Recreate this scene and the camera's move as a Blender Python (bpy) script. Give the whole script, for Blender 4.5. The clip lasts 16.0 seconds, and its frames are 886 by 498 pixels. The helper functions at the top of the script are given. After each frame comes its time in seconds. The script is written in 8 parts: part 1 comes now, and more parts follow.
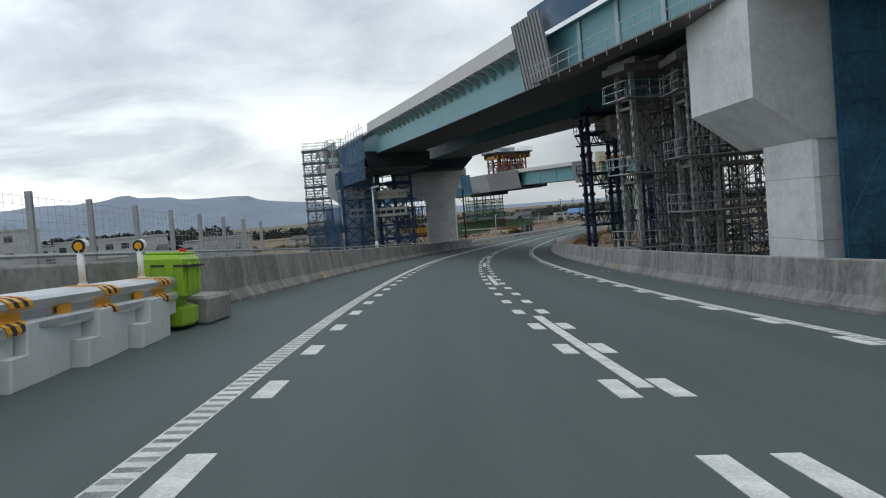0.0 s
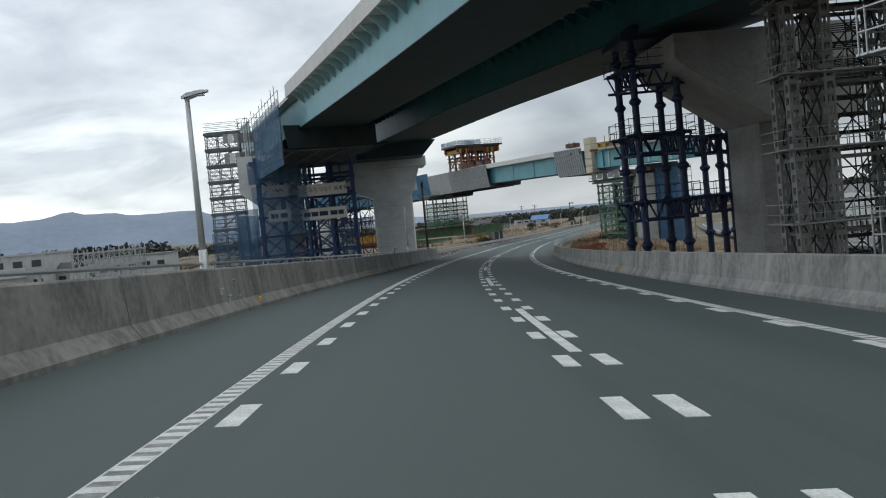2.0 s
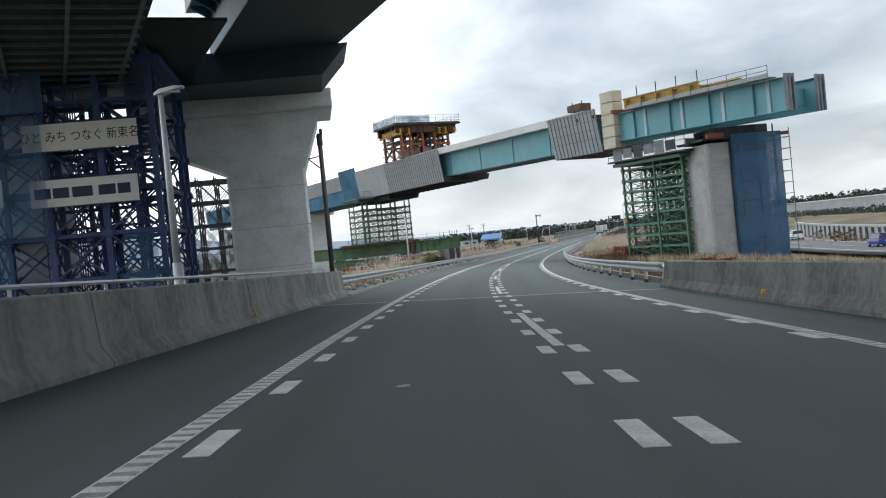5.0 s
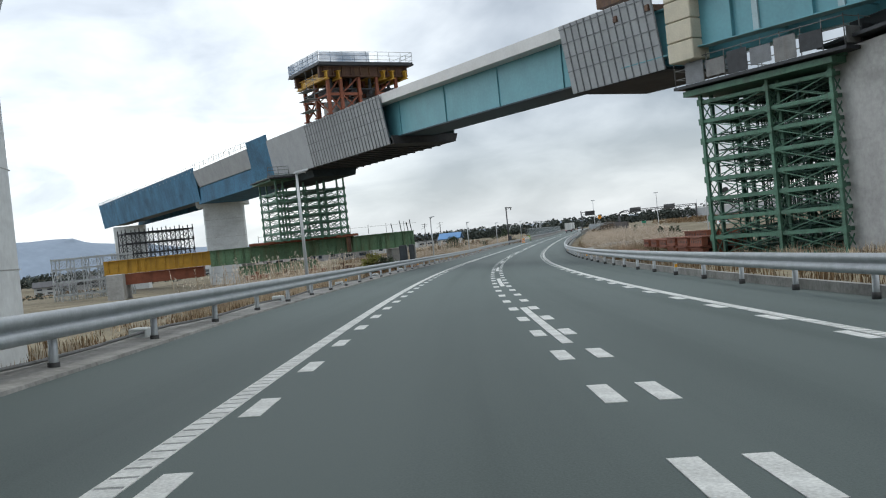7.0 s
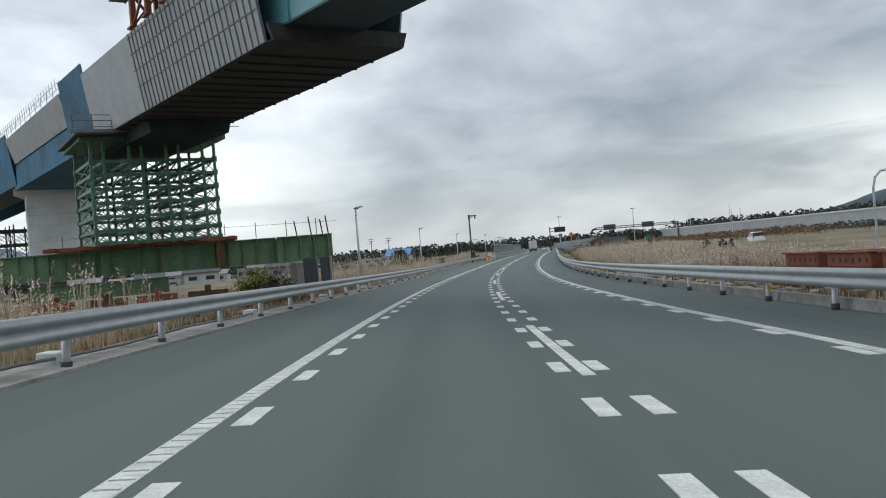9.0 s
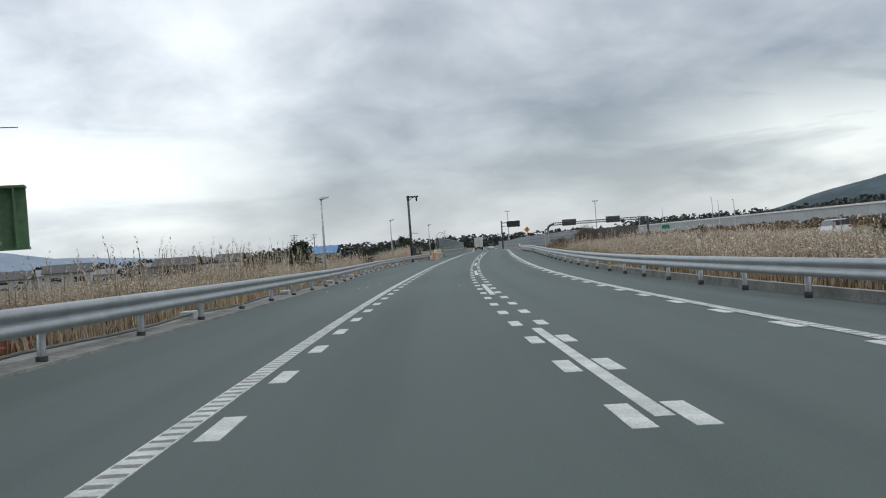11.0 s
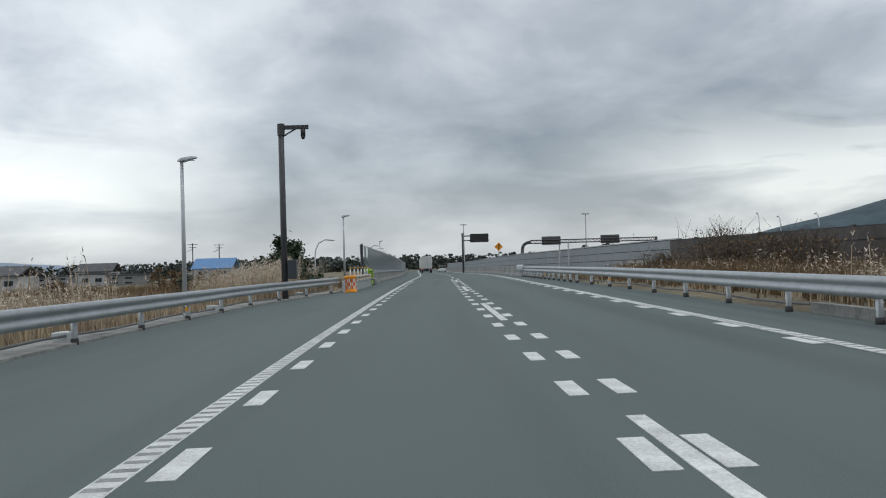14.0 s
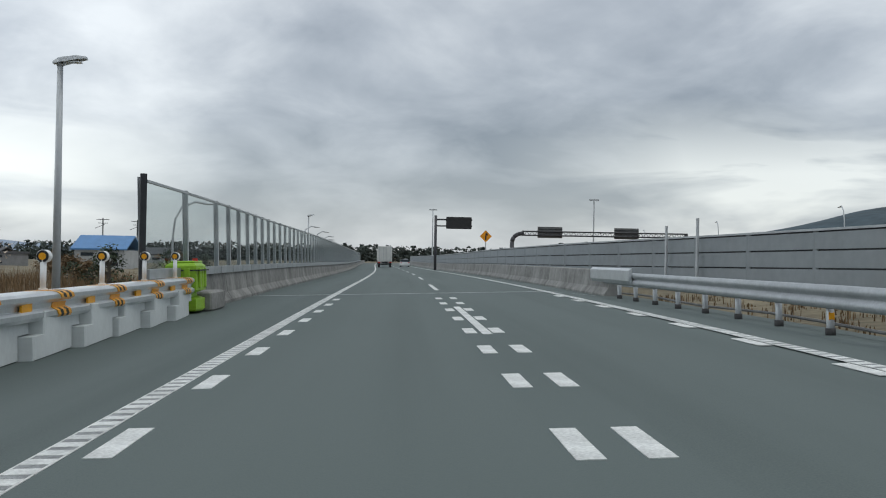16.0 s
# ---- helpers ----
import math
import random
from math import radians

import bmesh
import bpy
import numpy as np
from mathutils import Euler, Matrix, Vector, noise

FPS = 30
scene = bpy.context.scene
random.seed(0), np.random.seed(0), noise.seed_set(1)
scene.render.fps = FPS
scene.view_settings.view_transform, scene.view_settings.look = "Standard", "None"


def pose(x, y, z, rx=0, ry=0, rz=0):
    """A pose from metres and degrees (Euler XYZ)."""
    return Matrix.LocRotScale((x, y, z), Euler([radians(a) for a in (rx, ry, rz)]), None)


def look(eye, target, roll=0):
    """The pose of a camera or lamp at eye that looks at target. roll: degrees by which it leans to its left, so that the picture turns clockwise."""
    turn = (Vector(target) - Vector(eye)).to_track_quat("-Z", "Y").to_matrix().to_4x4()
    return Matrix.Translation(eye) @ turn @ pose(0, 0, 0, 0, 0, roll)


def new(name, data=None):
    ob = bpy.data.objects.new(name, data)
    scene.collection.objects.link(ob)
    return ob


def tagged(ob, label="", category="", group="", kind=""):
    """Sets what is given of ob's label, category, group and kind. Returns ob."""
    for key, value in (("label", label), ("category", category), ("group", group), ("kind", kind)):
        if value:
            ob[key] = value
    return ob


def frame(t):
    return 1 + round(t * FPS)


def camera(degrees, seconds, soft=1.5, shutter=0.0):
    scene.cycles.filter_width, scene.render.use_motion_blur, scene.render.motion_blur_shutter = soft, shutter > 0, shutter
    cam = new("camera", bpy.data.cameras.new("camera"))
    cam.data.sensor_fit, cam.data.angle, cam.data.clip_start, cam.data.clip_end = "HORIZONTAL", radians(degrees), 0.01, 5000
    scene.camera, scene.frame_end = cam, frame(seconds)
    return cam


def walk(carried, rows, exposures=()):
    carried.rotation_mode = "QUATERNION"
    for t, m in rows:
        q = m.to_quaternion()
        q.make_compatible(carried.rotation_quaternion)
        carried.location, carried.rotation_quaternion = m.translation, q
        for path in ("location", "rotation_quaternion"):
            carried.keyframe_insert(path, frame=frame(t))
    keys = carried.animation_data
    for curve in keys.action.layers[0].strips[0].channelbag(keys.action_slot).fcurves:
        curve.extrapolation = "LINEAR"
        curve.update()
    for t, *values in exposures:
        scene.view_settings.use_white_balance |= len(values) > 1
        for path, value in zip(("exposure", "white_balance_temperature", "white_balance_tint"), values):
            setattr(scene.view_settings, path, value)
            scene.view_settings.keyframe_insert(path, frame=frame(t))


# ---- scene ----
cam = camera(51.5, 16.0, soft=1.1, shutter=0.0)
PATH = [
    (0, (-1.795, -7.751, 1.652), (-1.391, 12.227, 0.803), -4.50),
    (0.5, (-1.779, 1.410, 1.299), (-1.163, 21.384, 0.493), -5.16),
    (1, (-1.629, 10.770, 0.966), (-0.789, 30.737, 0.188), -5.58),
    (1.5, (-1.384, 19.997, 0.604), (-0.179, 39.947, -0.132), -5.37),
    (2, (-0.958, 29.264, 0.258), (0.450, 49.203, -0.424), -5.42),
    (2.5, (-0.413, 38.680, -0.073), (1.100, 58.613, -0.696), -5.53),
    (3, (0.261, 48.269, -0.449), (1.839, 68.200, -0.963), -5.76),
    (3.5, (1.022, 57.555, -0.804), (2.847, 77.469, -1.139), -5.68),
    (4, (1.904, 67.175, -1.161), (4.009, 87.063, -1.382), -5.39),
    (4.5, (3.017, 77.309, -1.502), (5.412, 97.164, -1.745), -5.20),
    (5, (4.235, 87.157, -1.840), (6.973, 106.967, -2.124), -5.52),
    (7.5, (12.417, 137.403, -3.226), (16.375, 157.005, -3.529), -5.81),
    (8, (14.475, 147.371, -3.437), (18.714, 166.916, -3.652), -5.67),
    (8.5, (16.802, 158.005, -3.722), (21.330, 177.486, -3.810), -5.08),
    (9, (19.276, 168.821, -3.943), (24.076, 188.236, -3.957), -4.61),
    (9.5, (21.901, 179.424, -4.180), (26.824, 198.808, -4.183), -4.80),
    (10, (24.537, 189.730, -4.383), (29.921, 208.992, -4.546), -4.49),
    (12.5, (40.357, 242.775, -5.111), (47.143, 261.589, -5.037), -3.66),
    (13, (43.917, 253.170, -5.171), (50.901, 271.911, -4.996), -3.09),
    (13.5, (47.765, 263.893, -5.279), (54.910, 282.571, -4.985), -2.60),
    (14, (51.798, 274.818, -5.289), (59.222, 293.387, -4.991), -1.68),
    (14.5, (55.749, 285.319, -5.307), (63.403, 303.795, -5.013), -0.54),
    (15, (60.021, 296.176, -5.346), (67.999, 314.514, -5.097), -0.13),
    (15.5, (64.135, 306.546, -5.395), (72.193, 324.849, -5.124), 0.78),
    (16, (68.05, 316.65, -5.355), (76.232, 334.849, -5.201), 0.95),
]
walk(cam, [(t, look(eye, target, roll)) for t, eye, target, roll in PATH], exposures=[(0, -0.14, 6330, 5), (1, -0.08, 6330, 5), (1.5, -0.10, 6330, 5), (2.5, -0.04, 6330, 5), (3, 0.06, 6330, 5), (4, 0.36, 6330, 5), (4.5, 0.42, 6330, 5), (5, 0.48, 6330, 5), (7.5, 0.24, 6330, 5), (8, 0.17, 6330, 5), (8.5, 0.03, 6330, 5), (10, 0.07, 6330, 5), (12.5, -0.11, 6330, 5), (16, -0.14, 6330, 5)])

# the road: stations along the lane line, with turn, crossfall and grade
KNOTS = list(range(-20, 521, 30))
BEND = [-1.682, -1.549, -1.424, -1.434, -1.338, -1.185, -1.430, -1.122, -1.170, -0.978, -0.782, -0.321, -0.130, 0.222, 0.343, 0.291, 0.167, 0.021, -0.128]
FALL = [2.82, 3.72, 3.09, 2.86, 2.67, 2.42, 2.03, 1.70, 1.20, 0.46, -0.78, -1.63, -1.92, -1.60, -1.24, -1.00, -0.83, -0.71, -0.61]
GRADE = [-2.148, -2.182, -2.011, -2.040, -1.721, -1.513, -1.125, -1.023, -0.809, -0.417, -0.012, -0.021, -0.104, -0.386, -0.462, -0.426, -0.342, -0.251, -0.164]
SKY_TURN, SKY_SHIFT, SKY_STRENGTH = 0.0, (0.0, 0.0, 0.0), 1.0
STEP = np.arange(-80.0, 640.0, 1.0)
_turn = np.cumsum(np.interp(STEP, KNOTS, BEND)) * 0.001
_turn -= np.interp(0, STEP, _turn)
_cx, _cy = np.cumsum(-np.sin(_turn)), np.cumsum(np.cos(_turn))
_cz = np.cumsum(np.tan(np.radians(np.interp(STEP, KNOTS, GRADE))))
_cx, _cy, _cz = (a - np.interp(0, STEP, a) for a in (_cx, _cy, _cz))


def verge_drop(s, n):
    """The right-hand shoulder falls off outwards where the carriageway leans to the left."""
    return float(np.interp(s, (200, 260, 300, 360, 400), (0.02, 0.14, 0.19, 0.19, 0.05))) * min(max((n - 3.8) / 1.7, 0.0), 1.0)


def road_at(s, n=0.0, h=0.0):
    """World place at station s, n metres right of the lane line, h above the carriageway's plane."""
    h = h - verge_drop(s, n)
    th = np.interp(s, STEP, _turn)
    fall = math.tan(radians(float(np.interp(s, KNOTS, FALL))))
    return Vector((float(np.interp(s, STEP, _cx)) + n * math.cos(th), float(np.interp(s, STEP, _cy)) + n * math.sin(th),
                   float(np.interp(s, STEP, _cz)) - n * fall + h))


def heading(s):
    return math.degrees(float(np.interp(s, STEP, _turn)))


def road_pose(s, n=0.0, h=0.0, turn=0.0, bank=True):
    p = road_at(s, n, h)
    fall = float(np.interp(s, KNOTS, FALL)) if bank else 0.0
    rise = float(np.interp(s, KNOTS, GRADE)) if bank else 0.0
    return Matrix.Translation(p) @ Matrix.Rotation(radians(heading(s) + turn), 4, "Z") @ Matrix.Rotation(radians(rise), 4, "X") @ Matrix.Rotation(radians(fall), 4, "Y")


# ---- light ----
world = bpy.data.worlds.new("overcast sky")
scene.world = world
world.use_nodes = True
wn, wl = world.node_tree.nodes, world.node_tree.links
wn.clear()


def wnode(kind, **values):
    nd = wn.new(kind)
    for key, value in values.items():
        nd.inputs[key].default_value = value
    return nd


def wmath(op, a, b=None, clamp=False):
    nd = wn.new("ShaderNodeMath")
    nd.operation, nd.use_clamp = op, clamp
    for slot, v in ((0, a), (1, b)):
        if v is None:
            continue
        if isinstance(v, (int, float)):
            nd.inputs[slot].default_value = v
        else:
            wl.new(v, nd.inputs[slot])
    return nd.outputs[0]


sky_co = wn.new("ShaderNodeTexCoord")
sky_xyz = wn.new("ShaderNodeSeparateXYZ")
wl.new(sky_co.outputs["Generated"], sky_xyz.inputs[0])
up = wmath("MAXIMUM", sky_xyz.outputs[2], 0.0)
spread = wmath("ADD", up, 0.30)
cloud_uv = wn.new("ShaderNodeCombineXYZ")
wl.new(wmath("DIVIDE", sky_xyz.outputs[0], spread), cloud_uv.inputs[0])
wl.new(wmath("DIVIDE", sky_xyz.outputs[1], spread), cloud_uv.inputs[1])
cloud_map = wn.new("ShaderNodeMapping")
cloud_map.inputs["Rotation"].default_value = (0, 0, radians(SKY_TURN))
cloud_map.inputs["Scale"].default_value = (0.8, 0.75, 1)
cloud_map.inputs["Location"].default_value = SKY_SHIFT
wl.new(cloud_uv.outputs[0], cloud_map.inputs[0])
big = wnode("ShaderNodeTexNoise", Scale=0.95, Detail=6.0, Roughness=0.5, Distortion=0.25)
small = wnode("ShaderNodeTexNoise", Scale=3.6, Detail=6.0, Roughness=0.55, Distortion=0.4)
for nd in (big, small):
    wl.new(cloud_map.outputs[0], nd.inputs["Vector"])
cloud = wmath("ADD", wmath("MULTIPLY", big.outputs[0], 0.74), wmath("MULTIPLY", small.outputs[0], 0.26))
ramp = wn.new("ShaderNodeValToRGB")
ramp.color_ramp.elements[0].position, ramp.color_ramp.elements[0].color = 0.38, (0.248, 0.268, 0.308, 1)
ramp.color_ramp.elements[1].position, ramp.color_ramp.elements[1].color = 0.60, (0.83, 0.83, 0.855, 1)
mid_stop = ramp.color_ramp.elements.new(0.48)
mid_stop.color = (0.472, 0.487, 0.53, 1)
wl.new(cloud, ramp.inputs[0])
# a brighter, slightly warm band of thin cloud low over the horizon
low = wnode("ShaderNodeMapRange")
low.inputs["From Min"].default_value, low.inputs["From Max"].default_value = 0.01, 0.14
low.inputs["To Min"].default_value, low.inputs["To Max"].default_value = 0.5, 0.0
wl.new(up, low.inputs[0])
band = wn.new("ShaderNodeMix")
band.data_type = "RGBA"
wl.new(low.outputs[0], band.inputs["Factor"])
wl.new(ramp.outputs[0], band.inputs["A"])
band.inputs["B"].default_value = (0.615, 0.625, 0.65, 1)
# ragged bright breaks between the cloud base and the horizon, away from the road's vanishing point
break_co = wn.new("ShaderNodeMapping")
break_co.inputs["Scale"].default_value = (3.2, 3.2, 16.0)
wl.new(sky_co.outputs["Generated"], break_co.inputs[0])
break_noise = wnode("ShaderNodeTexNoise", Scale=1.0, Detail=5.0, Roughness=0.5, Distortion=0.5)
wl.new(break_co.outputs[0], break_noise.inputs["Vector"])
break_edge = wnode("ShaderNodeMapRange")
break_edge.inputs["From Min"].default_value, break_edge.inputs["From Max"].default_value = 0.42, 0.56
wl.new(break_noise.outputs[0], break_edge.inputs[0])
break_low = wnode("ShaderNodeMapRange")
break_low.inputs["From Min"].default_value, break_low.inputs["From Max"].default_value = 0.17, 0.09
wl.new(up, break_low.inputs[0])
break_high = wnode("ShaderNodeMapRange")
break_high.inputs["From Min"].default_value, break_high.inputs["From Max"].default_value = 0.0, 0.04
wl.new(up, break_high.inputs[0])
ahead = wn.new("ShaderNodeVectorMath")
ahead.operation = "DOT_PRODUCT"
wl.new(sky_co.outputs["Generated"], ahead.inputs[0])
ahead.inputs[1].default_value = (0.34, 0.94, 0.0)
break_side = wnode("ShaderNodeMapRange")
break_side.inputs["From Min"].default_value, break_side.inputs["From Max"].default_value = 0.985, 0.94
wl.new(ahead.outputs["Value"], break_side.inputs[0])
breaks = wmath("MULTIPLY", wmath("MULTIPLY", break_edge.outputs[0], break_low.outputs[0]), wmath("MULTIPLY", break_high.outputs[0], break_side.outputs[0]))
opened = wn.new("ShaderNodeMix")
opened.data_type = "RGBA"
wl.new(wmath("MULTIPLY", breaks, 0.85), opened.inputs["Factor"])
wl.new(band.outputs["Result"], opened.inputs["A"])
opened.inputs["B"].default_value = (0.96, 0.95, 0.93, 1)
sky_tex = wn.new("ShaderNodeTexSky")
sky_tex.sky_type, sky_tex.sun_disc = "NISHITA", False
sky_tex.sun_elevation, sky_tex.sun_rotation = radians(69), radians(108)
clear = wnode("ShaderNodeBackground", Strength=0.02)
wl.new(sky_tex.outputs[0], clear.inputs[0])
overcast = wnode("ShaderNodeBackground", Strength=SKY_STRENGTH)
# the cloud is thinner, and so brighter, towards the hidden sun
sunward = wn.new("ShaderNodeVectorMath")
sunward.operation = "DOT_PRODUCT"
wl.new(sky_co.outputs["Generated"], sunward.inputs[0])
sunward.inputs[1].default_value = (-0.86, 0.36, 0.36)
glow = wmath("POWER", wmath("MAXIMUM", sunward.outputs["Value"], 0.0), 2.0)
wl.new(wmath("MULTIPLY", wmath("ADD", wmath("MULTIPLY", glow, 1.25), 0.97), SKY_STRENGTH), overcast.inputs[1])
wl.new(opened.outputs["Result"], overcast.inputs[0])
both = wn.new("ShaderNodeAddShader")
wl.new(clear.outputs[0], both.inputs[0])
wl.new(overcast.outputs[0], both.inputs[1])
wout = wn.new("ShaderNodeOutputWorld")
wl.new(both.outputs[0], wout.inputs[0])

sun = new("sun", bpy.data.lights.new("sun", "SUN"))
sun.data.energy, sun.data.angle, sun.data.color = 0.9, radians(35), (1.0, 0.97, 0.92)
sun.matrix_world = look((0, 0, 100), (-25, 8, 30))


# ---- materials ----
def material(name, col, rough=0.8, metal=0.0, var=0.25, scale=2.0, bump=0.15, fine=9.0, streak=0.0, streak_col=None, streak_scale=(2.2, 2.2, 0.12), hue=None, island=0.0, spec=0.4, alpha=1.0):
    m = bpy.data.materials.new(name)
    m.use_nodes = True
    nt = m.node_tree
    nodes, links = nt.nodes, nt.links
    b = nodes["Principled BSDF"]
    b.inputs["Roughness"].default_value, b.inputs["Metallic"].default_value = rough, metal
    b.inputs["Specular IOR Level"].default_value = spec
    co = nodes.new("ShaderNodeTexCoord")
    n1, n2 = nodes.new("ShaderNodeTexNoise"), nodes.new("ShaderNodeTexNoise")
    n1.inputs["Scale"].default_value, n1.inputs["Detail"].default_value = scale, 5
    n2.inputs["Scale"].default_value, n2.inputs["Detail"].default_value = scale * fine, 4
    for nd in (n1, n2):
        links.new(co.outputs["Object"], nd.inputs["Vector"])
    mixed = nodes.new("ShaderNodeMath")
    mixed.operation = "MULTIPLY_ADD"
    links.new(n2.outputs[0], mixed.inputs[0])
    mixed.inputs[1].default_value = 0.45
    half = nodes.new("ShaderNodeMath")
    half.operation = "MULTIPLY"
    links.new(n1.outputs[0], half.inputs[0])
    half.inputs[1].default_value = 0.6
    links.new(half.outputs[0], mixed.inputs[2])
    cr = nodes.new("ShaderNodeValToRGB")
    lo = tuple(c * (1 - var) for c in col)
    hi = tuple(min(1, c * (1 + var)) for c in (hue or col))
    cr.color_ramp.elements[0].position, cr.color_ramp.elements[0].color = 0.36, (*lo, 1)
    cr.color_ramp.elements[1].position, cr.color_ramp.elements[1].color = 0.68, (*hi, 1)
    links.new(mixed.outputs[0], cr.inputs[0])
    out = cr.outputs[0]
    if streak:
        mp = nodes.new("ShaderNodeMapping")
        mp.inputs["Scale"].default_value = streak_scale
        links.new(co.outputs["Object"], mp.inputs[0])
        n3 = nodes.new("ShaderNodeTexNoise")
        n3.inputs["Scale"].default_value, n3.inputs["Detail"].default_value, n3.inputs["Roughness"].default_value = 1.0, 6, 0.6
        links.new(mp.outputs[0], n3.inputs["Vector"])
        r3 = nodes.new("ShaderNodeMapRange")
        r3.inputs["From Min"].default_value, r3.inputs["From Max"].default_value, r3.inputs["To Max"].default_value = 0.50, 0.72, streak
        links.new(n3.outputs[0], r3.inputs[0])
        mx = nodes.new("ShaderNodeMix")
        mx.data_type = "RGBA"
        links.new(r3.outputs[0], mx.inputs["Factor"])
        links.new(out, mx.inputs["A"])
        mx.inputs["B"].default_value = (*(streak_col or tuple(c * 0.45 for c in col)), 1)
        out = mx.outputs["Result"]
    if island:
        geo = nodes.new("ShaderNodeNewGeometry")
        info = nodes.new("ShaderNodeObjectInfo")
        ad = nodes.new("ShaderNodeMath")
        ad.operation = "ADD"
        links.new(geo.outputs["Random Per Island"], ad.inputs[0])
        links.new(info.outputs["Random"], ad.inputs[1])
        fr = nodes.new("ShaderNodeMath")
        fr.operation = "FRACT"
        links.new(ad.outputs[0], fr.inputs[0])
        rg = nodes.new("ShaderNodeMapRange")
        rg.inputs["To Min"].default_value, rg.inputs["To Max"].default_value = 1 - island, 1 + island
        links.new(fr.outputs[0], rg.inputs[0])
        hs = nodes.new("ShaderNodeHueSaturation")
        links.new(rg.outputs[0], hs.inputs["Value"])
        links.new(out, hs.inputs["Color"])
        out = hs.outputs[0]
    links.new(out, b.inputs["Base Color"])
    if bump:
        bp = nodes.new("ShaderNodeBump")
        bp.inputs["Strength"].default_value, bp.inputs["Distance"].default_value = bump, 0.02
        links.new(n2.outputs[0], bp.inputs["Height"])
        links.new(bp.outputs[0], b.inputs["Normal"])
    b.inputs["Alpha"].default_value = alpha
    return m


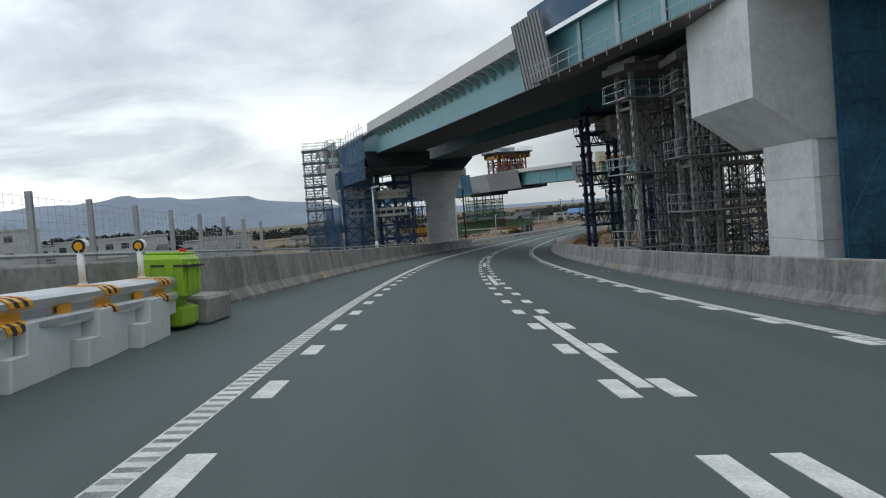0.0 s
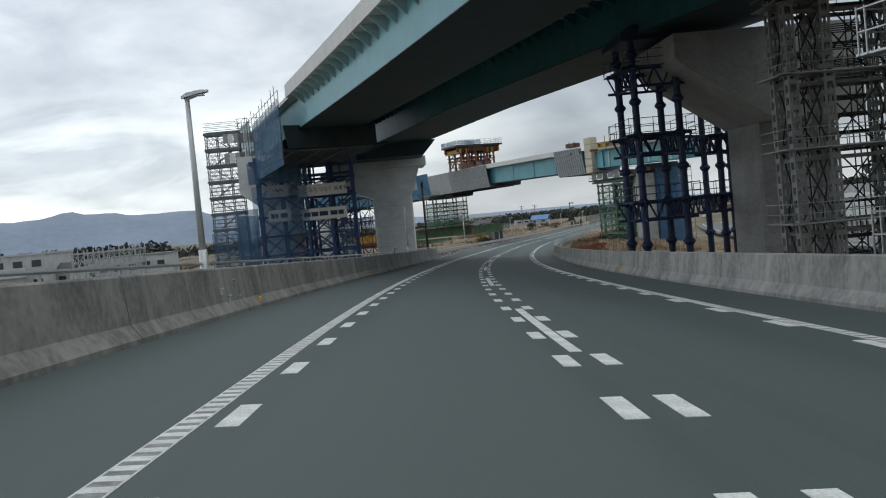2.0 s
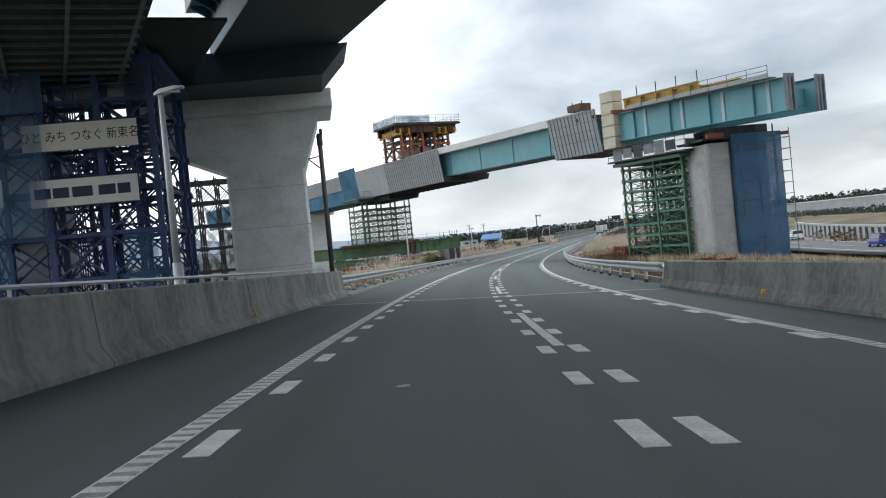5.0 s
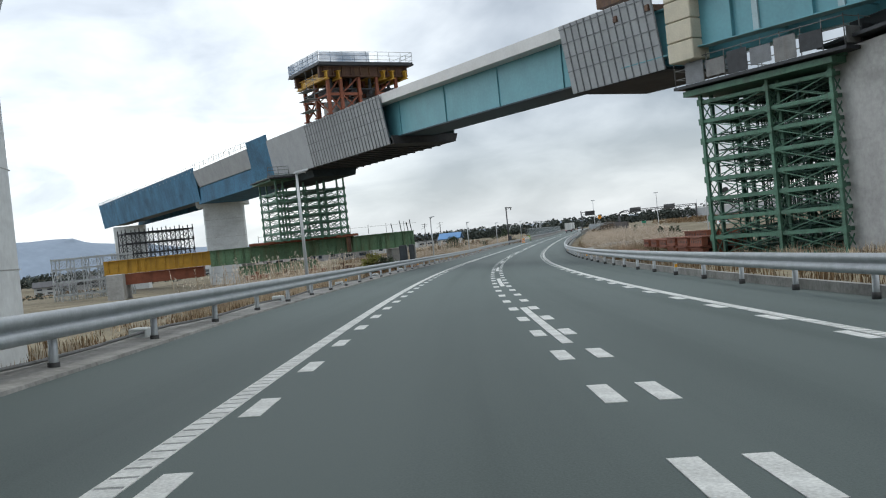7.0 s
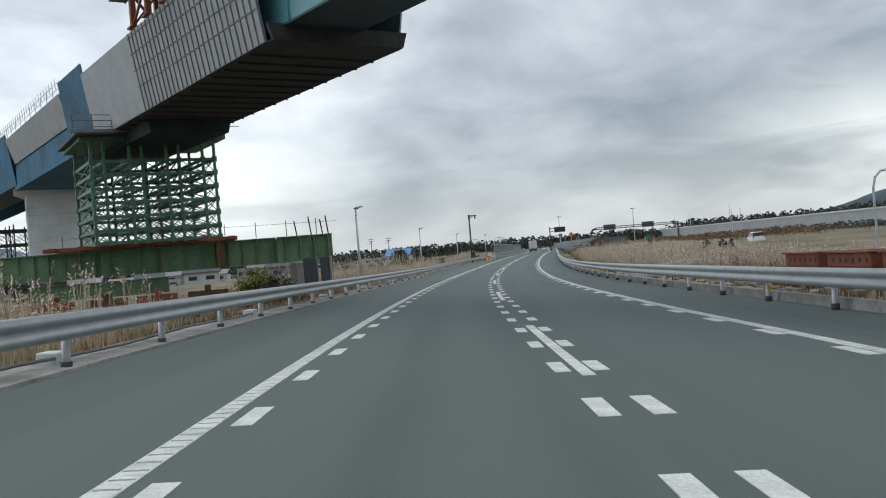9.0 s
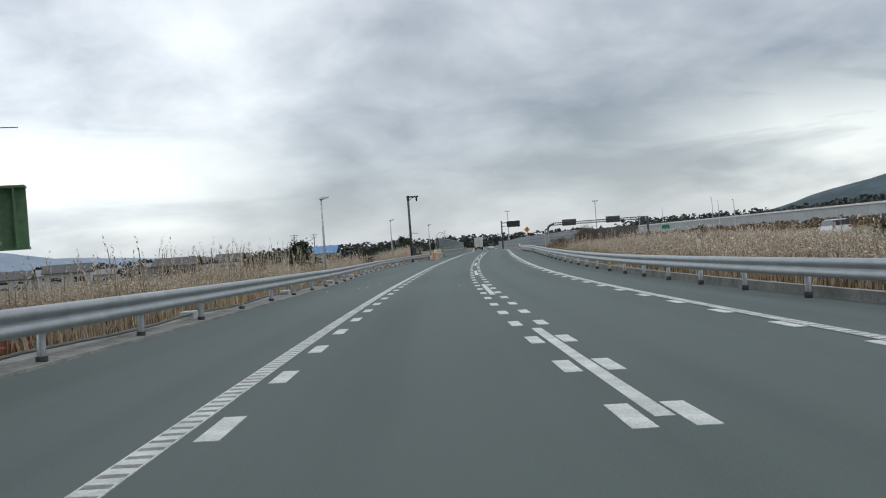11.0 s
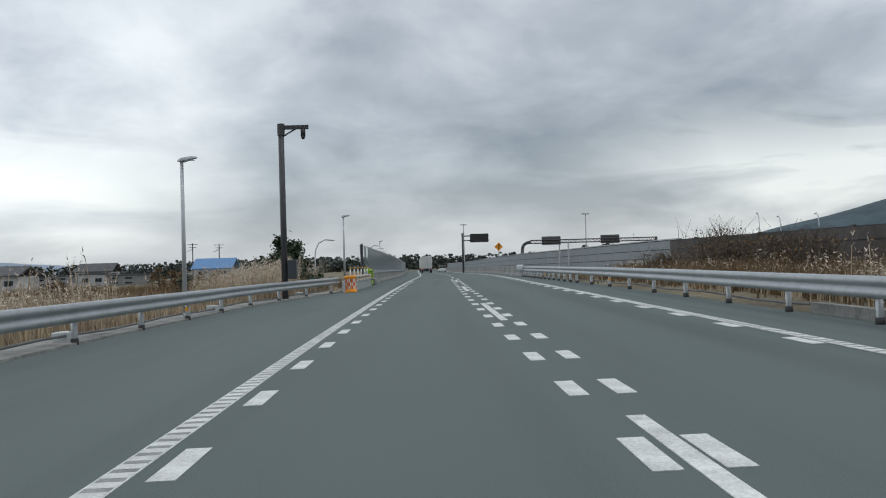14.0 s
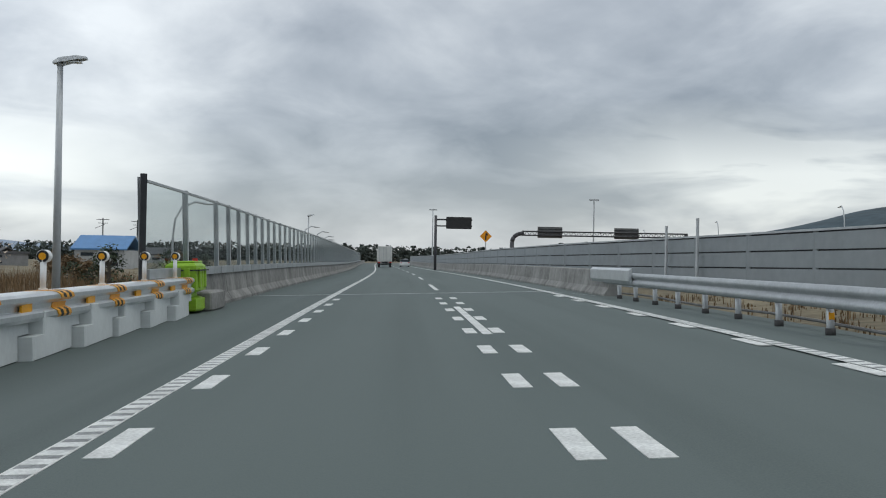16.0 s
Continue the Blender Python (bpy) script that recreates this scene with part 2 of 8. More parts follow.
M = {
    "paint": material("worn white road paint", (0.62, 0.63, 0.61), 0.7, var=0.30, scale=3, fine=14, bump=0.3, streak=0.5, streak_col=(0.2, 0.21, 0.21), streak_scale=(6, 6, 6)),
    "line_gap": material("scuffed line ground", (0.24, 0.25, 0.25), 0.8, var=0.5, scale=6, fine=12, bump=0.3),
    "grey_line": material("faded grey line", (0.27, 0.28, 0.28), 0.8, var=0.2, scale=3, streak=0.4, streak_scale=(6, 6, 6)),
    "joint": material("steel joint", (0.36, 0.37, 0.37), 0.6, metal=0.3, var=0.3, scale=4),
    "concrete": material("barrier concrete", (0.200, 0.198, 0.188), 0.9, var=0.40, scale=0.75, bump=0.35, streak=0.8, streak_col=(0.35, 0.345, 0.32), streak_scale=(1.5, 1.5, 0.12)),
    "pier": material("pier concrete", (0.60, 0.625, 0.63), 0.9, var=0.14, scale=0.5, bump=0.25, streak=0.30, streak_col=(0.26, 0.26, 0.25), streak_scale=(0.35, 0.35, 1.1)),
    # darker pier concrete: the shade on two piers is put into its colour
    "pier_dark": material("shade-toned pier concrete", (0.34, 0.34, 0.33), 0.9, var=0.2, scale=0.5, bump=0.25, streak=0.45, streak_col=(0.19, 0.19, 0.18), streak_scale=(0.35, 0.35, 1.1)),
    "slab": material("deck edge concrete", (0.60, 0.60, 0.59), 0.85, var=0.08, scale=0.7, bump=0.1),
    "teal": material("teal girder paint", (0.115, 0.30, 0.345), 0.45, var=0.10, scale=0.6, bump=0.05, streak=0.2, streak_col=(0.09, 0.22, 0.25)),
    # the teal girder paint again, darkened by the shade of the neighbouring deck
    "teal_shaded": material("shaded teal girder paint", (0.040, 0.165, 0.188), 0.45, var=0.25, scale=0.5, bump=0.05, streak=0.35, streak_col=(0.03, 0.09, 0.10)),
    "teal_light": material("pale teal splice paint", (0.33, 0.44, 0.47), 0.5, var=0.10, scale=1.0, bump=0.05),
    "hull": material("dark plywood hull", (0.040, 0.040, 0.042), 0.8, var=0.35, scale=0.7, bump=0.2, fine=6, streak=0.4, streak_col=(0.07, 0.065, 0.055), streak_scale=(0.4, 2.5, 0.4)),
    # underside shade is in this colour: teal steel taken nearly to black
    "soffit": material("weathered soffit steel with shade", (0.022, 0.046, 0.058), 0.6, var=0.2, scale=0.7, bump=0.1, streak=0.3),
    "form": material("grey formwork sheet", (0.30, 0.315, 0.325), 0.6, var=0.14, scale=0.8, bump=0.1, streak=0.35, streak_col=(0.2, 0.21, 0.22)),
    "form_frame": material("formwork frame", (0.16, 0.17, 0.18), 0.6, var=0.2, scale=2),
    "steel": material("galvanised steel", (0.40, 0.42, 0.43), 0.42, metal=0.55, var=0.14, scale=2.5, bump=0.08, streak=0.3, streak_col=(0.25, 0.26, 0.26)),
    "bright_steel": material("new galvanised steel", (0.66, 0.68, 0.69), 0.34, metal=0.85, var=0.10, scale=2.5, bump=0.05),
    "tower_grey": material("pale grey shoring steel", (0.25, 0.255, 0.25), 0.55, metal=0.15, var=0.22, scale=2, streak=0.35, streak_col=(0.16, 0.14, 0.12)),
    "wall_dark": material("dark brown noise wall", (0.075, 0.065, 0.06), 0.8, var=0.3, scale=0.5, bump=0.1, streak=0.4, streak_col=(0.05, 0.04, 0.035)),
    "sign_green": material("green sign sheeting", (0.02, 0.22, 0.13), 0.5, var=0.05, scale=2),
    "scaffold": material("weathered scaffold tube", (0.14, 0.165, 0.19), 0.55, metal=0.3, var=0.3, scale=2, streak=0.3, streak_col=(0.07, 0.10, 0.15)),
    "steel_old": material("grey shoring steel", (0.16, 0.163, 0.16), 0.6, metal=0.25, var=0.25, scale=2, streak=0.45, streak_col=(0.12, 0.10, 0.085)),
    "black_steel": material("dark scaffold steel", (0.035, 0.038, 0.042), 0.6, metal=0.2, var=0.3, scale=3),
    "blue_steel": material("blue shoring paint", (0.028, 0.062, 0.17), 0.5, var=0.25, scale=1.2, streak=0.35, streak_col=(0.05, 0.055, 0.07)),
    "navy": material("navy shoring paint", (0.020, 0.034, 0.085), 0.5, var=0.25, scale=1.2),
    "blue_net": material("blue mesh sheet", (0.038, 0.128, 0.215), 0.8, var=0.40, scale=0.35, bump=0.5, fine=14, streak=0.5, streak_col=(0.018, 0.045, 0.10), streak_scale=(0.9, 0.9, 0.3)),
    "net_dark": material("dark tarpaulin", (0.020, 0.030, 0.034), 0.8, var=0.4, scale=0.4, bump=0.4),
    "green_steel": material("green shoring paint", (0.075, 0.17, 0.115), 0.55, var=0.3, scale=1.2, streak=0.45, streak_col=(0.06, 0.06, 0.05)),
    "green_dark": material("dark green scaffold paint", (0.018, 0.060, 0.045), 0.55, var=0.3, scale=2.0),
    "green_beam": material("green plate girder paint", (0.115, 0.205, 0.115), 0.6, var=0.3, scale=0.7, streak=0.6, streak_col=(0.14, 0.11, 0.05)),
    "yellow_steel": material("yellow beam paint", (0.42, 0.24, 0.025), 0.55, var=0.22, scale=1.5, streak=0.4, streak_col=(0.22, 0.12, 0.03)),
    "rust_red": material("red oxide steel", (0.21, 0.068, 0.036), 0.7, var=0.3, scale=1.5, streak=0.4, streak_col=(0.12, 0.045, 0.03)),
    "rust_dark": material("dark rusty steel", (0.085, 0.045, 0.03), 0.7, var=0.4, scale=1.5, streak=0.4, streak_col=(0.25, 0.15, 0.04)),
    "beige": material("beige panel", (0.50, 0.46, 0.36), 0.75, var=0.12, scale=1.2),
    "lime": material("lime plastic", (0.25, 0.43, 0.025), 0.45, var=0.14, scale=2),
    "pale_concrete": material("precast grey concrete", (0.54, 0.57, 0.565), 0.8, var=0.08, scale=1.2, bump=0.06, streak=0.12),
    "orange": material("amber reflector", (0.78, 0.36, 0.015), 0.35, var=0.1, scale=4),
    "orange_dull": material("orange plastic drum", (0.85, 0.33, 0.015), 0.5, var=0.1, scale=3),
    "black": material("black rubber", (0.03, 0.03, 0.03), 0.6, var=0.2, scale=4),
    "white": material("white painted metal", (0.75, 0.76, 0.76), 0.5, var=0.06, scale=2),
    "pole": material("grey lamp pole", (0.47, 0.49, 0.50), 0.45, metal=0.2, var=0.08, scale=2),
    "dark_pole": material("dark brown pole", (0.055, 0.055, 0.06), 0.5, var=0.15, scale=2),
    "red": material("red sheeting", (0.55, 0.04, 0.03), 0.5, var=0.1, scale=3),
    "board": material("white sign board", (0.66, 0.66, 0.63), 0.6, var=0.06, scale=1.5),
    "ink": material("navy lettering", (0.02, 0.03, 0.07), 0.6, var=0.1, scale=4),
    "earth": material("winter ground", (0.115, 0.095, 0.06), 1.0, var=0.45, scale=0.12, bump=0.4, fine=30, hue=(0.17, 0.145, 0.095)),
    "gravel": material("grey gravel", (0.24, 0.235, 0.22), 1.0, var=0.35, scale=1.5, bump=0.5),
    "straw": material("dry grass", (0.37, 0.285, 0.195), 0.9, var=0.25, scale=0.3, bump=0, island=0.32, hue=(0.46, 0.38, 0.27)),
    "straw_dark": material("brown winter weeds", (0.16, 0.105, 0.055), 0.9, var=0.3, scale=0.4, bump=0, island=0.4),
    "plume": material("pale seed plumes", (0.58, 0.50, 0.41), 0.9, var=0.15, scale=0.6, bump=0, island=0.2),
    "leaf": material("dark evergreen leaves", (0.035, 0.055, 0.026), 0.7, var=0.4, scale=0.8, bump=0, island=0.4),
    "leaf_yellow": material("yellow-green leaves", (0.20, 0.20, 0.04), 0.7, var=0.3, scale=0.8, bump=0, island=0.3),
    "bark": material("grey bark", (0.09, 0.075, 0.06), 0.9, var=0.3, scale=4),
    # leaf colour lightened and greyed to stand for haze over distance
    "forest": material("haze-greyed far woods", (0.050, 0.060, 0.052), 1.0, var=0.45, scale=0.03, bump=0, island=0.3),
    "hill": material("dark green mountain", (0.050, 0.072, 0.085), 1.0, var=0.35, scale=0.012, bump=0.0, fine=6),
    # distance haze is mixed into the colour, which makes the slopes pale blue
    "haze_hill": material("haze-blue distant mountains", (0.225, 0.275, 0.345), 1.0, var=0.12, scale=0.004, bump=0.0),
    "wall_panel": material("grey noise wall", (0.225, 0.25, 0.262), 0.65, var=0.10, scale=0.35, bump=0.1, streak=0.35, streak_col=(0.19, 0.20, 0.20), streak_scale=(0.5, 0.5, 0.1)),
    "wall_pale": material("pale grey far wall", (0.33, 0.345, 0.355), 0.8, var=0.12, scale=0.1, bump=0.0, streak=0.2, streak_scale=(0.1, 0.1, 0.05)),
    "house_white": material("pale house wall", (0.42, 0.43, 0.43), 0.8, var=0.18, scale=0.5),
    "cabinet": material("dark grey cabinet paint", (0.055, 0.065, 0.075), 0.45, var=0.15, scale=1.5, streak=0.25),
    "gutter": material("stained gutter concrete", (0.25, 0.245, 0.23), 0.9, var=0.35, scale=1.2, bump=0.3, streak=0.5, streak_col=(0.10, 0.095, 0.08), streak_scale=(1.5, 1.5, 1.5)),
    "house_grey": material("grey house wall", (0.22, 0.22, 0.22), 0.8, var=0.2, scale=0.5),
    "roof_dark": material("dark roof tiles", (0.085, 0.085, 0.09), 0.7, var=0.25, scale=1.0),
    "roof_blue": material("blue sheet roof", (0.10, 0.22, 0.42), 0.5, var=0.12, scale=0.8),
    "glass_dark": material("dark window glass", (0.03, 0.04, 0.05), 0.1, var=0.1, scale=1, bump=0, spec=0.6),
    "truck_box": material("white truck box", (0.60, 0.60, 0.57), 0.5, var=0.08, scale=0.8, streak=0.2),
    "car_blue": material("blue car paint", (0.02, 0.05, 0.28), 0.25, metal=0.2, var=0.05, scale=2, bump=0),
    "stone": material("pale rubble", (0.28, 0.25, 0.20), 0.95, var=0.3, scale=1.0, island=0.4),
}
# asphalt: coordinates run across and along the lanes, so that the wear follows the wheels
asphalt = bpy.data.materials.new("asphalt")
asphalt.use_nodes = True
an, al = asphalt.node_tree.nodes, asphalt.node_tree.links
ab = an["Principled BSDF"]
ab.inputs["Roughness"].default_value, ab.inputs["Specular IOR Level"].default_value = 0.72, 0.35
auv = an.new("ShaderNodeUVMap")
auv.uv_map = "lanes"


def asphalt_noise(scale, xy, detail=4):
    mp = an.new("ShaderNodeMapping")
    mp.inputs["Scale"].default_value = (*xy, 1)
    al.new(auv.outputs[0], mp.inputs[0])
    nz = an.new("ShaderNodeTexNoise")
    nz.inputs["Scale"].default_value, nz.inputs["Detail"].default_value = scale, detail
    al.new(mp.outputs[0], nz.inputs["Vector"])
    return nz.outputs[0]


wear, patch, grit = asphalt_noise(1.0, (0.9, 0.012)), asphalt_noise(0.25, (1, 0.3)), asphalt_noise(60, (1, 1), 3)
acc = an.new("ShaderNodeMath")
acc.operation = "MULTIPLY_ADD"
al.new(wear, acc.inputs[0])
acc.inputs[1].default_value = 0.55
acc2 = an.new("ShaderNodeMath")
acc2.operation = "MULTIPLY_ADD"
al.new(patch, acc2.inputs[0])
acc2.inputs[1].default_value = 0.25
acc3 = an.new("ShaderNodeMath")
acc3.operation = "MULTIPLY"
al.new(grit, acc3.inputs[0])
acc3.inputs[1].default_value = 0.36
al.new(acc3.outputs[0], acc2.inputs[2])
al.new(acc2.outputs[0], acc.inputs[2])
arp = an.new("ShaderNodeValToRGB")
arp.color_ramp.elements[0].position, arp.color_ramp.elements[0].color = 0.41, (0.060, 0.079, 0.074, 1)
arp.color_ramp.elements[1].position, arp.color_ramp.elements[1].color = 0.60, (0.094, 0.118, 0.112, 1)
al.new(acc.outputs[0], arp.inputs[0])
# bridge surfacing up to the expansion joint is darkened for shade from decks overhead
asx = an.new("ShaderNodeSeparateXYZ")
al.new(auv.outputs[0], asx.inputs[0])
deck_shade = an.new("ShaderNodeMath")
deck_shade.operation = "LESS_THAN"
al.new(asx.outputs[1], deck_shade.inputs[0])
deck_shade.inputs[1].default_value = 117.6
amix = an.new("ShaderNodeMix")
amix.data_type, amix.blend_type = "RGBA", "MULTIPLY"
al.new(deck_shade.outputs[0], amix.inputs["Factor"])
al.new(arp.outputs[0], amix.inputs["A"])
amix.inputs["B"].default_value = (0.78, 0.79, 0.80, 1)
al.new(amix.outputs["Result"], ab.inputs["Base Color"])
abp = an.new("ShaderNodeBump")
abp.inputs["Strength"].default_value, abp.inputs["Distance"].default_value = 0.25, 0.01
al.new(grit, abp.inputs["Height"])
al.new(abp.outputs[0], ab.inputs["Normal"])
M["asphalt"] = asphalt
# clear acrylic of the noise barrier
clear_mat = bpy.data.materials.new("clear acrylic")
clear_mat.use_nodes = True
cn, cl = clear_mat.node_tree.nodes, clear_mat.node_tree.links
cn.remove(cn["Principled BSDF"])
tr_node, gl_node, mx_node = cn.new("ShaderNodeBsdfTransparent"), cn.new("ShaderNodeBsdfGlossy"), cn.new("ShaderNodeMixShader")
tr_node.inputs[0].default_value = (0.86, 0.89, 0.89, 1)
gl_node.inputs["Roughness"].default_value = 0.12
mx_node.inputs[0].default_value = 0.10
cl.new(tr_node.outputs[0], mx_node.inputs[1])
cl.new(gl_node.outputs[0], mx_node.inputs[2])
cl.new(mx_node.outputs[0], cn["Material Output"].inputs[0])
M["acrylic"] = clear_mat
# loosely woven blue safety net, through which one sees dimly
net_mat = bpy.data.materials.new("blue safety net")
net_mat.use_nodes = True
nn_, nl_ = net_mat.node_tree.nodes, net_mat.node_tree.links
nb_ = nn_["Principled BSDF"]
nb_.inputs["Base Color"].default_value, nb_.inputs["Roughness"].default_value = (0.045, 0.115, 0.215, 1), 0.85
nt_, nm_ = nn_.new("ShaderNodeBsdfTransparent"), nn_.new("ShaderNodeMixShader")
ncoord, nnoise = nn_.new("ShaderNodeTexCoord"), nn_.new("ShaderNodeTexNoise")
nnoise.inputs["Scale"].default_value, nnoise.inputs["Detail"].default_value = 0.5, 3
nl_.new(ncoord.outputs["Object"], nnoise.inputs["Vector"])
nrange = nn_.new("ShaderNodeMapRange")
nrange.inputs["From Min"].default_value, nrange.inputs["From Max"].default_value = 0.3, 0.7
nrange.inputs["To Min"].default_value, nrange.inputs["To Max"].default_value = 0.62, 0.92
nl_.new(nnoise.outputs[0], nrange.inputs[0])
nl_.new(nrange.outputs[0], nm_.inputs[0])
nl_.new(nt_.outputs[0], nm_.inputs[1])
nl_.new(nb_.outputs[0], nm_.inputs[2])
nl_.new(nm_.outputs[0], nn_["Material Output"].inputs[0])
M["net"] = net_mat
net_thin = net_mat.copy()
net_thin.name = "thin blue safety net"
for nd in net_thin.node_tree.nodes:
    if nd.type == "MAP_RANGE":
        nd.inputs["To Min"].default_value, nd.inputs["To Max"].default_value = 0.30, 0.62
M["net_thin"] = net_thin


# ---- building blocks ----
class Geo:
    """Vertices and faces of one mesh."""

    def __init__(self):
        self.v, self.f = [], []

    def ring_faces(self, a, b, n, closed=True):
        for i in range(n if closed else n - 1):
            j = (i + 1) % n
            self.f.append((a + i, a + j, b + j, b + i))

    def loft(self, rings, caps=True, closed=True):
        n, first = len(rings[0]), len(self.v)
        for ring in rings:
            self.v.extend(tuple(p) for p in ring)
        for k in range(len(rings) - 1):
            self.ring_faces(first + k * n, first + (k + 1) * n, n, closed)
        if caps and closed:
            self.f.append(tuple(range(first + n - 1, first - 1, -1)))
            last = first + (len(rings) - 1) * n
            self.f.append(tuple(range(last, last + n)))
        return self

    def box(self, c, size, rz=0.0, bevel=0.0):
        x, y, z = (d / 2 for d in size)
        ca, sa = math.cos(radians(rz)), math.sin(radians(rz))

        def at(px, py, pz):
            return (c[0] + px * ca - py * sa, c[1] + px * sa + py * ca, c[2] + pz)

        if bevel:
            b = min(bevel, x * 0.8, y * 0.8, z * 0.8)

            def ring(ix, iy, pz):
                k = b
                return [at(-ix + k, -iy, pz), at(ix - k, -iy, pz), at(ix, -iy + k, pz), at(ix, iy - k, pz), at(ix - k, iy, pz), at(-ix + k, iy, pz), at(-ix, iy - k, pz), at(-ix, -iy + k, pz)]

            return self.loft([ring(x - b, y - b, -z), ring(x, y, -z + b), ring(x, y, z - b), ring(x - b, y - b, z)])
        return self.loft([[at(-x, -y, k), at(x, -y, k), at(x, y, k), at(-x, y, k)] for k in (-z, z)])

    def bar(self, p, q, w, h=None, up=(0, 0, 1)):
        p, q = Vector(p), Vector(q)
        d = (q - p).normalized()
        side = d.cross(Vector(up))
        if side.length < 1e-3:
            side = Vector((1, 0, 0))
        side.normalize()
        top = side.cross(d)
        a, b = side * w / 2, top * (h or w) / 2
        return self.loft([[e - a - b, e + a - b, e + a + b, e - a + b] for e in (p, q)])

    def tube(self, p, q, r, n=8, r2=None):
        p, q = Vector(p), Vector(q)
        d = (q - p).normalized()
        side = d.cross(Vector((0, 0, 1)))
        if side.length < 1e-3:
            side = Vector((1, 0, 0))
        side.normalize()
        top = side.cross(d)
        rings = []
        for e, rad in ((p, r), (q, r if r2 is None else r2)):
            rings.append([e + side * math.cos(2 * math.pi * i / n) * rad + top * math.sin(2 * math.pi * i / n) * rad for i in range(n)])
        return self.loft(rings)

    def pipe(self, pts, r, n=8):
        for a, b in zip(pts[:-1], pts[1:]):
            self.tube(a, b, r, n)
        return self

    def poly(self, pts):
        first = len(self.v)
        self.v.extend(tuple(p) for p in pts)
        self.f.append(tuple(range(first, first + len(pts))))
        return self

    def mesh(self, name, mat, smooth=False):
        me = bpy.data.meshes.new(name)
        me.from_pydata(self.v, [], self.f)
        me.materials.append(M[mat] if isinstance(mat, str) else mat)
        if smooth:
            me.polygons.foreach_set("use_smooth", [True] * len(me.polygons))
        me.update()
        return me


def thing(name, m, label, category, group="", kind=""):
    """An empty at the base of a thing; m: its pose, or its place."""
    ob = new(name)
    ob.empty_display_size = 0.3
    ob.matrix_basis = m if isinstance(m, Matrix) else Matrix.Translation(m)
    return tagged(ob, label, category, group, kind)


def part(name, geo, mat, parent=None, label="", m=None, smooth=False, world=False):
    """One mesh object, as a part of a thing; world: its vertices are world places."""
    me = geo if isinstance(geo, bpy.types.Mesh) else geo.mesh(name, mat, smooth)
    ob = new(name, me)
    if parent is not None:
        ob.parent = parent
        if world:
            ob.matrix_parent_inverse = base_of(parent).inverted()
    if m is not None:
        ob.matrix_basis = m
    return tagged(ob, label)


def base_of(ob):
    m = ob.matrix_basis.copy()
    while ob.parent:
        m = ob.parent.matrix_basis @ ob.matrix_parent_inverse @ m
        ob = ob.parent
    return m


def single(name, geo, mat, label, category, group="", kind="", m=None, smooth=False):
    """A thing that is one mesh."""
    ob = part(name, geo, mat, None, "", m, smooth)
    return tagged(ob, label, category, group, kind)


def along(pts, profile):
    """Rings of a profile (right, up) swept along places."""
    rings = []
    for i, p in enumerate(pts):
        a, b = Vector(pts[max(0, i - 1)]), Vector(pts[min(len(pts) - 1, i + 1)])
        d = b - a
        right = Vector((d.y, -d.x, 0)).normalized()
        rings.append([Vector(p) + right * u + Vector((0, 0, w)) for u, w in profile])
    return rings


def road_rings(s0, s1, offset, profile, step=2.0):
    """Rings of a profile (right, up) along the road; offset: n as a number or a function of s."""
    count = max(2, int(round((s1 - s0) / step)) + 1)
    rings = []
    for s in np.linspace(s0, s1, count):
        n = offset(s) if callable(offset) else offset
        rings.append([road_at(s, n + u, w) for u, w in profile])
    return rings


def table(*pairs):
    xs, ys = [p[0] for p in pairs], [p[1] for p in pairs]
    return lambda s: float(np.interp(s, xs, ys))

# ---- ground ----
left_edge = table((-80, -6.6), (126, -6.6), (150, -7.3), (255, -7.4), (275, -8.2), (300, -9.1), (314, -9.1), (319, -8.8), (326, -7.8), (332, -7.0), (345, -6.9), (640, -7.4))
right_edge = table((-80, 6.4), (640, 6.4))
rail_right_n = table((119, 5.75), (130, 6.0), (320, 6.05), (338, 5.6), (352, 5.45))
ground_left = table((-80, -5.5), (60, -4.5), (125, -3.0), (150, -1.2), (230, -0.7), (640, -0.6))
ground_right = table((-80, -2.2), (100, -1.6), (125, -0.25), (200, -0.15), (640, -0.3))


def road_coords(x, y):
    d2 = (_cx[None, :] - x[:, None]) ** 2 + (_cy[None, :] - y[:, None]) ** 2
    i = d2.argmin(1)
    th = _turn[i]
    n = (x - _cx[i]) * np.cos(th) + (y - _cy[i]) * np.sin(th)
    return STEP[i], n, _cz[i], np.sqrt(d2[np.arange(len(x)), i])


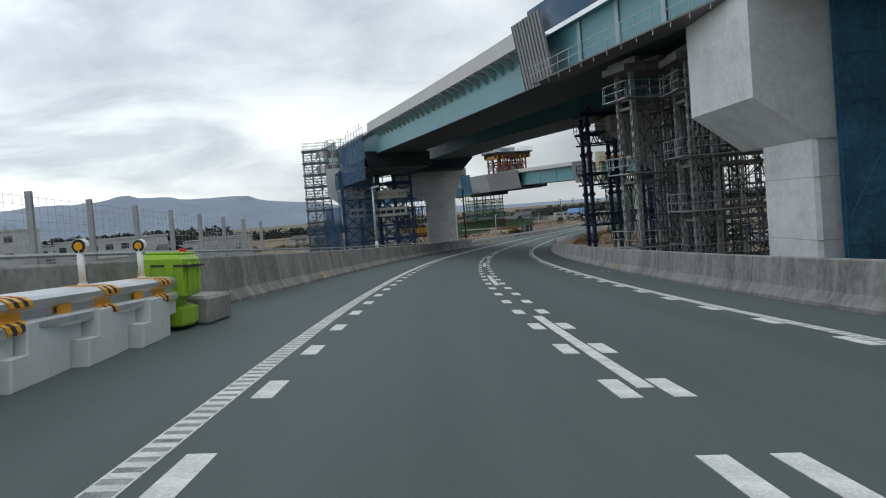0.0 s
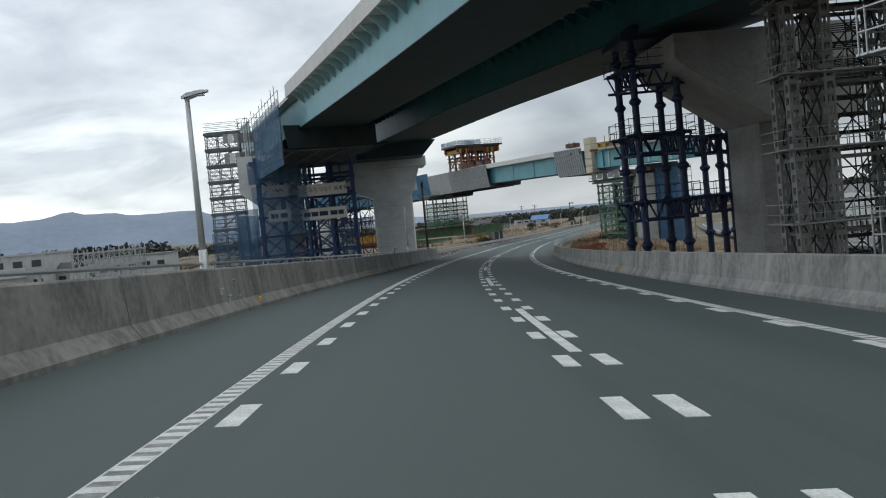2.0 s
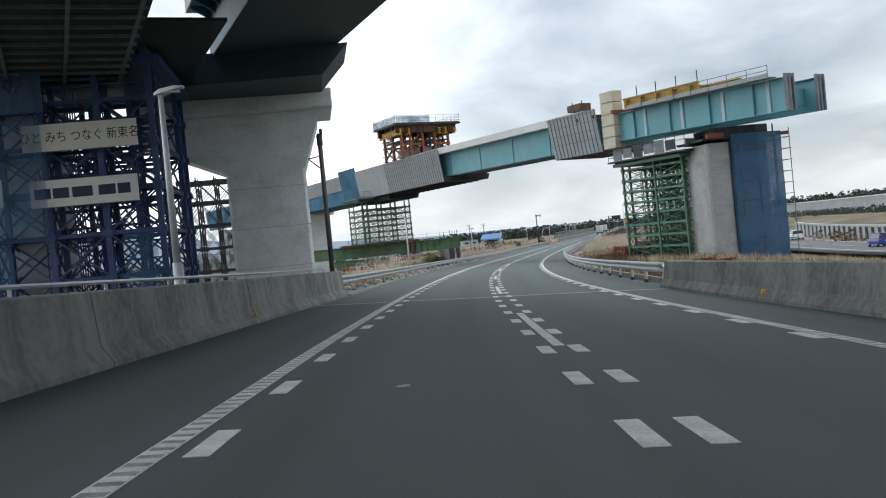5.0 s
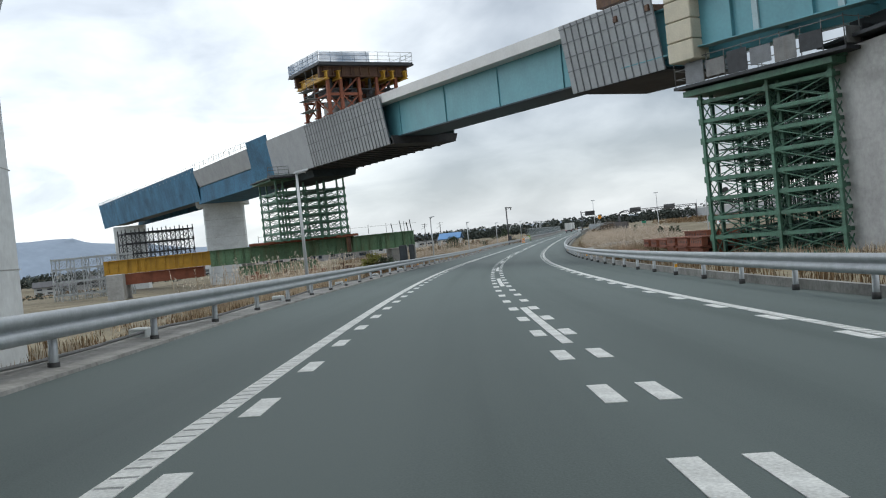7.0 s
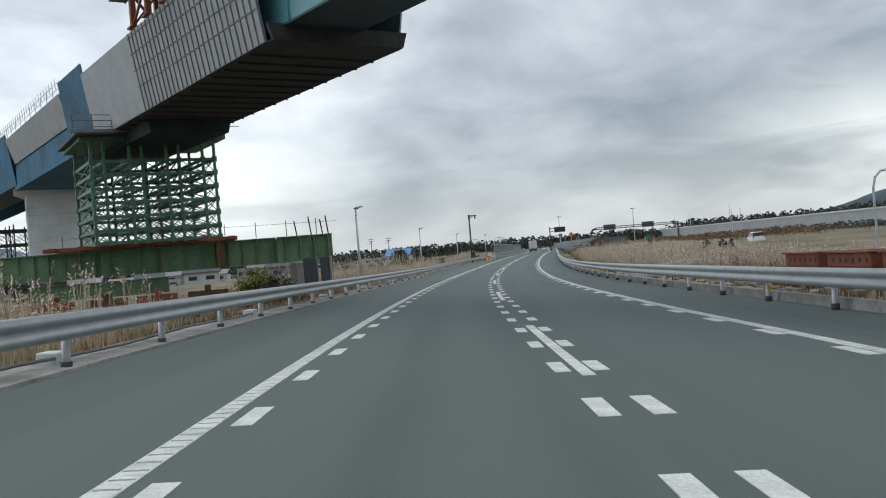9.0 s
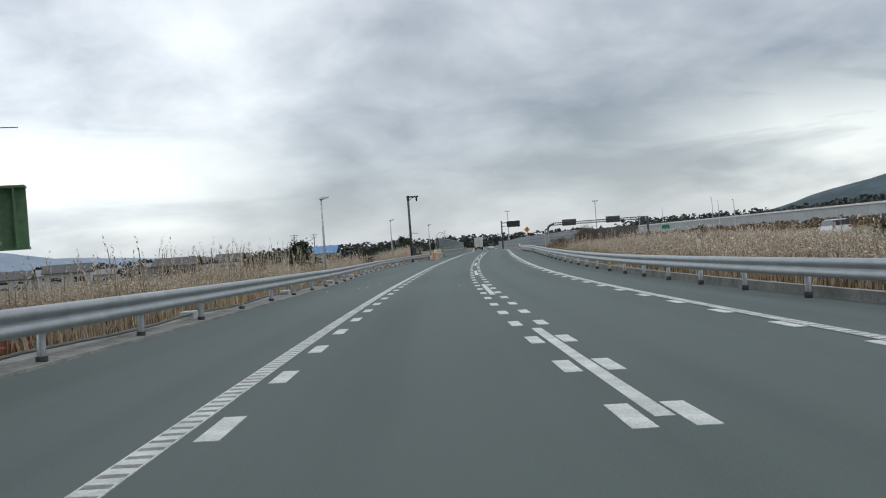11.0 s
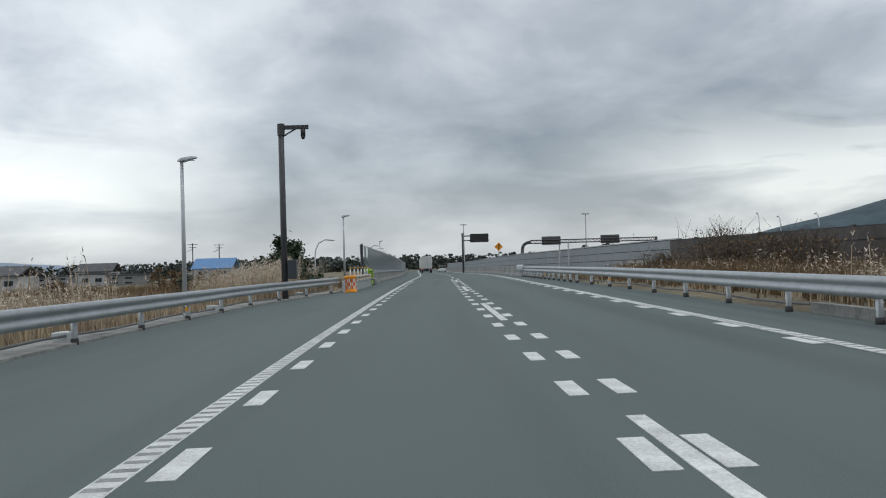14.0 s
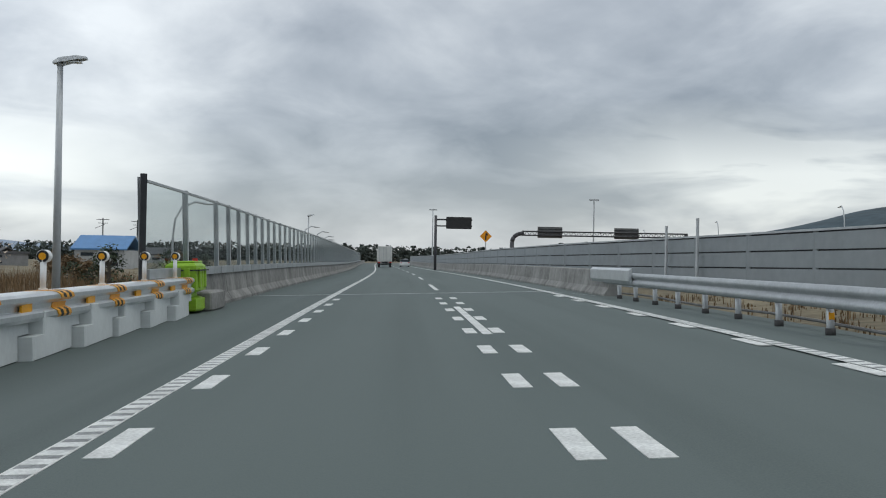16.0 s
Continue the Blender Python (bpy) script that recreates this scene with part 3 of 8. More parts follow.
def ground_height(x, y):
    x, y = np.atleast_1d(np.asarray(x, float)), np.atleast_1d(np.asarray(y, float))
    out = np.empty(len(x))
    for k in range(0, len(x), 4000):
        xs, ys = x[k:k + 4000], y[k:k + 4000]
        s, n, z, d = road_coords(xs, ys)
        fall = np.tan(np.radians(np.interp(s, KNOTS, FALL)))
        le = np.array([left_edge(v) for v in s])
        gl, gr = np.array([ground_left(v) for v in s]), np.array([ground_right(v) for v in s])
        side = np.where(n < 0, le - n, n - 6.4)
        target = np.where(n < 0, gl, gr)
        ramp_ = np.clip(side / 7.0, 0, 1)
        plane = z - np.clip(n, -12, np.interp(s, (0, 240, 290), (48, 48, 12))) * fall
        target = target - np.where(n > 0, np.clip((n - 18) / 12.0, 0, 1) * np.interp(s, (0, 240, 290), (1.2, 1.2, 0.0)), 0.0)
        near = np.where(side < 0.3, plane - 0.5, plane - 0.25 + (target + 0.25) * ramp_)
        far = np.clip((np.abs(n) - 70) / 160.0, 0, 1)
        far = np.maximum(far, np.clip((d - np.abs(n) - 5) / 60.0, 0, 1))
        bumps = 0.12 * np.sin(xs * 0.61 + ys * 0.37) * np.sin(ys * 0.45 - xs * 0.2) * np.clip((side - 1) / 5, 0, 1)
        out[k:k + 4000] = near * (1 - far) + (-11.0) * far + bumps
    return out


gx = np.unique(np.concatenate([-np.geomspace(4000, 80, 16), np.arange(-75, 135, 2.5), np.geomspace(140, 4000, 16)]))
gy = np.unique(np.concatenate([-np.geomspace(1500, 50, 8), np.arange(-45, 480, 2.5), np.geomspace(485, 4500, 18)]))
mx_, my_ = np.meshgrid(gx, gy)
gz = ground_height(mx_.ravel(), my_.ravel())
g = Geo()
g.v = list(zip(mx_.ravel().tolist(), my_.ravel().tolist(), gz.tolist()))
nx_ = len(gx)
g.f = [(j * nx_ + i, j * nx_ + i + 1, (j + 1) * nx_ + i + 1, (j + 1) * nx_ + i) for j in range(len(gy) - 1) for i in range(nx_ - 1)]
single("ground", g, "earth", "brown winter ground with dry weeds beside the expressway", "ground", kind="structure", smooth=True)

# ---- carriageway ----
road = thing("road", road_at(0), "grey asphalt expressway carriageway with white markings", "road", kind="structure")
g, uvs = Geo(), []
stations = np.arange(-60.0, 620.0, 2.0)
cols = 12
for s in stations:
    le, re = left_edge(s), right_edge(s)
    for k in range(cols + 1):
        n = le + (re - le) * k / cols
        p = road_at(s, n)
        g.v.append(tuple(p))
        uvs.append((n, float(s)))
for j in range(len(stations) - 1):
    for i in range(cols):
        a = j * (cols + 1) + i
        g.f.append((a, a + 1, a + cols + 2, a + cols + 1))
surface = g.mesh("asphalt_surface", "asphalt", smooth=True)
lay = surface.uv_layers.new(name="lanes")
for poly in surface.polygons:
    for li in poly.loop_indices:
        lay.data[li].uv = uvs[surface.loops[li].vertex_index]
part("asphalt_surface", surface, None, road, "worn grey asphalt", world=True)
kerb = Geo()
kerb.loft(road_rings(-60, 618, left_edge, [(0, -0.5), (0.02, -0.5), (0.02, -0.004), (0, -0.004)]), caps=True)
kerb.loft(road_rings(-60, 618, right_edge, [(-0.02, -0.5), (0, -0.5), (0, -0.004), (-0.02, -0.004)]), caps=True)
part("pavement_edge", kerb, "asphalt", road, world=True)
# concrete gutter strip under the left guardrail and the right one
gut = Geo()
gut.loft(road_rings(126, 333, lambda s: left_edge(s), [(-0.55, -0.3), (0.45, -0.3), (0.42, 0.05), (-0.5, 0.09)]))
part("gutter", gut, "gutter", road, "stained concrete gutter strip", world=True)
gut = Geo()
gut.loft(road_rings(119, 300, lambda s: rail_right_n(s) + 0.15, [(0.2, -0.4), (0.45, -0.4), (0.42, 0.22), (0.23, 0.22)]))
part("gutter", gut, "gutter", road, "stained concrete gutter strip", world=True)

LIFT = 0.006
# striped vibration lines at both edges: a thin strip with raised cross bars
for n0 in (-3.58, 3.6):
    base = Geo().loft(road_rings(-40, 440, n0, [(-0.1, 0.0), (0.1, 0.0), (0.1, LIFT - 0.002), (-0.1, LIFT - 0.002)]))
    part("edge_line", base, "line_gap", road, "scuffed grey ground of the edge line", world=True)
    sides = Geo()
    for u in (-0.105, 0.09):
        sides.loft(road_rings(-40, 440, n0, [(u, 0.0), (u + 0.015, 0.0), (u + 0.015, LIFT), (u, LIFT)]))
    part("edge_line_border", sides, "paint", road, world=True)
    bars = Geo()
    s = -30.0
    while s < 440.0:
        fill = 0.52 if s < 130 else (0.80 if s < 185 else 0.58)
        bars.loft(road_rings(s, s + 0.26 * fill, n0, [(-0.09, 0.0), (0.09, 0.0), (0.09, LIFT + 0.002), (-0.09, LIFT + 0.002)], step=1))
        s += 0.26
    tagged(part("edge_line_bars", bars, "paint", road, "raised white cross bars of the edge line", world=True), kind="stuff")
far_line = Geo()
for n0 in (-3.58, 3.6):
    far_line.loft(road_rings(440, 618, n0, [(-0.1, 0.0), (0.1, 0.0), (0.1, LIFT), (-0.1, LIFT)]))
part("edge_line", far_line, "paint", road, world=True)

for j in range(-2, 29):
    # a long dash is cut in four so that it follows the bend
    pieces = Geo()
    pieces.loft(road_rings(20 * j, 20 * j + 8, 0.0, [(-0.075, 0.0), (0.075, 0.0), (0.075, LIFT), (-0.075, LIFT)]))
    part("lane_dash", pieces, "paint", road, world=True)
block_mesh = Geo().box((0, 0, LIFT / 2), (0.185, 1.0, LIFT)).mesh("lane_block", "paint")
for k in range(-6, 118):
    s = 3.015 * k + float(np.interp(3.015 * k, (270, 283, 312, 320), (0.0, 0.22, 0.22, 0.0)))
    for n, ds in ((-0.235, 0.0), (0.20, 0.0), (-3.255, 0.4), (3.36, 0.25)):
        name = "lane_block" if abs(n) < 1 else "edge_block"
        ob = part(name, block_mesh, None, road)
        ob.matrix_parent_inverse = road.matrix_basis.inverted()
        ob.matrix_basis = road_pose(s + ds, n, 0.0)
for s0, label in ((117.6, "steel expansion joint across the carriageway"), (357.0, "steel expansion joint across the carriageway")):
    jt = Geo()
    jt.loft([[road_at(s0 + a, n, LIFT - 0.002) for a in (-0.12, 0.12)] + [road_at(s0 + a, n, -0.1) for a in (0.12, -0.12)] for n in np.linspace(-6.3, 5.4, 8)])
    part("expansion_joint", jt, "joint", road, label, world=True)
man = Geo()
man.tube(road_at(96.5, -2.0, -0.02), road_at(96.5, -2.0, LIFT), 0.075, 12)
part("road_stud", man, "joint", road, world=True)


rnd_f = random.Random(12)
for s_, n_ in ((256.5, -4.6), (253.6, -4.9), (251.8, -5.1), (252.0, -4.75), (250.9, -6.3), (262.0, -5.7), (248.5, -0.9), (30.0, 5.0), (31.0, 4.85), (86.0, 4.9)):
    ring_ = [(0.042 * rnd_f.uniform(0.5, 1.3) * math.cos(a_), 0.03 * rnd_f.uniform(0.5, 1.3) * math.sin(a_)) for a_ in np.linspace(0, 6.283, 8)[:-1]]
    flake = Geo().loft([[road_at(s_ + v_, n_ + u_, h_) for u_, v_ in ring_] for h_ in (0.0, 0.015)])
    single("road_litter", flake, "board", "pale flake of litter on the asphalt", "litter", "road litter")

# ---- barriers ----
def barrier(name, s0, s1, offset, face, height, seg, label, mat="concrete"):
    """A concrete safety barrier in cast lengths; face: +1 when its sloping face looks to the right."""
    ob = thing(name, road_at(s0, offset(s0) if callable(offset) else offset), label, "barrier", kind="structure")
    prof = [(0, -0.3), (0, 0.08), (-0.16 * face, 0.30), (-0.24 * face, height - 0.03), (-0.27 * face, height), (-0.46 * face, height), (-0.49 * face, height - 0.03), (-0.52 * face, -0.3)]
    if face < 0:
        prof = prof[::-1]
    s = s0
    while s < s1 - 0.5:
        e = min(s + seg, s1)
        part("barrier_length", Geo().loft(road_rings(s + 0.02, e - 0.02, offset, prof, 2.5)), mat, ob, world=True)
        s = e
    return ob


bar_left = barrier("barrier_left", -31.6, 126, table((-31.6, -6.95), (2, -6.9), (12, -6.3), (120, -6.2), (126, -6.3)), 1, 1.08, 9.4, "weathered concrete safety barrier with dark vertical streaks")
rail_top = Geo()
pipe_n = table((-31.6, -7.3), (2, -7.25), (12, -6.65), (125, -6.6))
for h in (1.20,):
    rail_top.pipe([road_at(s, pipe_n(s), h) for s in np.arange(-28, 125, 3.0)], 0.035, 6)
for s in np.arange(-28, 125, 3.0):
    rail_top.tube(road_at(s, pipe_n(s), 0.95), road_at(s, pipe_n(s), 1.2), 0.025, 6)
part("pipe_rail", rail_top, "steel", bar_left, "thin galvanised pipe behind the barrier", world=True)
bar_right = barrier("barrier_right", -45, 119.3, table((-45, 5.5), (119.3, 5.5)), -1, 0.92, 9.8, "weathered concrete safety barrier with water stains")
barrier("barrier_right_far", 356.4, 618, table((356.4, 5.5), (420, 5.2), (618, 5.4)), -1, 0.9, 10.0, "grey concrete safety barrier below the noise wall", "concrete")
barrier("barrier_left_far", 349, 618, table((349, -6.2), (365, -6.5), (420, -6.9), (618, -7.2)), 1, 0.92, 4.0, "streaked concrete safety barrier that carries clear panels", "concrete")
# small round reflectors on the barriers
refl_mesh = Geo().box((0, 0, 0), (0.08, 0.1, 0.12), bevel=0.02).mesh("reflector", "orange")
for s, n, h in ((25.5, -6.1, 0.22), (52.0, -6.1, 0.25), (77.0, -6.1, 0.25), (108.5, -6.1, 0.25), (30.0, 5.35, 0.22), (66.0, 5.35, 0.25), (107.5, 5.35, 0.25)):
    ob = new("barrier_reflector", refl_mesh)
    ob.matrix_basis = road_pose(s, n, h)
    tagged(ob, "small amber reflector fixed to the barrier face", "reflector", "barrier reflectors")

# ---- guardrails ----
box_mesh = Geo().box((-0.42, 0.5, 0.12), (0.34, 0.42, 0.26), bevel=0.02).mesh("junction_box", "pale_concrete")
post_mesh = Geo().tube((0, 0, -0.5), (0, 0, 0.80), 0.065, 10).mesh("post", "steel", True)
sleeve_mesh = Geo().tube((0, 0, -0.05), (0, 0, 0.13), 0.085, 10).mesh("sleeve", "black", True)
bracket_mesh = Geo().box((0, 0, 0.68), (0.16, 0.10, 0.16), bevel=0.02).mesh("bracket", "steel")
marker_mesh = Geo().box((0, -0.05, 0.33), (0.10, 0.03, 0.13), bevel=0.02).mesh("marker", "orange")
W_BEAM = [(0.00, 0.46), (0.07, 0.49), (0.08, 0.55), (0.07, 0.61), (0.01, 0.64), (0.01, 0.67), (0.07, 0.70), (0.08, 0.76), (0.07, 0.82), (0.0, 0.85)]


def guardrail(name, s0, s1, offset, face, label):
    ob = thing(name, road_at(s0, offset(s0)), label, "guardrail", kind="structure")
    front = [(u * face, w) for u, w in W_BEAM]
    back = [(u * face - 0.012 * face, w) for u, w in reversed(W_BEAM)]
    prof = front + back
    if face < 0:
        prof = prof[::-1]
    part("rail_beam", Geo().loft(road_rings(s0, s1, offset, prof, 1.0)), "steel", ob, "ribbed galvanised rail beam", world=True, smooth=True)
    pipe = Geo().pipe([road_at(s, offset(s) - 0.42 * face, 0.16 + 0.03 * math.sin(s * 0.7)) for s in np.arange(s0, s1, 2.0)], 0.03, 6)
    part("conduit", pipe, "steel_old", ob, "thin grey conduit along the post feet", world=True)
    k = 0
    s = s0 + 1.0
    while s < s1:
        m = road_pose(s, offset(s) - 0.12 * face, 0)
        inv = ob.matrix_basis.inverted()
        for mesh, nm in ((post_mesh, "post"), (sleeve_mesh, "sleeve"), (bracket_mesh, "bracket")):
            p = part(nm, mesh, None, ob)
            p.matrix_parent_inverse, p.matrix_basis = inv, m
        if k % 8 == 2:
            p = part("marker", marker_mesh, None, ob, "amber delineator on a post")
            p.matrix_parent_inverse, p.matrix_basis = inv, m
        if k % 3 == 1 and face > 0:
            p = part("junction_box", box_mesh, None, ob, "pale box beside a post foot")
            p.matrix_parent_inverse, p.matrix_basis = inv, m
        s += 4.3 if face > 0 else (4.0 if s < 328 else 2.0)
        k += 1
    return ob


rail_left_n = table((126, -6.75), (150, -6.95), (255, -7.0), (263, -7.2), (275, -7.8), (290, -8.4), (300, -8.6), (314, -8.6), (319, -8.35), (325, -7.55), (331, -6.6))
guardrail("guardrail_left", 126.5, 330.5, rail_left_n, 1, "galvanised steel guardrail on round posts beside dry grass")
rail_right = guardrail("guardrail_right", 119.5, 356.0, rail_right_n, -1, "galvanised steel guardrail on round posts beside dry grass")
part("terminal_plate", Geo().loft([[road_at(s, 5.34 - d, h) for h, d in ((0.50, 0.0), (0.60, 0.07), (0.90, 0.07), (0.98, 0.0), (0.98, -0.02), (0.50, -0.02))] for s in (352.2, 352.6, 356.6, 357.6)]), "bright_steel", rail_right, "pale flat plate that joins the rail to the barrier end", world=True)


# ---- bridges ----
def bridge_line(f, y0, y1, step=2.0):
    ys = np.linspace(y0, y1, max(2, int(abs(y1 - y0) / step) + 1))
    return [Vector(f(y)) for y in ys]


fx2 = lambda y: 21.6 - 0.38 * (y - 208.6)
zb2 = table((150, 5.3), (173, 5.75), (184, 5.85), (208, 6.05), (240, 5.85), (261, 5.6), (324, 5.4), (350, 5.2))
at2 = lambda y: (fx2(y), y, zb2(y))

ramp2 = thing("ramp_bridge", (24, 200, 6), "unfinished curved flyover ramp with teal girders and grey formwork", "bridge")
WIDE = 7.1


def deck_piece(name, y0, y1, prof, mat, label="", parent=None, f=at2):
    return part(name, Geo().loft(along(bridge_line(f, y0, y1), prof)), mat, parent or ramp2, label, world=True)


def web_ribs(y0, y1, lat, z0, z1, gap, mat, f=at2, parent=None, name="stiffener", out=0.10, thick=0.05):
    """Upright plates along a girder's face, one part each."""
    for y in np.arange(y0, y1, gap):
        a, b = Vector(f(y)), Vector(f(y + 0.5))
        d = (b - a).normalized()
        right = Vector((d.y, -d.x, 0)).normalized()
        c = a + right * lat
        g_ = Geo().loft([[c + right * u + d * v + Vector((0, 0, w)) for u, v in ((-out, -thick / 2), (0, -thick / 2), (0, thick / 2), (-out, thick / 2))] for w in (z0, z1)])
        part(name, g_, mat, parent or ramp2, world=True)


# right-hand of the line of travel is away from the carriageway's left; the line runs from the near face
def girder(name, y0, y1, lat, depth, mat, parent, f, label=""):
    prof = [(lat - 0.45, 0), (lat + 0.45, 0), (lat + 0.45, 0.06), (lat + 0.06, 0.06), (lat + 0.06, depth - 0.06), (lat + 0.4, depth - 0.06), (lat + 0.4, depth), (lat - 0.4, depth), (lat - 0.4, depth - 0.06), (lat - 0.06, depth - 0.06), (lat - 0.06, 0.06), (lat - 0.45, 0.06)]
    return deck_piece(name, y0, y1, prof, mat, label, parent, f)


girder("girder", 155.2, 180, 0.5, 2.7, "teal", ramp2, at2, "teal plate girder with an open end")
girder("girder", 155.6, 180, 4.6, 2.7, "teal", ramp2, at2, "teal plate girder with an open end")
web_ribs(157.0, 176, 0.44, 0.06, 2.64, 4.6, "teal_light", out=0.12, thick=0.35, name="splice_plate")
web_ribs(158.4, 176, 0.44, 0.06, 2.64, 4.6, "teal", out=0.22)
for lat, y in ((0.5, 155.2), (4.6, 155.6)):
    ends = Geo()
    a, b = Vector(at2(y)), Vector(at2(y + 1))
    d = (b - a).normalized()
    right = Vector((d.y, -d.x, 0))
    for k in (-0.42, 0.0, 0.42):
        c = a + right * (lat + k) - d * 0.12
        ends.loft([[c + right * u + d * v + Vector((0, 0, w)) for u, v in ((-0.07, -0.12), (0.07, -0.12), (0.07, 0.12), (-0.07, 0.12))] for w in (0.0, 2.95)])
    part("end_plate", ends, "form_frame", ramp2, "dark bolted end plates", world=True)
for y in np.arange(157, 178, 5.0):
    a, b = Vector(at2(y)), Vector(at2(y + 1))
    d = (b - a).normalized()
    right = Vector((d.y, -d.x, 0))
    part("cross_beam", Geo().bar(a + right * 0.5 + Vector((0, 0, 1.3)), a + right * 4.6 + Vector((0, 0, 1.3)), 0.25, 1.4), "teal", ramp2, world=True)
# decked part over the carriageway: inset webs under a pale slab edge
deck_piece("deck_slab", 179, 322, [(-0.25, 2.95), (WIDE + 0.25, 2.95), (WIDE + 0.25, 3.75), (WIDE - 0.05, 3.78), (WIDE - 0.05, 3.3), (0.05, 3.3), (0.05, 3.78), (-0.25, 3.75)], "slab", "pale concrete deck slab with upstand edges")
deck_piece("box_girder", 179, 322, [(0.9, 0.0), (2.3, 0.0), (2.3, 2.95), (0.9, 2.95)], "teal", "teal steel box girder")
deck_piece("box_girder", 179, 322, [(3.1, 0.0), (4.5, 0.0), (4.5, 2.95), (3.1, 2.95)], "teal", "teal steel box girder")
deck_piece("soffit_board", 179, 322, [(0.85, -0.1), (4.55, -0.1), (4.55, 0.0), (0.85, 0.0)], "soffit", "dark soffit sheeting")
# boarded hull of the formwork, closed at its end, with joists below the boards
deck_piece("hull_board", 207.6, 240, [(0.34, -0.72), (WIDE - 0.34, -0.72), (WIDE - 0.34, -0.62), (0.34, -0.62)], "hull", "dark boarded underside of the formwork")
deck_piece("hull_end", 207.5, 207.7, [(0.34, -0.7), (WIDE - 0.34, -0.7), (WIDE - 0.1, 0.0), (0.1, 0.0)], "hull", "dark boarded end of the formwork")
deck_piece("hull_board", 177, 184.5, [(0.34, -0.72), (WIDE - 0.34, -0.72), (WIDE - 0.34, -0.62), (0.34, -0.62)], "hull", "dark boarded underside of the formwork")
for y in np.arange(210, 240, 1.5):
    a, b = Vector(at2(y)), Vector(at2(y + 1))
    d = (b - a).normalized()
    right = Vector((d.y, -d.x, 0))
    part("joist", Geo().bar(a + right * 0.4 + Vector((0, 0, -0.77)), a + right * (WIDE - 0.4) + Vector((0, 0, -0.77)), 0.09, 0.1), "hull", ramp2, world=True)
web_ribs(186, 208, 0.95, 0.0, 2.9, 7.0, "teal", out=0.14)


def form_skin(y0, y1, mat, label, lower=-0.68, upper=3.65, frames=0.6):
    prof = [(0.2, lower), (0.28, lower), (-0.42, upper), (-0.5, upper)]
    deck_piece("formwork_panel", y0, y1, prof, mat, label)
    prof = [(WIDE - 0.2, lower), (WIDE - 0.28, lower), (WIDE + 0.42, upper), (WIDE + 0.5, upper)]
    deck_piece("formwork_panel", y0, y1, prof, mat, label)
    if frames:
        for y in np.arange(y0, y1, frames):
            a, b = Vector(at2(y)), Vector(at2(y + 0.5))
            d = (b - a).normalized()
            right = Vector((d.y, -d.x, 0)).normalized()
            p, q = a + right * 0.17 + Vector((0, 0, lower)), a + right * -0.53 + Vector((0, 0, upper))
            part("form_rib", Geo().bar(p, q, 0.05, 0.07, up=tuple(d)), "form_frame", ramp2, world=True)
        for w in (0.7, 1.6, 2.5, 3.4):
            k = (w - lower) / (upper - lower)
            u = 0.2 + (-0.7) * k
            deck_piece("form_rail", y0, y1, [(u - 0.05, w), (u, w), (u, w + 0.05), (u - 0.05, w + 0.05)], "form_frame")


form_skin(176.8, 184.5, "form", "grey ribbed formwork sheet")
form_skin(208, 224, "form", "grey ribbed formwork sheet")
form_skin(224, 234, "form", "smooth grey formwork sheet", frames=0)
form_skin(234, 240.3, "blue_net", "blue mesh sheet over the deck edge", lower=-0.6, upper=4.4, frames=0)
form_skin(240.3, 261, "form", "smooth grey formwork sheet", lower=1.4, frames=0)
form_skin(261, 322, "blue_net", "blue mesh sheet over the deck edge", lower=-0.5, upper=4.2, frames=0)
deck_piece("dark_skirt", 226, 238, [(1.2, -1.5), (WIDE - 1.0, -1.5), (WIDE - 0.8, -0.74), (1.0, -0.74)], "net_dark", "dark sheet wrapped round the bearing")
# blue added here copies a windscreen reflection; the hull itself is dark grey
deck_piece("blue_skirt", 233, 262, [(0.25, -0.9), (WIDE - 0.3, -0.9), (WIDE - 0.3, 1.3), (0.25, 1.3)], "blue_net", "sheet added under the deck, blue as a windscreen reflection")
fringe = Geo()
for y in np.arange(240.5, 322, 0.9):
    a, b_ = Vector(at2(y)), Vector(at2(y + 0.5))
    p_ = a + Vector((-0.55, -0.2, 4.0))
    fringe.bar(p_, p_ + Vector((-0.05, 0, 0.75)), 0.10, 0.04)
tagged(part("fringe_batten", fringe, "slab", ramp2, "pale battens along the sheeted edge", world=True), kind="stuff")
# handrail along the deck edge
for lat in (-0.45, WIDE + 0.45):
    rail = Geo()
    for y in np.arange(240, 320, 2.0):
        a = Vector(at2(y))
        base_h, off = 3.6, 0.0
        p = a + Vector((lat * 0.97 + off, 0.2 * lat, base_h))
        rail.tube(p, p + Vector((0, 0, 0.95)), 0.03, 5)
        nxt = Vector(at2(y + 2.0)) + Vector((lat * 0.97 + off, 0.2 * lat, base_h))
        for hh in (0.45, 0.92):
            rail.tube(p + Vector((0, 0, hh)), nxt + Vector((0, 0, hh)), 0.022, 5)
    part("handrail", rail, "steel", ramp2, "thin steel scaffold handrail", world=True)

# main flyover: two parallel steel decks that cross high above the lanes
fx1 = lambda y: -7.7 - 0.262 * (y - 115) - 0.0003 * (y - 115) ** 2
zb1 = table((-30, 10.0), (60, 10.0), (115, 10.0), (145, 9.6), (240, 9.0))
at1 = lambda y: (fx1(y), y, zb1(y))
fly1 = thing("flyover_deck", (-4, 100, 10), "teal steel flyover deck with a pale slab edge, under construction", "bridge")


def p1(name, y0, y1, prof, mat, label="", f=at1, parent=None):
    return deck_piece(name, y0, y1, prof, mat, label, parent or fly1, f)


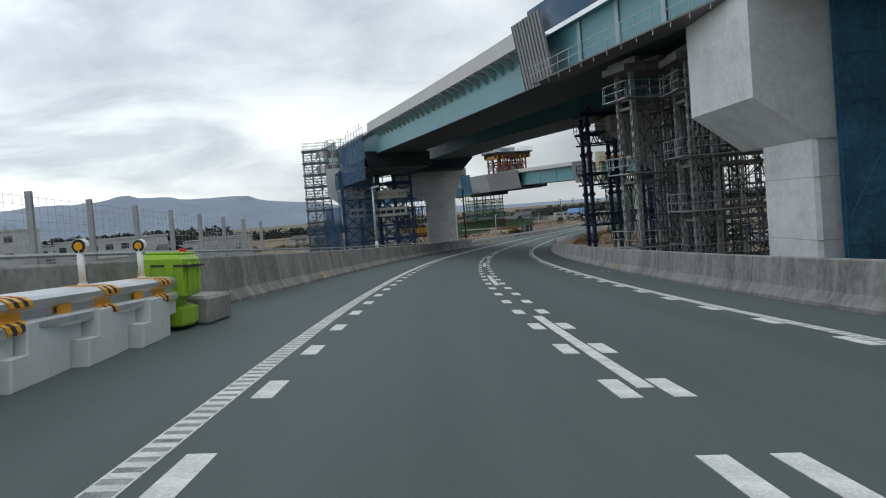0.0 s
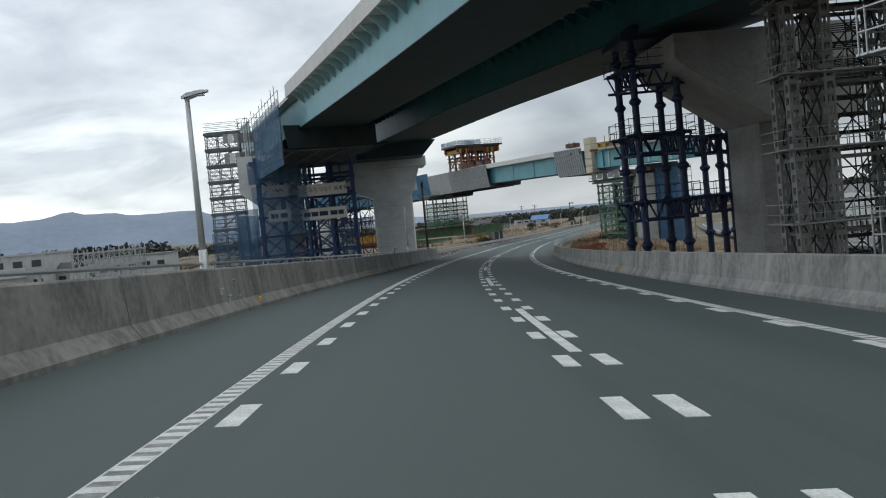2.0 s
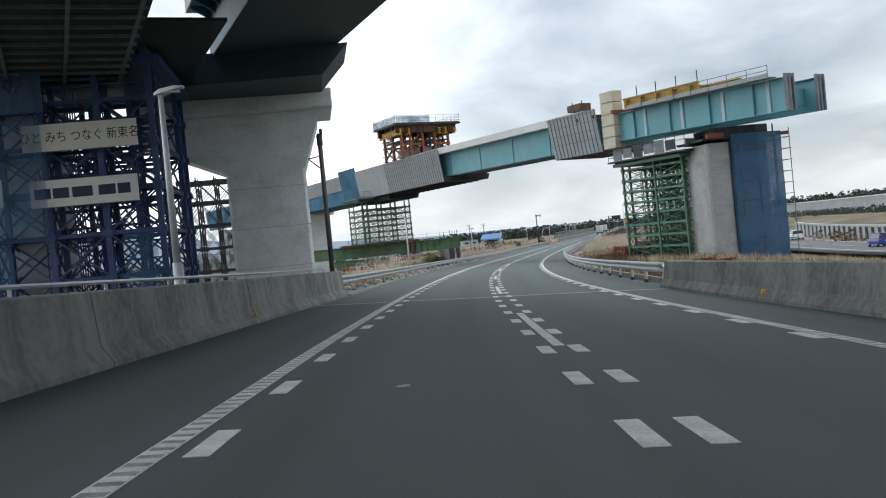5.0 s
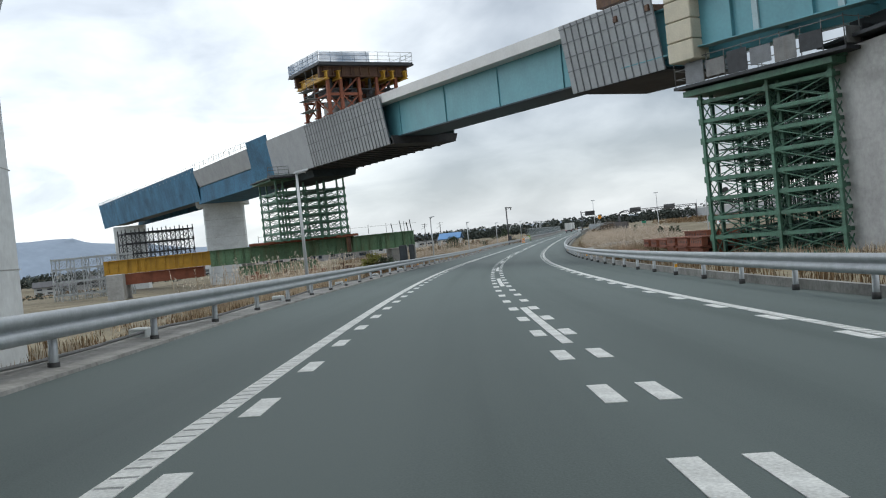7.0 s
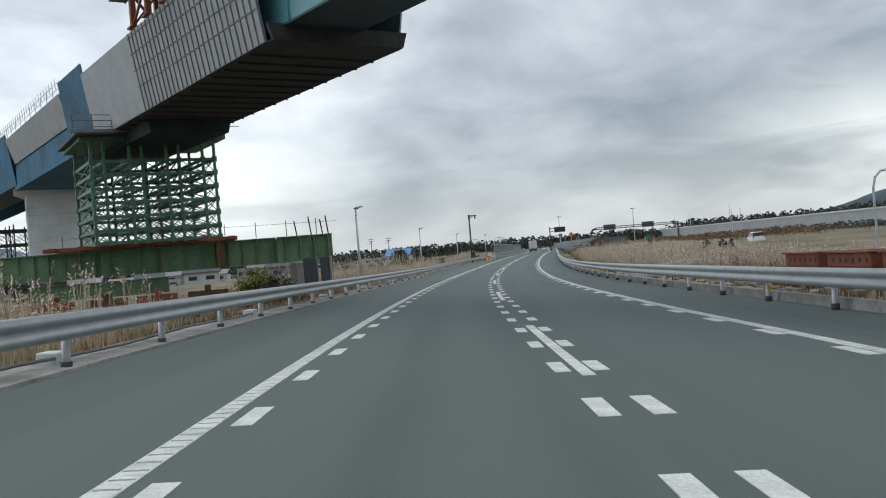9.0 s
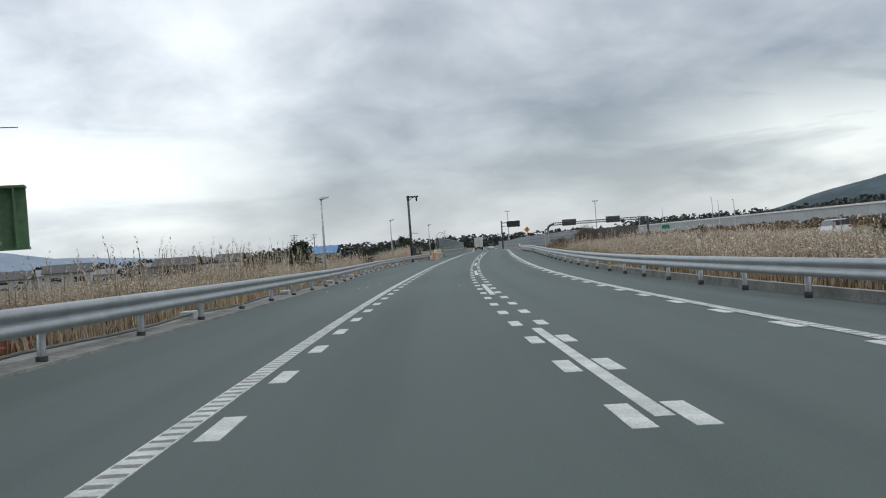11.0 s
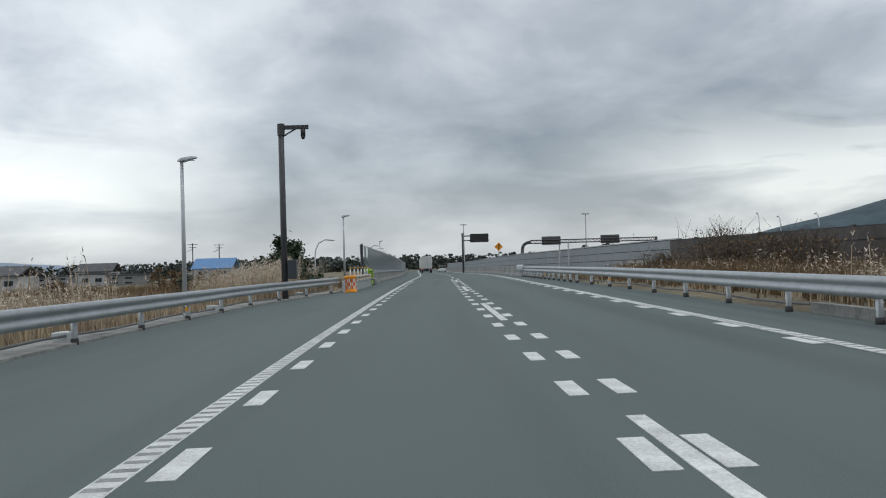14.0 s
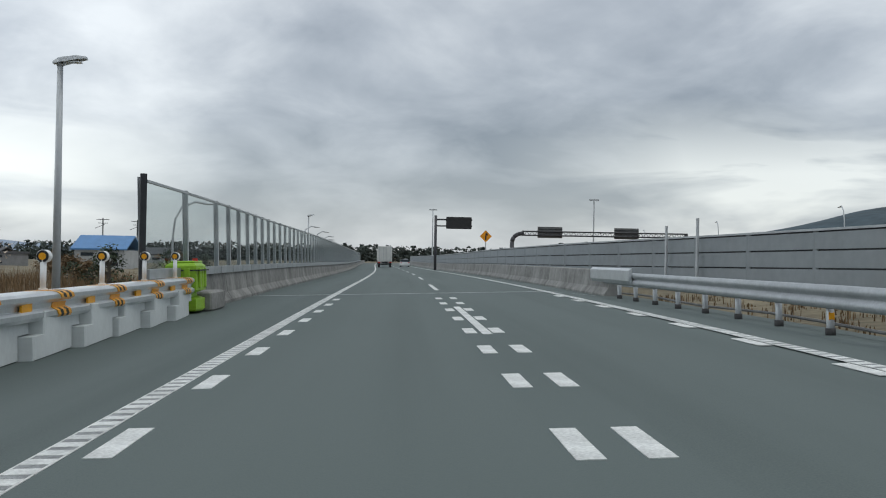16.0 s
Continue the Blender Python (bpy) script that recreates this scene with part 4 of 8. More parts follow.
p1("deck_slab", 56, 117, [(0.0, 2.9), (8.6, 2.9), (8.6, 4.1), (8.3, 4.1), (8.3, 3.25), (0.3, 3.25), (0.3, 4.1), (0.0, 4.1)], "slab", "pale concrete deck slab with upstand edges")
p1("box_girder", -30, 140, [(1.2, 0.0), (3.3, 0.0), (3.3, 2.9), (1.2, 2.9)], "teal", "teal steel box girder")
p1("box_girder", -30, 140, [(5.2, 0.0), (7.3, 0.0), (7.3, 2.9), (5.2, 2.9)], "teal", "teal steel box girder")
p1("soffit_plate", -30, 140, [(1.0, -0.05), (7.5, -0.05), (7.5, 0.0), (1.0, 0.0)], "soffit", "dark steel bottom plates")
# triangular brackets under the slab edge
for y in np.arange(57, 116, 2.2):
    a, b = Vector(at1(y)), Vector(at1(y + 0.5))
    d = (b - a).normalized()
    right = Vector((d.y, -d.x, 0)).normalized()
    tri = [a + right * 1.2 + Vector((0, 0, 1.85)), a + right * 0.1 + Vector((0, 0, 2.75)), a + right * 0.1 + Vector((0, 0, 2.9)), a + right * 1.2 + Vector((0, 0, 2.9))]
    part("slab_bracket", Geo().loft([[p - d * 0.06 for p in tri], [p + d * 0.06 for p in tri]]), "teal_light", fly1, world=True)
# open girders with a bottom walkway on the near side, and a formwork panel at the slab's end
p1("top_flange", -30, 56, [(0.9, 2.9), (7.6, 2.9), (7.6, 3.0), (0.9, 3.0)], "teal", "teal top flange plates")
p1("formwork_panel", 53.0, 58.5, [(0.25, -0.3), (0.33, -0.3), (-0.42, 4.3), (-0.5, 4.3)], "form", "grey ribbed formwork sheet")
for y in np.arange(53.0, 58.6, 0.6):
    a, b_ = Vector(at1(y)), Vector(at1(y + 0.5))
    d = (b_ - a).normalized()
    right = Vector((d.y, -d.x, 0)).normalized()
    part("form_rib", Geo().bar(a + right * 0.2 + Vector((0, 0, -0.3)), a + right * -0.55 + Vector((0, 0, 4.3)), 0.05, 0.07, up=tuple(d)), "form_frame", fly1, world=True)
web_ribs(-10, 52, 1.15, 0.05, 2.85, 5.5, "teal_light", f=at1, parent=fly1, name="splice_plate", out=0.06, thick=0.5)
p1("walkway", -20, 55, [(-0.6, -0.35), (1.1, -0.35), (1.1, -0.25), (-0.6, -0.25)], "steel_old", "scaffold walkway along the girder foot")
wr = Geo()
for y in np.arange(-20, 55, 1.8):
    a, b_ = Vector(at1(y)) + Vector((-0.55, -0.1, 0)), Vector(at1(y + 1.8)) + Vector((-0.55, -0.1, 0))
    wr.tube(a + Vector((0, 0, -0.6)), a + Vector((0, 0, 0.85)), 0.03, 5)
    for hh in (0.3, 0.8):
        wr.tube(a + Vector((0, 0, hh)), b_ + Vector((0, 0, hh)), 0.025, 5)
part("handrail", wr, "steel", fly1, "scaffold tube handrail", world=True)
p1("wrap_top", 20, 57, [(0.2, 3.0), (0.3, 3.0), (0.3, 5.0), (0.2, 5.0)], "net", "blue net on the girder top")
# splice of paler paint where lengths were joined
p1("deck_slab", 117, 152, [(0.3, 2.9), (8.3, 2.9), (8.3, 3.25), (0.3, 3.25)], "slab", "bare deck slab")
p1("box_girder", 140, 152, [(1.2, 0.0), (3.3, 0.0), (3.3, 2.9), (1.2, 2.9)], "teal", "teal steel box girder")
p1("box_girder", 140, 152, [(5.2, 0.0), (7.3, 0.0), (7.3, 2.9), (5.2, 2.9)], "teal", "teal steel box girder")
p1("soffit_plate", 140, 152, [(1.0, -0.05), (7.5, -0.05), (7.5, 0.0), (1.0, 0.0)], "soffit", "dark steel bottom plates")
p1("edge_sheet", 140, 152, [(0.1, 0.6), (0.2, 0.6), (-0.3, 4.2), (-0.4, 4.2)], "teal_light", "pale sheeted deck edge")
# blue-sheeted formwork carriage round the deck end
p1("blue_wrap", 116.5, 134, [(-0.9, -3.4), (-0.85, -3.4), (-0.85, 2.7), (-0.9, 2.7)], "net_thin", "blue safety net round the deck edge")
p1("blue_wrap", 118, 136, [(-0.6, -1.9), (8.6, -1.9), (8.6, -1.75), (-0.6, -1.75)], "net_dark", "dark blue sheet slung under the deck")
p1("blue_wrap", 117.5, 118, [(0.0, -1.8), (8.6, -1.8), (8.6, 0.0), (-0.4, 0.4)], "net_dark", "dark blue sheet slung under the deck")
for y in np.arange(118.5, 136, 1.4):
    a, b = Vector(at1(y)), Vector(at1(y + 1))
    d = (b - a).normalized()
    right = Vector((d.y, -d.x, 0))
    part("joist", Geo().bar(a + right * -0.5 + Vector((0, 0, -1.97)), a + right * 8.5 + Vector((0, 0, -1.97)), 0.1, 0.14), "scaffold", fly1, world=True)
for lat in (0.4, 3.0, 5.6, 8.2):
    p1("stringer", 118, 136, [(lat - 0.08, -2.16), (lat + 0.08, -2.16), (lat + 0.08, -2.04), (lat - 0.08, -2.04)], "scaffold")
# added dark floor that hides bright sky between the decks
p1("work_floor", 127, 141, [(8.4, -0.9), (12.6, -0.9), (12.6, -0.75), (8.4, -0.75)], "net_dark", "dark floor added to fill the gap between the decks")
p1("blue_wrap", 119, 141, [(8.6, -0.9), (8.7, -0.9), (8.7, 4.6), (8.6, 4.6)], "net", "blue safety net round the deck edge")
scaf = Geo()
for y in np.arange(116.5, 146, 2.0):
    a = Vector(at1(y)) + Vector((-0.8, 0, 0))
    scaf.tube(a + Vector((0, 0, -3.4)), a + Vector((0, 0, 4.0 + 0.5 * math.sin(y * 2.3))), 0.035, 5)
    b = Vector(at1(y + 2)) + Vector((-0.8, 0, 0))
    for hh in (-2.6, -1.0, 0.6, 2.0, 2.9, 3.6):
        scaf.tube(a + Vector((0, 0, hh)), b + Vector((0, 0, hh)), 0.03, 5)
part("edge_scaffold", scaf, "steel_old", fly1, "tube scaffold along the deck edge", world=True)
rail = Geo()
for y in np.arange(143, 152, 3.0):
    a, b = Vector(at1(y)), Vector(at1(y + 3))
    rail.tube(a + Vector((-0.3, 0, 3.2)), a + Vector((-0.3, 0, 5.1)), 0.035, 5)
    for hh in (4.4, 5.0):
        rail.tube(a + Vector((-0.3, 0, hh)), b + Vector((-0.3, 0, hh)), 0.03, 5)
part("handrail", rail, "steel_old", fly1, world=True)

fx3 = lambda y: 10.8 - 0.262 * (y - 124) + (0.0009 * (y - 118) ** 2 if y < 118 else 0)
at3 = lambda y: (fx3(y) - 7.2, y, zb1(y) + 0.15)
fly2 = thing("flyover_deck", (8, 110, 10), "second teal flyover deck, dark on its underside", "bridge")
p1("deck_slab", -30, 143, [(-0.6, 2.9), (7.6, 2.9), (7.6, 4.0), (7.3, 4.0), (7.3, 3.25), (-0.3, 3.25), (-0.3, 4.0), (-0.6, 4.0)], "slab", "pale concrete deck slab with upstand edges", at3, fly2)
# shade from the first deck is put into the teal of this one
p1("box_girder", -30, 143, [(0.6, 0.0), (2.6, 0.0), (2.6, 2.9), (0.6, 2.9)], "teal_shaded", "teal steel box girder with shade in its colour", at3, fly2)
p1("box_girder", -30, 143, [(4.9, 0.0), (6.9, 0.0), (6.9, 2.9), (4.9, 2.9)], "teal_shaded", "teal steel box girder with shade in its colour", at3, fly2)
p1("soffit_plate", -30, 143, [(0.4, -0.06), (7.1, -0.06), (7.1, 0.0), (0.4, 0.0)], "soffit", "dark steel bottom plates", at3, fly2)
for y in np.arange(60, 142, 1.6):
    a, b = Vector(at3(y)), Vector(at3(y + 0.5))
    d = (b - a).normalized()
    right = Vector((d.y, -d.x, 0)).normalized()
    tri = [a + right * 0.6 + Vector((0, 0, 2.1)), a + right * -0.5 + Vector((0, 0, 2.75)), a + right * -0.5 + Vector((0, 0, 2.9)), a + right * 0.6 + Vector((0, 0, 2.9))]
    part("slab_bracket", Geo().loft([[p - d * 0.06 for p in tri], [p + d * 0.06 for p in tri]]), "teal_shaded", fly2, world=True)
# dark sheet added over the gap between the two decks to block sky light
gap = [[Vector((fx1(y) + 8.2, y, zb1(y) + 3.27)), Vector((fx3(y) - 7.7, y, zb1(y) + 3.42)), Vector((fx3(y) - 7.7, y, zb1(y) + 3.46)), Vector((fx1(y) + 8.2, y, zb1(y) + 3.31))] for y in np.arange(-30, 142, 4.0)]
part("gap_sheet", Geo().loft(gap), "net_dark", fly2, "dark sheet added to keep light out between the decks", world=True)
# cross head that ties both decks at the pier
xh = thing("steel_cross_head", (-2, 144, 8.2), "dark steel cross head under both flyover decks", "crossbeam")
g = Geo()
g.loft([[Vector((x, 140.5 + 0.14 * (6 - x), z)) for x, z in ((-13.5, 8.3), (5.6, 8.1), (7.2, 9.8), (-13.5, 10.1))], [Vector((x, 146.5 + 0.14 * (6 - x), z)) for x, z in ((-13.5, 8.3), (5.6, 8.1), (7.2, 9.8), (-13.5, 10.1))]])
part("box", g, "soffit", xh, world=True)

# ---- piers ----
def prism(outline, y0, y1):
    """An upright outline (x, z) drawn out from y0 to y1."""
    return Geo().loft([[Vector((x, y, z)) for x, z in outline] for y in (y0, y1)])


def column(x0, x1, y0, y1, z0, z1, c=0.18):
    ring = [(x0 + c, y0), (x1 - c, y0), (x1, y0 + c), (x1, y1 - c), (x1 - c, y1), (x0 + c, y1), (x0, y1 - c), (x0, y0 + c)]
    return Geo().loft([[Vector((x, y, z)) for x, y in ring] for z in (z0, z1)])


def pier(loc, label, col, head=None, mat="pier", cap=None):
    ob = thing("bridge_pier", loc, label, "pier", "bridge piers")
    part("column", column(*col), mat, ob, world=True)
    if head:
        part("hammerhead", prism(head[0], head[1], head[2]), mat, ob, world=True)
    if cap:
        part("cap", cap, mat, ob, world=True)
    # faint lift joints of the pours
    lifts = Geo()
    for z in np.arange(col[4] + 2.6, col[5] - 0.3, 2.6):
        lifts.loft([[Vector((x, y, z + k)) for x, y in ((col[0] - 0.006, col[2] - 0.006), (col[1] + 0.006, col[2] - 0.006), (col[1] + 0.006, col[3] + 0.006), (col[0] - 0.006, col[3] + 0.006))] for k in (-0.015, 0.015)])
    if lifts.v:
        part("pour_joint", lifts, "pier_dark", ob, world=True)
    return ob


pier_a = pier((16.5, 32, -4), "pale concrete hammerhead pier beside the carriageway", (14.3, 19.4, 29.35, 35.0, -6, 3.6),
              ([(11.9, 5.2), (14.3, 3.35), (19.6, 3.35), (19.6, 9.9), (11.9, 9.9)], 29.2, 37.6))
net_a = thing("safety_net", (18, 28.6, -3), "blue safety net on a tube scaffold in front of a pier", "net")
sheet = Geo()
for i in range(7):
    x = 15.0 + i * 1.2
    sheet.loft([[Vector((x, 28.7 - 0.06 * (k % 2), z)), Vector((x + 1.2, 28.7 - 0.05 * ((k + 1) % 2), z)), Vector((x + 1.2, 28.73, z)), Vector((x, 28.73, z))] for k, z in enumerate(np.arange(-3, 13, 1.6))])
part("net_sheet", sheet, "blue_net", net_a, world=True)
for x in np.arange(15.1, 23.6, 1.8):
    part("scaffold_tube", Geo().tube((x, 28.55, -3.5), (x, 28.55, 13), 0.024, 6), "blue_net", net_a, world=True)
for z in np.arange(-1, 13, 1.9):
    part("scaffold_tube", Geo().tube((15, 28.5, z), (23.5, 28.5, z), 0.024, 6), "blue_net", net_a, world=True)
for x in (15.2, 18.8):
    part("scaffold_tube", Geo().tube((x, 28.48, 0), (x + 3.4, 28.48, 6), 0.024, 6), "blue_net", net_a, world=True)

# this pier's shade comes from the darker concrete
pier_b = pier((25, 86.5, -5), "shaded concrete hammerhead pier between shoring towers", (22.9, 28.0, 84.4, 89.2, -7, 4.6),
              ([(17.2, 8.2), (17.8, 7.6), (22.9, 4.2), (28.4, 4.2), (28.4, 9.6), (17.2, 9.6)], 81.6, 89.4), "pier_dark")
pier_c = pier((1.5, 150, -6), "smooth concrete pier with a flared head under the flyover", (-1.0, 4.1, 147.9, 153.2, -8, 3.6),
              ([(-1.0, 3.5), (4.1, 3.5), (5.2, 6.7), (5.2, 7.2), (-7.4, 7.2), (-7.4, 6.3)], 147.8, 153.3))
part("ledge", Geo().box((0.0, 150.3, 7.8), (12.4, 7.0, 1.2), bevel=0.05), "pier", pier_c, world=True)
pier_d = pier((-12, 140, -6), "concrete hammerhead pier wrapped by blue scaffolding", (-14.3, -9.4, 138.2, 143.4, -8, 3.8),
              ([(-16.3, 5.2), (-14.3, 3.6), (-9.4, 3.6), (-9.4, 9.5), (-16.3, 9.5)], 138.0, 143.6))
# darker concrete carries the shade below the ramp girders
pier((41, 166, -6), "streaked concrete pier partly covered by blue net", (39.0, 41.2, 164.0, 169.0, -8, 4.0), None, "pier_dark")
pier((4.6, 267, -6), "plain concrete pier under the unfinished ramp", (1.8, 7.6, 264.5, 269, -8, 4.9), ([(0.9, 4.4), (8.4, 4.4), (8.4, 5.2), (0.9, 5.2)], 264.3, 269.2))
pier((-14.8, 311, -6), "plain concrete pier under the unfinished ramp", (-17.7, -12.2, 309, 313, -8, 4.5), None)
# net-wrapped half of the right-hand pier
net_b = thing("pier_wrap", (43.5, 166.5, -6), "blue net wrapped round a pier scaffold", "net")
g = Geo()
ring = [(41.2, 163.5), (43.4, 163.3), (45.8, 163.6), (46.0, 166.2), (45.7, 169.4), (41.3, 169.4)]
g.loft([[Vector((x + 0.03 * math.sin(z * 1.7 + x), y + 0.03 * math.cos(z * 2.1), z)) for x, y in ring] for z in np.arange(-7.4, 5.2, 0.8)])
part("net_sheet", g, "net", net_b, world=True)
core = Geo()
for x in (42.0, 43.7, 45.3):
    for y in (164.0, 168.4):
        core.tube((x, y, -7.6), (x, y, 5.3), 0.07, 6)
for z in np.arange(-6.4, 5.3, 1.7):
    core.bar((41.4, 163.9, z), (45.5, 163.9, z), 0.3, 0.06)
    core.bar((41.4, 168.4, z), (45.5, 168.4, z), 0.3, 0.06)
part("scaffold", core, "black_steel", net_b, world=True)
part("inner_column", column(42.0, 45.0, 164.6, 168.0, -8, 4.0), "pier_dark", net_b, world=True)
walkway = Geo()
walkway.box((42.3, 166.5, 4.35), (7.6, 5.6, 0.16)).box((42.5, 166.5, 4.9), (5.0, 4.4, 1.0), bevel=0.05)
part("bearing_block", walkway, "black_steel", net_b, "dark bearing blocks under the girders", world=True)
part("orange_beam", Geo().box((39.7, 163.7, 4.6), (1.5, 0.5, 0.45), bevel=0.03).box((45.9, 164.0, 4.4), (1.6, 0.4, 0.3), bevel=0.03), "rust_red", net_b, "rust-red beam ends", world=True)
outer = Geo()
for y in (163.6, 166.2, 168.8):
    outer.tube((46.6, y, -7.4), (46.6, y, 4.8), 0.04, 6)
for z in np.arange(-6.0, 5.0, 1.0):
    outer.tube((46.6, 163.4, z), (46.6, 169.0, z), 0.028, 5).tube((46.6, 163.6, z), (45.6, 163.6, z), 0.028, 5)
part("outer_scaffold", outer, "scaffold", net_b, "tube scaffold beside the net", world=True)


# ---- shoring towers ----
def shoring(label, m, xs, ys, z1, levels, mat, style, brace=True, deck=None, rail=False, thick=0.3, rod=0.05):
    """A lattice tower in its own frame: columns on a grid, cross beams at each level and braces between them."""
    ob = thing("shoring_tower", m, label, "shoring tower", "shoring towers")
    for x in xs:
        for y in ys:
            g_ = Geo()
            if style == "ladder":
                w = thick
                for sx in (-1, 1):
                    for sy in (-1, 1):
                        g_.box((x + sx * w * 0.40, y + sy * w * 0.40, z1 / 2), (w * 0.20, w * 0.20, z1))
                for z in np.arange(0.25, z1, 0.62):
                    for sx in (-1, 1):
                        g_.box((x + sx * w * 0.45, y, z), (0.03, w * 0.62, 0.26))
                        g_.box((x, y + sx * w * 0.45, z), (w * 0.62, 0.03, 0.26))
                for z in levels:
                    g_.box((x, y, z), (w * 1.35, w * 1.35, 0.12))
            elif style == "round":
                g_.tube((x, y, 0), (x, y, z1), thick / 2, 12)
                joints = [(a_ + b_) / 2 for a_, b_ in zip([0.0, *levels], [*levels, z1])]
                for z in [*levels, *joints]:
                    g_.tube((x, y, z - 0.24), (x, y, z - 0.05), thick * 0.5, 12, thick * 0.85)
                    g_.tube((x, y, z - 0.05), (x, y, z + 0.05), thick * 0.85, 12)
                    g_.tube((x, y, z + 0.05), (x, y, z + 0.24), thick * 0.85, 12, thick * 0.5)
            else:
                g_.box((x, y, z1 / 2), (thick, thick, z1))
                for z in levels:
                    g_.box((x, y, z), (thick * 1.7, thick * 1.7, 0.35))
            part("column", g_, "tower_grey" if style == "ladder" else mat, ob, smooth=False)
    many = len(levels) * (len(xs) + len(ys)) > 80
    joined = Geo()
    for z in levels:
        lines = [((xs[0], y, z), (xs[-1], y, z)) for y in ys] + [((x, ys[0], z), (x, ys[-1], z)) for x in xs]
        for p_, q_ in lines:
            g_ = joined if many else Geo()
            p_, q_ = Vector(p_), Vector(q_)
            if style == "round":
                out_ = (q_ - p_).normalized() * 0.7
                p_, q_ = p_ - out_, q_ + out_
                drop = Vector((0, 0, -1.1))
                g_.bar(p_, q_, 0.16, 0.24).bar(p_ + drop, q_ + drop, 0.12, 0.16)
                nseg = max(4, int((q_ - p_).length / 0.45) // 2 * 2)
                for k in range(nseg):
                    a_, b_ = p_.lerp(q_, k / nseg), p_.lerp(q_, (k + 1) / nseg)
                    g_.bar(a_ + drop * (k % 2), b_ + drop * ((k + 1) % 2), 0.09)
            elif style == "ladder":
                g_.bar(p_, q_, 0.12, 0.16).bar(p_ + Vector((0, 0, -0.5)), q_ + Vector((0, 0, -0.5)), 0.12, 0.16)
            else:
                g_.bar(p_, q_, 0.14, 0.2)
            if not many:
                part("cross_beam", g_, mat, ob)
        if rail:
            r_ = Geo()
            for y in (ys[0] - 0.7, ys[-1] + 0.7):
                for hh in (0.5, 1.0):
                    r_.tube((xs[0] - 0.7, y, z + hh), (xs[-1] + 0.7, y, z + hh), 0.022, 5)
                for x in np.arange(xs[0] - 0.7, xs[-1] + 0.8, 1.5):
                    r_.tube((x, y, z), (x, y, z + 1.05), 0.022, 5)
            for x in (xs[0] - 0.7, xs[-1] + 0.7):
                for hh in (0.5, 1.0):
                    r_.tube((x, ys[0] - 0.7, z + hh), (x, ys[-1] + 0.7, z + hh), 0.022, 5)
                for y in np.arange(ys[0] - 0.7, ys[-1] + 0.8, 1.5):
                    r_.tube((x, y, z), (x, y, z + 1.05), 0.022, 5)
            r_.box(((xs[0] + xs[-1]) / 2, ys[0] - 0.45, z + 0.02), (xs[-1] - xs[0] + 1.6, 0.5, 0.05))
            r_.box((xs[0] - 0.45, (ys[0] + ys[-1]) / 2, z + 0.02), (0.5, ys[-1] - ys[0] + 1.6, 0.05))
            part("walkway", r_, mat if style != "ladder" else "steel", ob, "narrow walkway with tube handrails")
    if many:
        tagged(part("cross_beam", joined, mat, ob), kind="stuff")
    if brace:
        zs = [0.2, *levels]
        g_ = Geo()
        for za, zb_ in zip(zs[:-1], zs[1:]):
            for y in ys:
                for k, (xa, xb) in enumerate(zip(xs[:-1], xs[1:])):
                    g_.bar((xa, y, za), (xb, y, zb_), rod)
                    g_.bar((xb, y, za), (xa, y, zb_), rod)
            for x in xs:
                for ya, yb in zip(ys[:-1], ys[1:]):
                    g_.bar((x, ya, za), (x, yb, zb_), rod)
                    g_.bar((x, yb, za), (x, ya, zb_), rod)
        tagged(part("bracing", g_, "black_steel" if style == "ladder" else mat, ob), kind="stuff")
    if deck:
        part("top_beam", Geo().box(((xs[0] + xs[-1]) / 2, (ys[0] + ys[-1]) / 2, z1 + deck / 2), (xs[-1] - xs[0] + 1.4, ys[-1] - ys[0] + 1.2, deck)), mat, ob)
        b_ = Geo()
        for x in np.linspace(xs[0], xs[-1], max(3, len(xs))):
            b_.bar((x, ys[0] - 0.9, z1 + deck + 0.18), (x, ys[-1] + 0.9, z1 + deck + 0.18), 0.3, 0.36)
        part("bearing_beam", b_, mat, ob)
    return ob


def inner_screen(m, x0, x1, y0, y1, h, mat="black_steel"):
    """Dense dark tube scaffold inside a tower."""
    ob = thing("inner_scaffold", m, "dense dark tube scaffold inside a shoring tower", "scaffold", "inner scaffolds")
    g_ = Geo()
    xs, ys = np.linspace(x0, x1, 5), np.linspace(y0, y1, 5)
    for x in xs:
        for y in ys:
            part("standard", Geo().tube((x, y, 0), (x, y, h), 0.04, 5), mat, ob)
    g_ = Geo()
    for z in np.arange(0.5, h, 0.9):
        for x in xs:
            g_.bar((x, y0, z), (x, y1, z), 0.05)
        for y in ys:
            g_.bar((x0, y, z), (x1, y, z), 0.05)
    tagged(part("ledger", g_, mat, ob), kind="stuff")
    for z in np.arange(1.4, h, 1.8):
        for y in (y0 + 0.3, y1 - 0.3):
            part("board", Geo().box(((x0 + x1) / 2, y, z), (x1 - x0, 0.5, 0.04)), mat, ob)


# grey ladder columns under the first deck
shoring("grey perforated steel shoring tower beside the carriageway", pose(11.1, 46.3, -3.7, rz=13), [0, 3.0], [0, 1.85], 12.6, [2.2, 6.6, 11.0], "steel_old", "ladder", brace=True, rail=True, deck=0.4, thick=0.29, rod=0.045)
shoring("grey perforated steel shoring tower beside a pale pier", pose(13.1, 41.9, -3.9), [0, 1.25, 4.4, 5.6], [0, 2.4], 12.6, [1.6, 4.4, 7.4, 11.0], "steel_old", "ladder", brace=True, rail=True, deck=0.4, thick=0.30, rod=0.045)
inner_screen(pose(12.2, 47.0, -3.8, rz=13), 0.9, 5.6, -1.0, 2.6, 12.4)
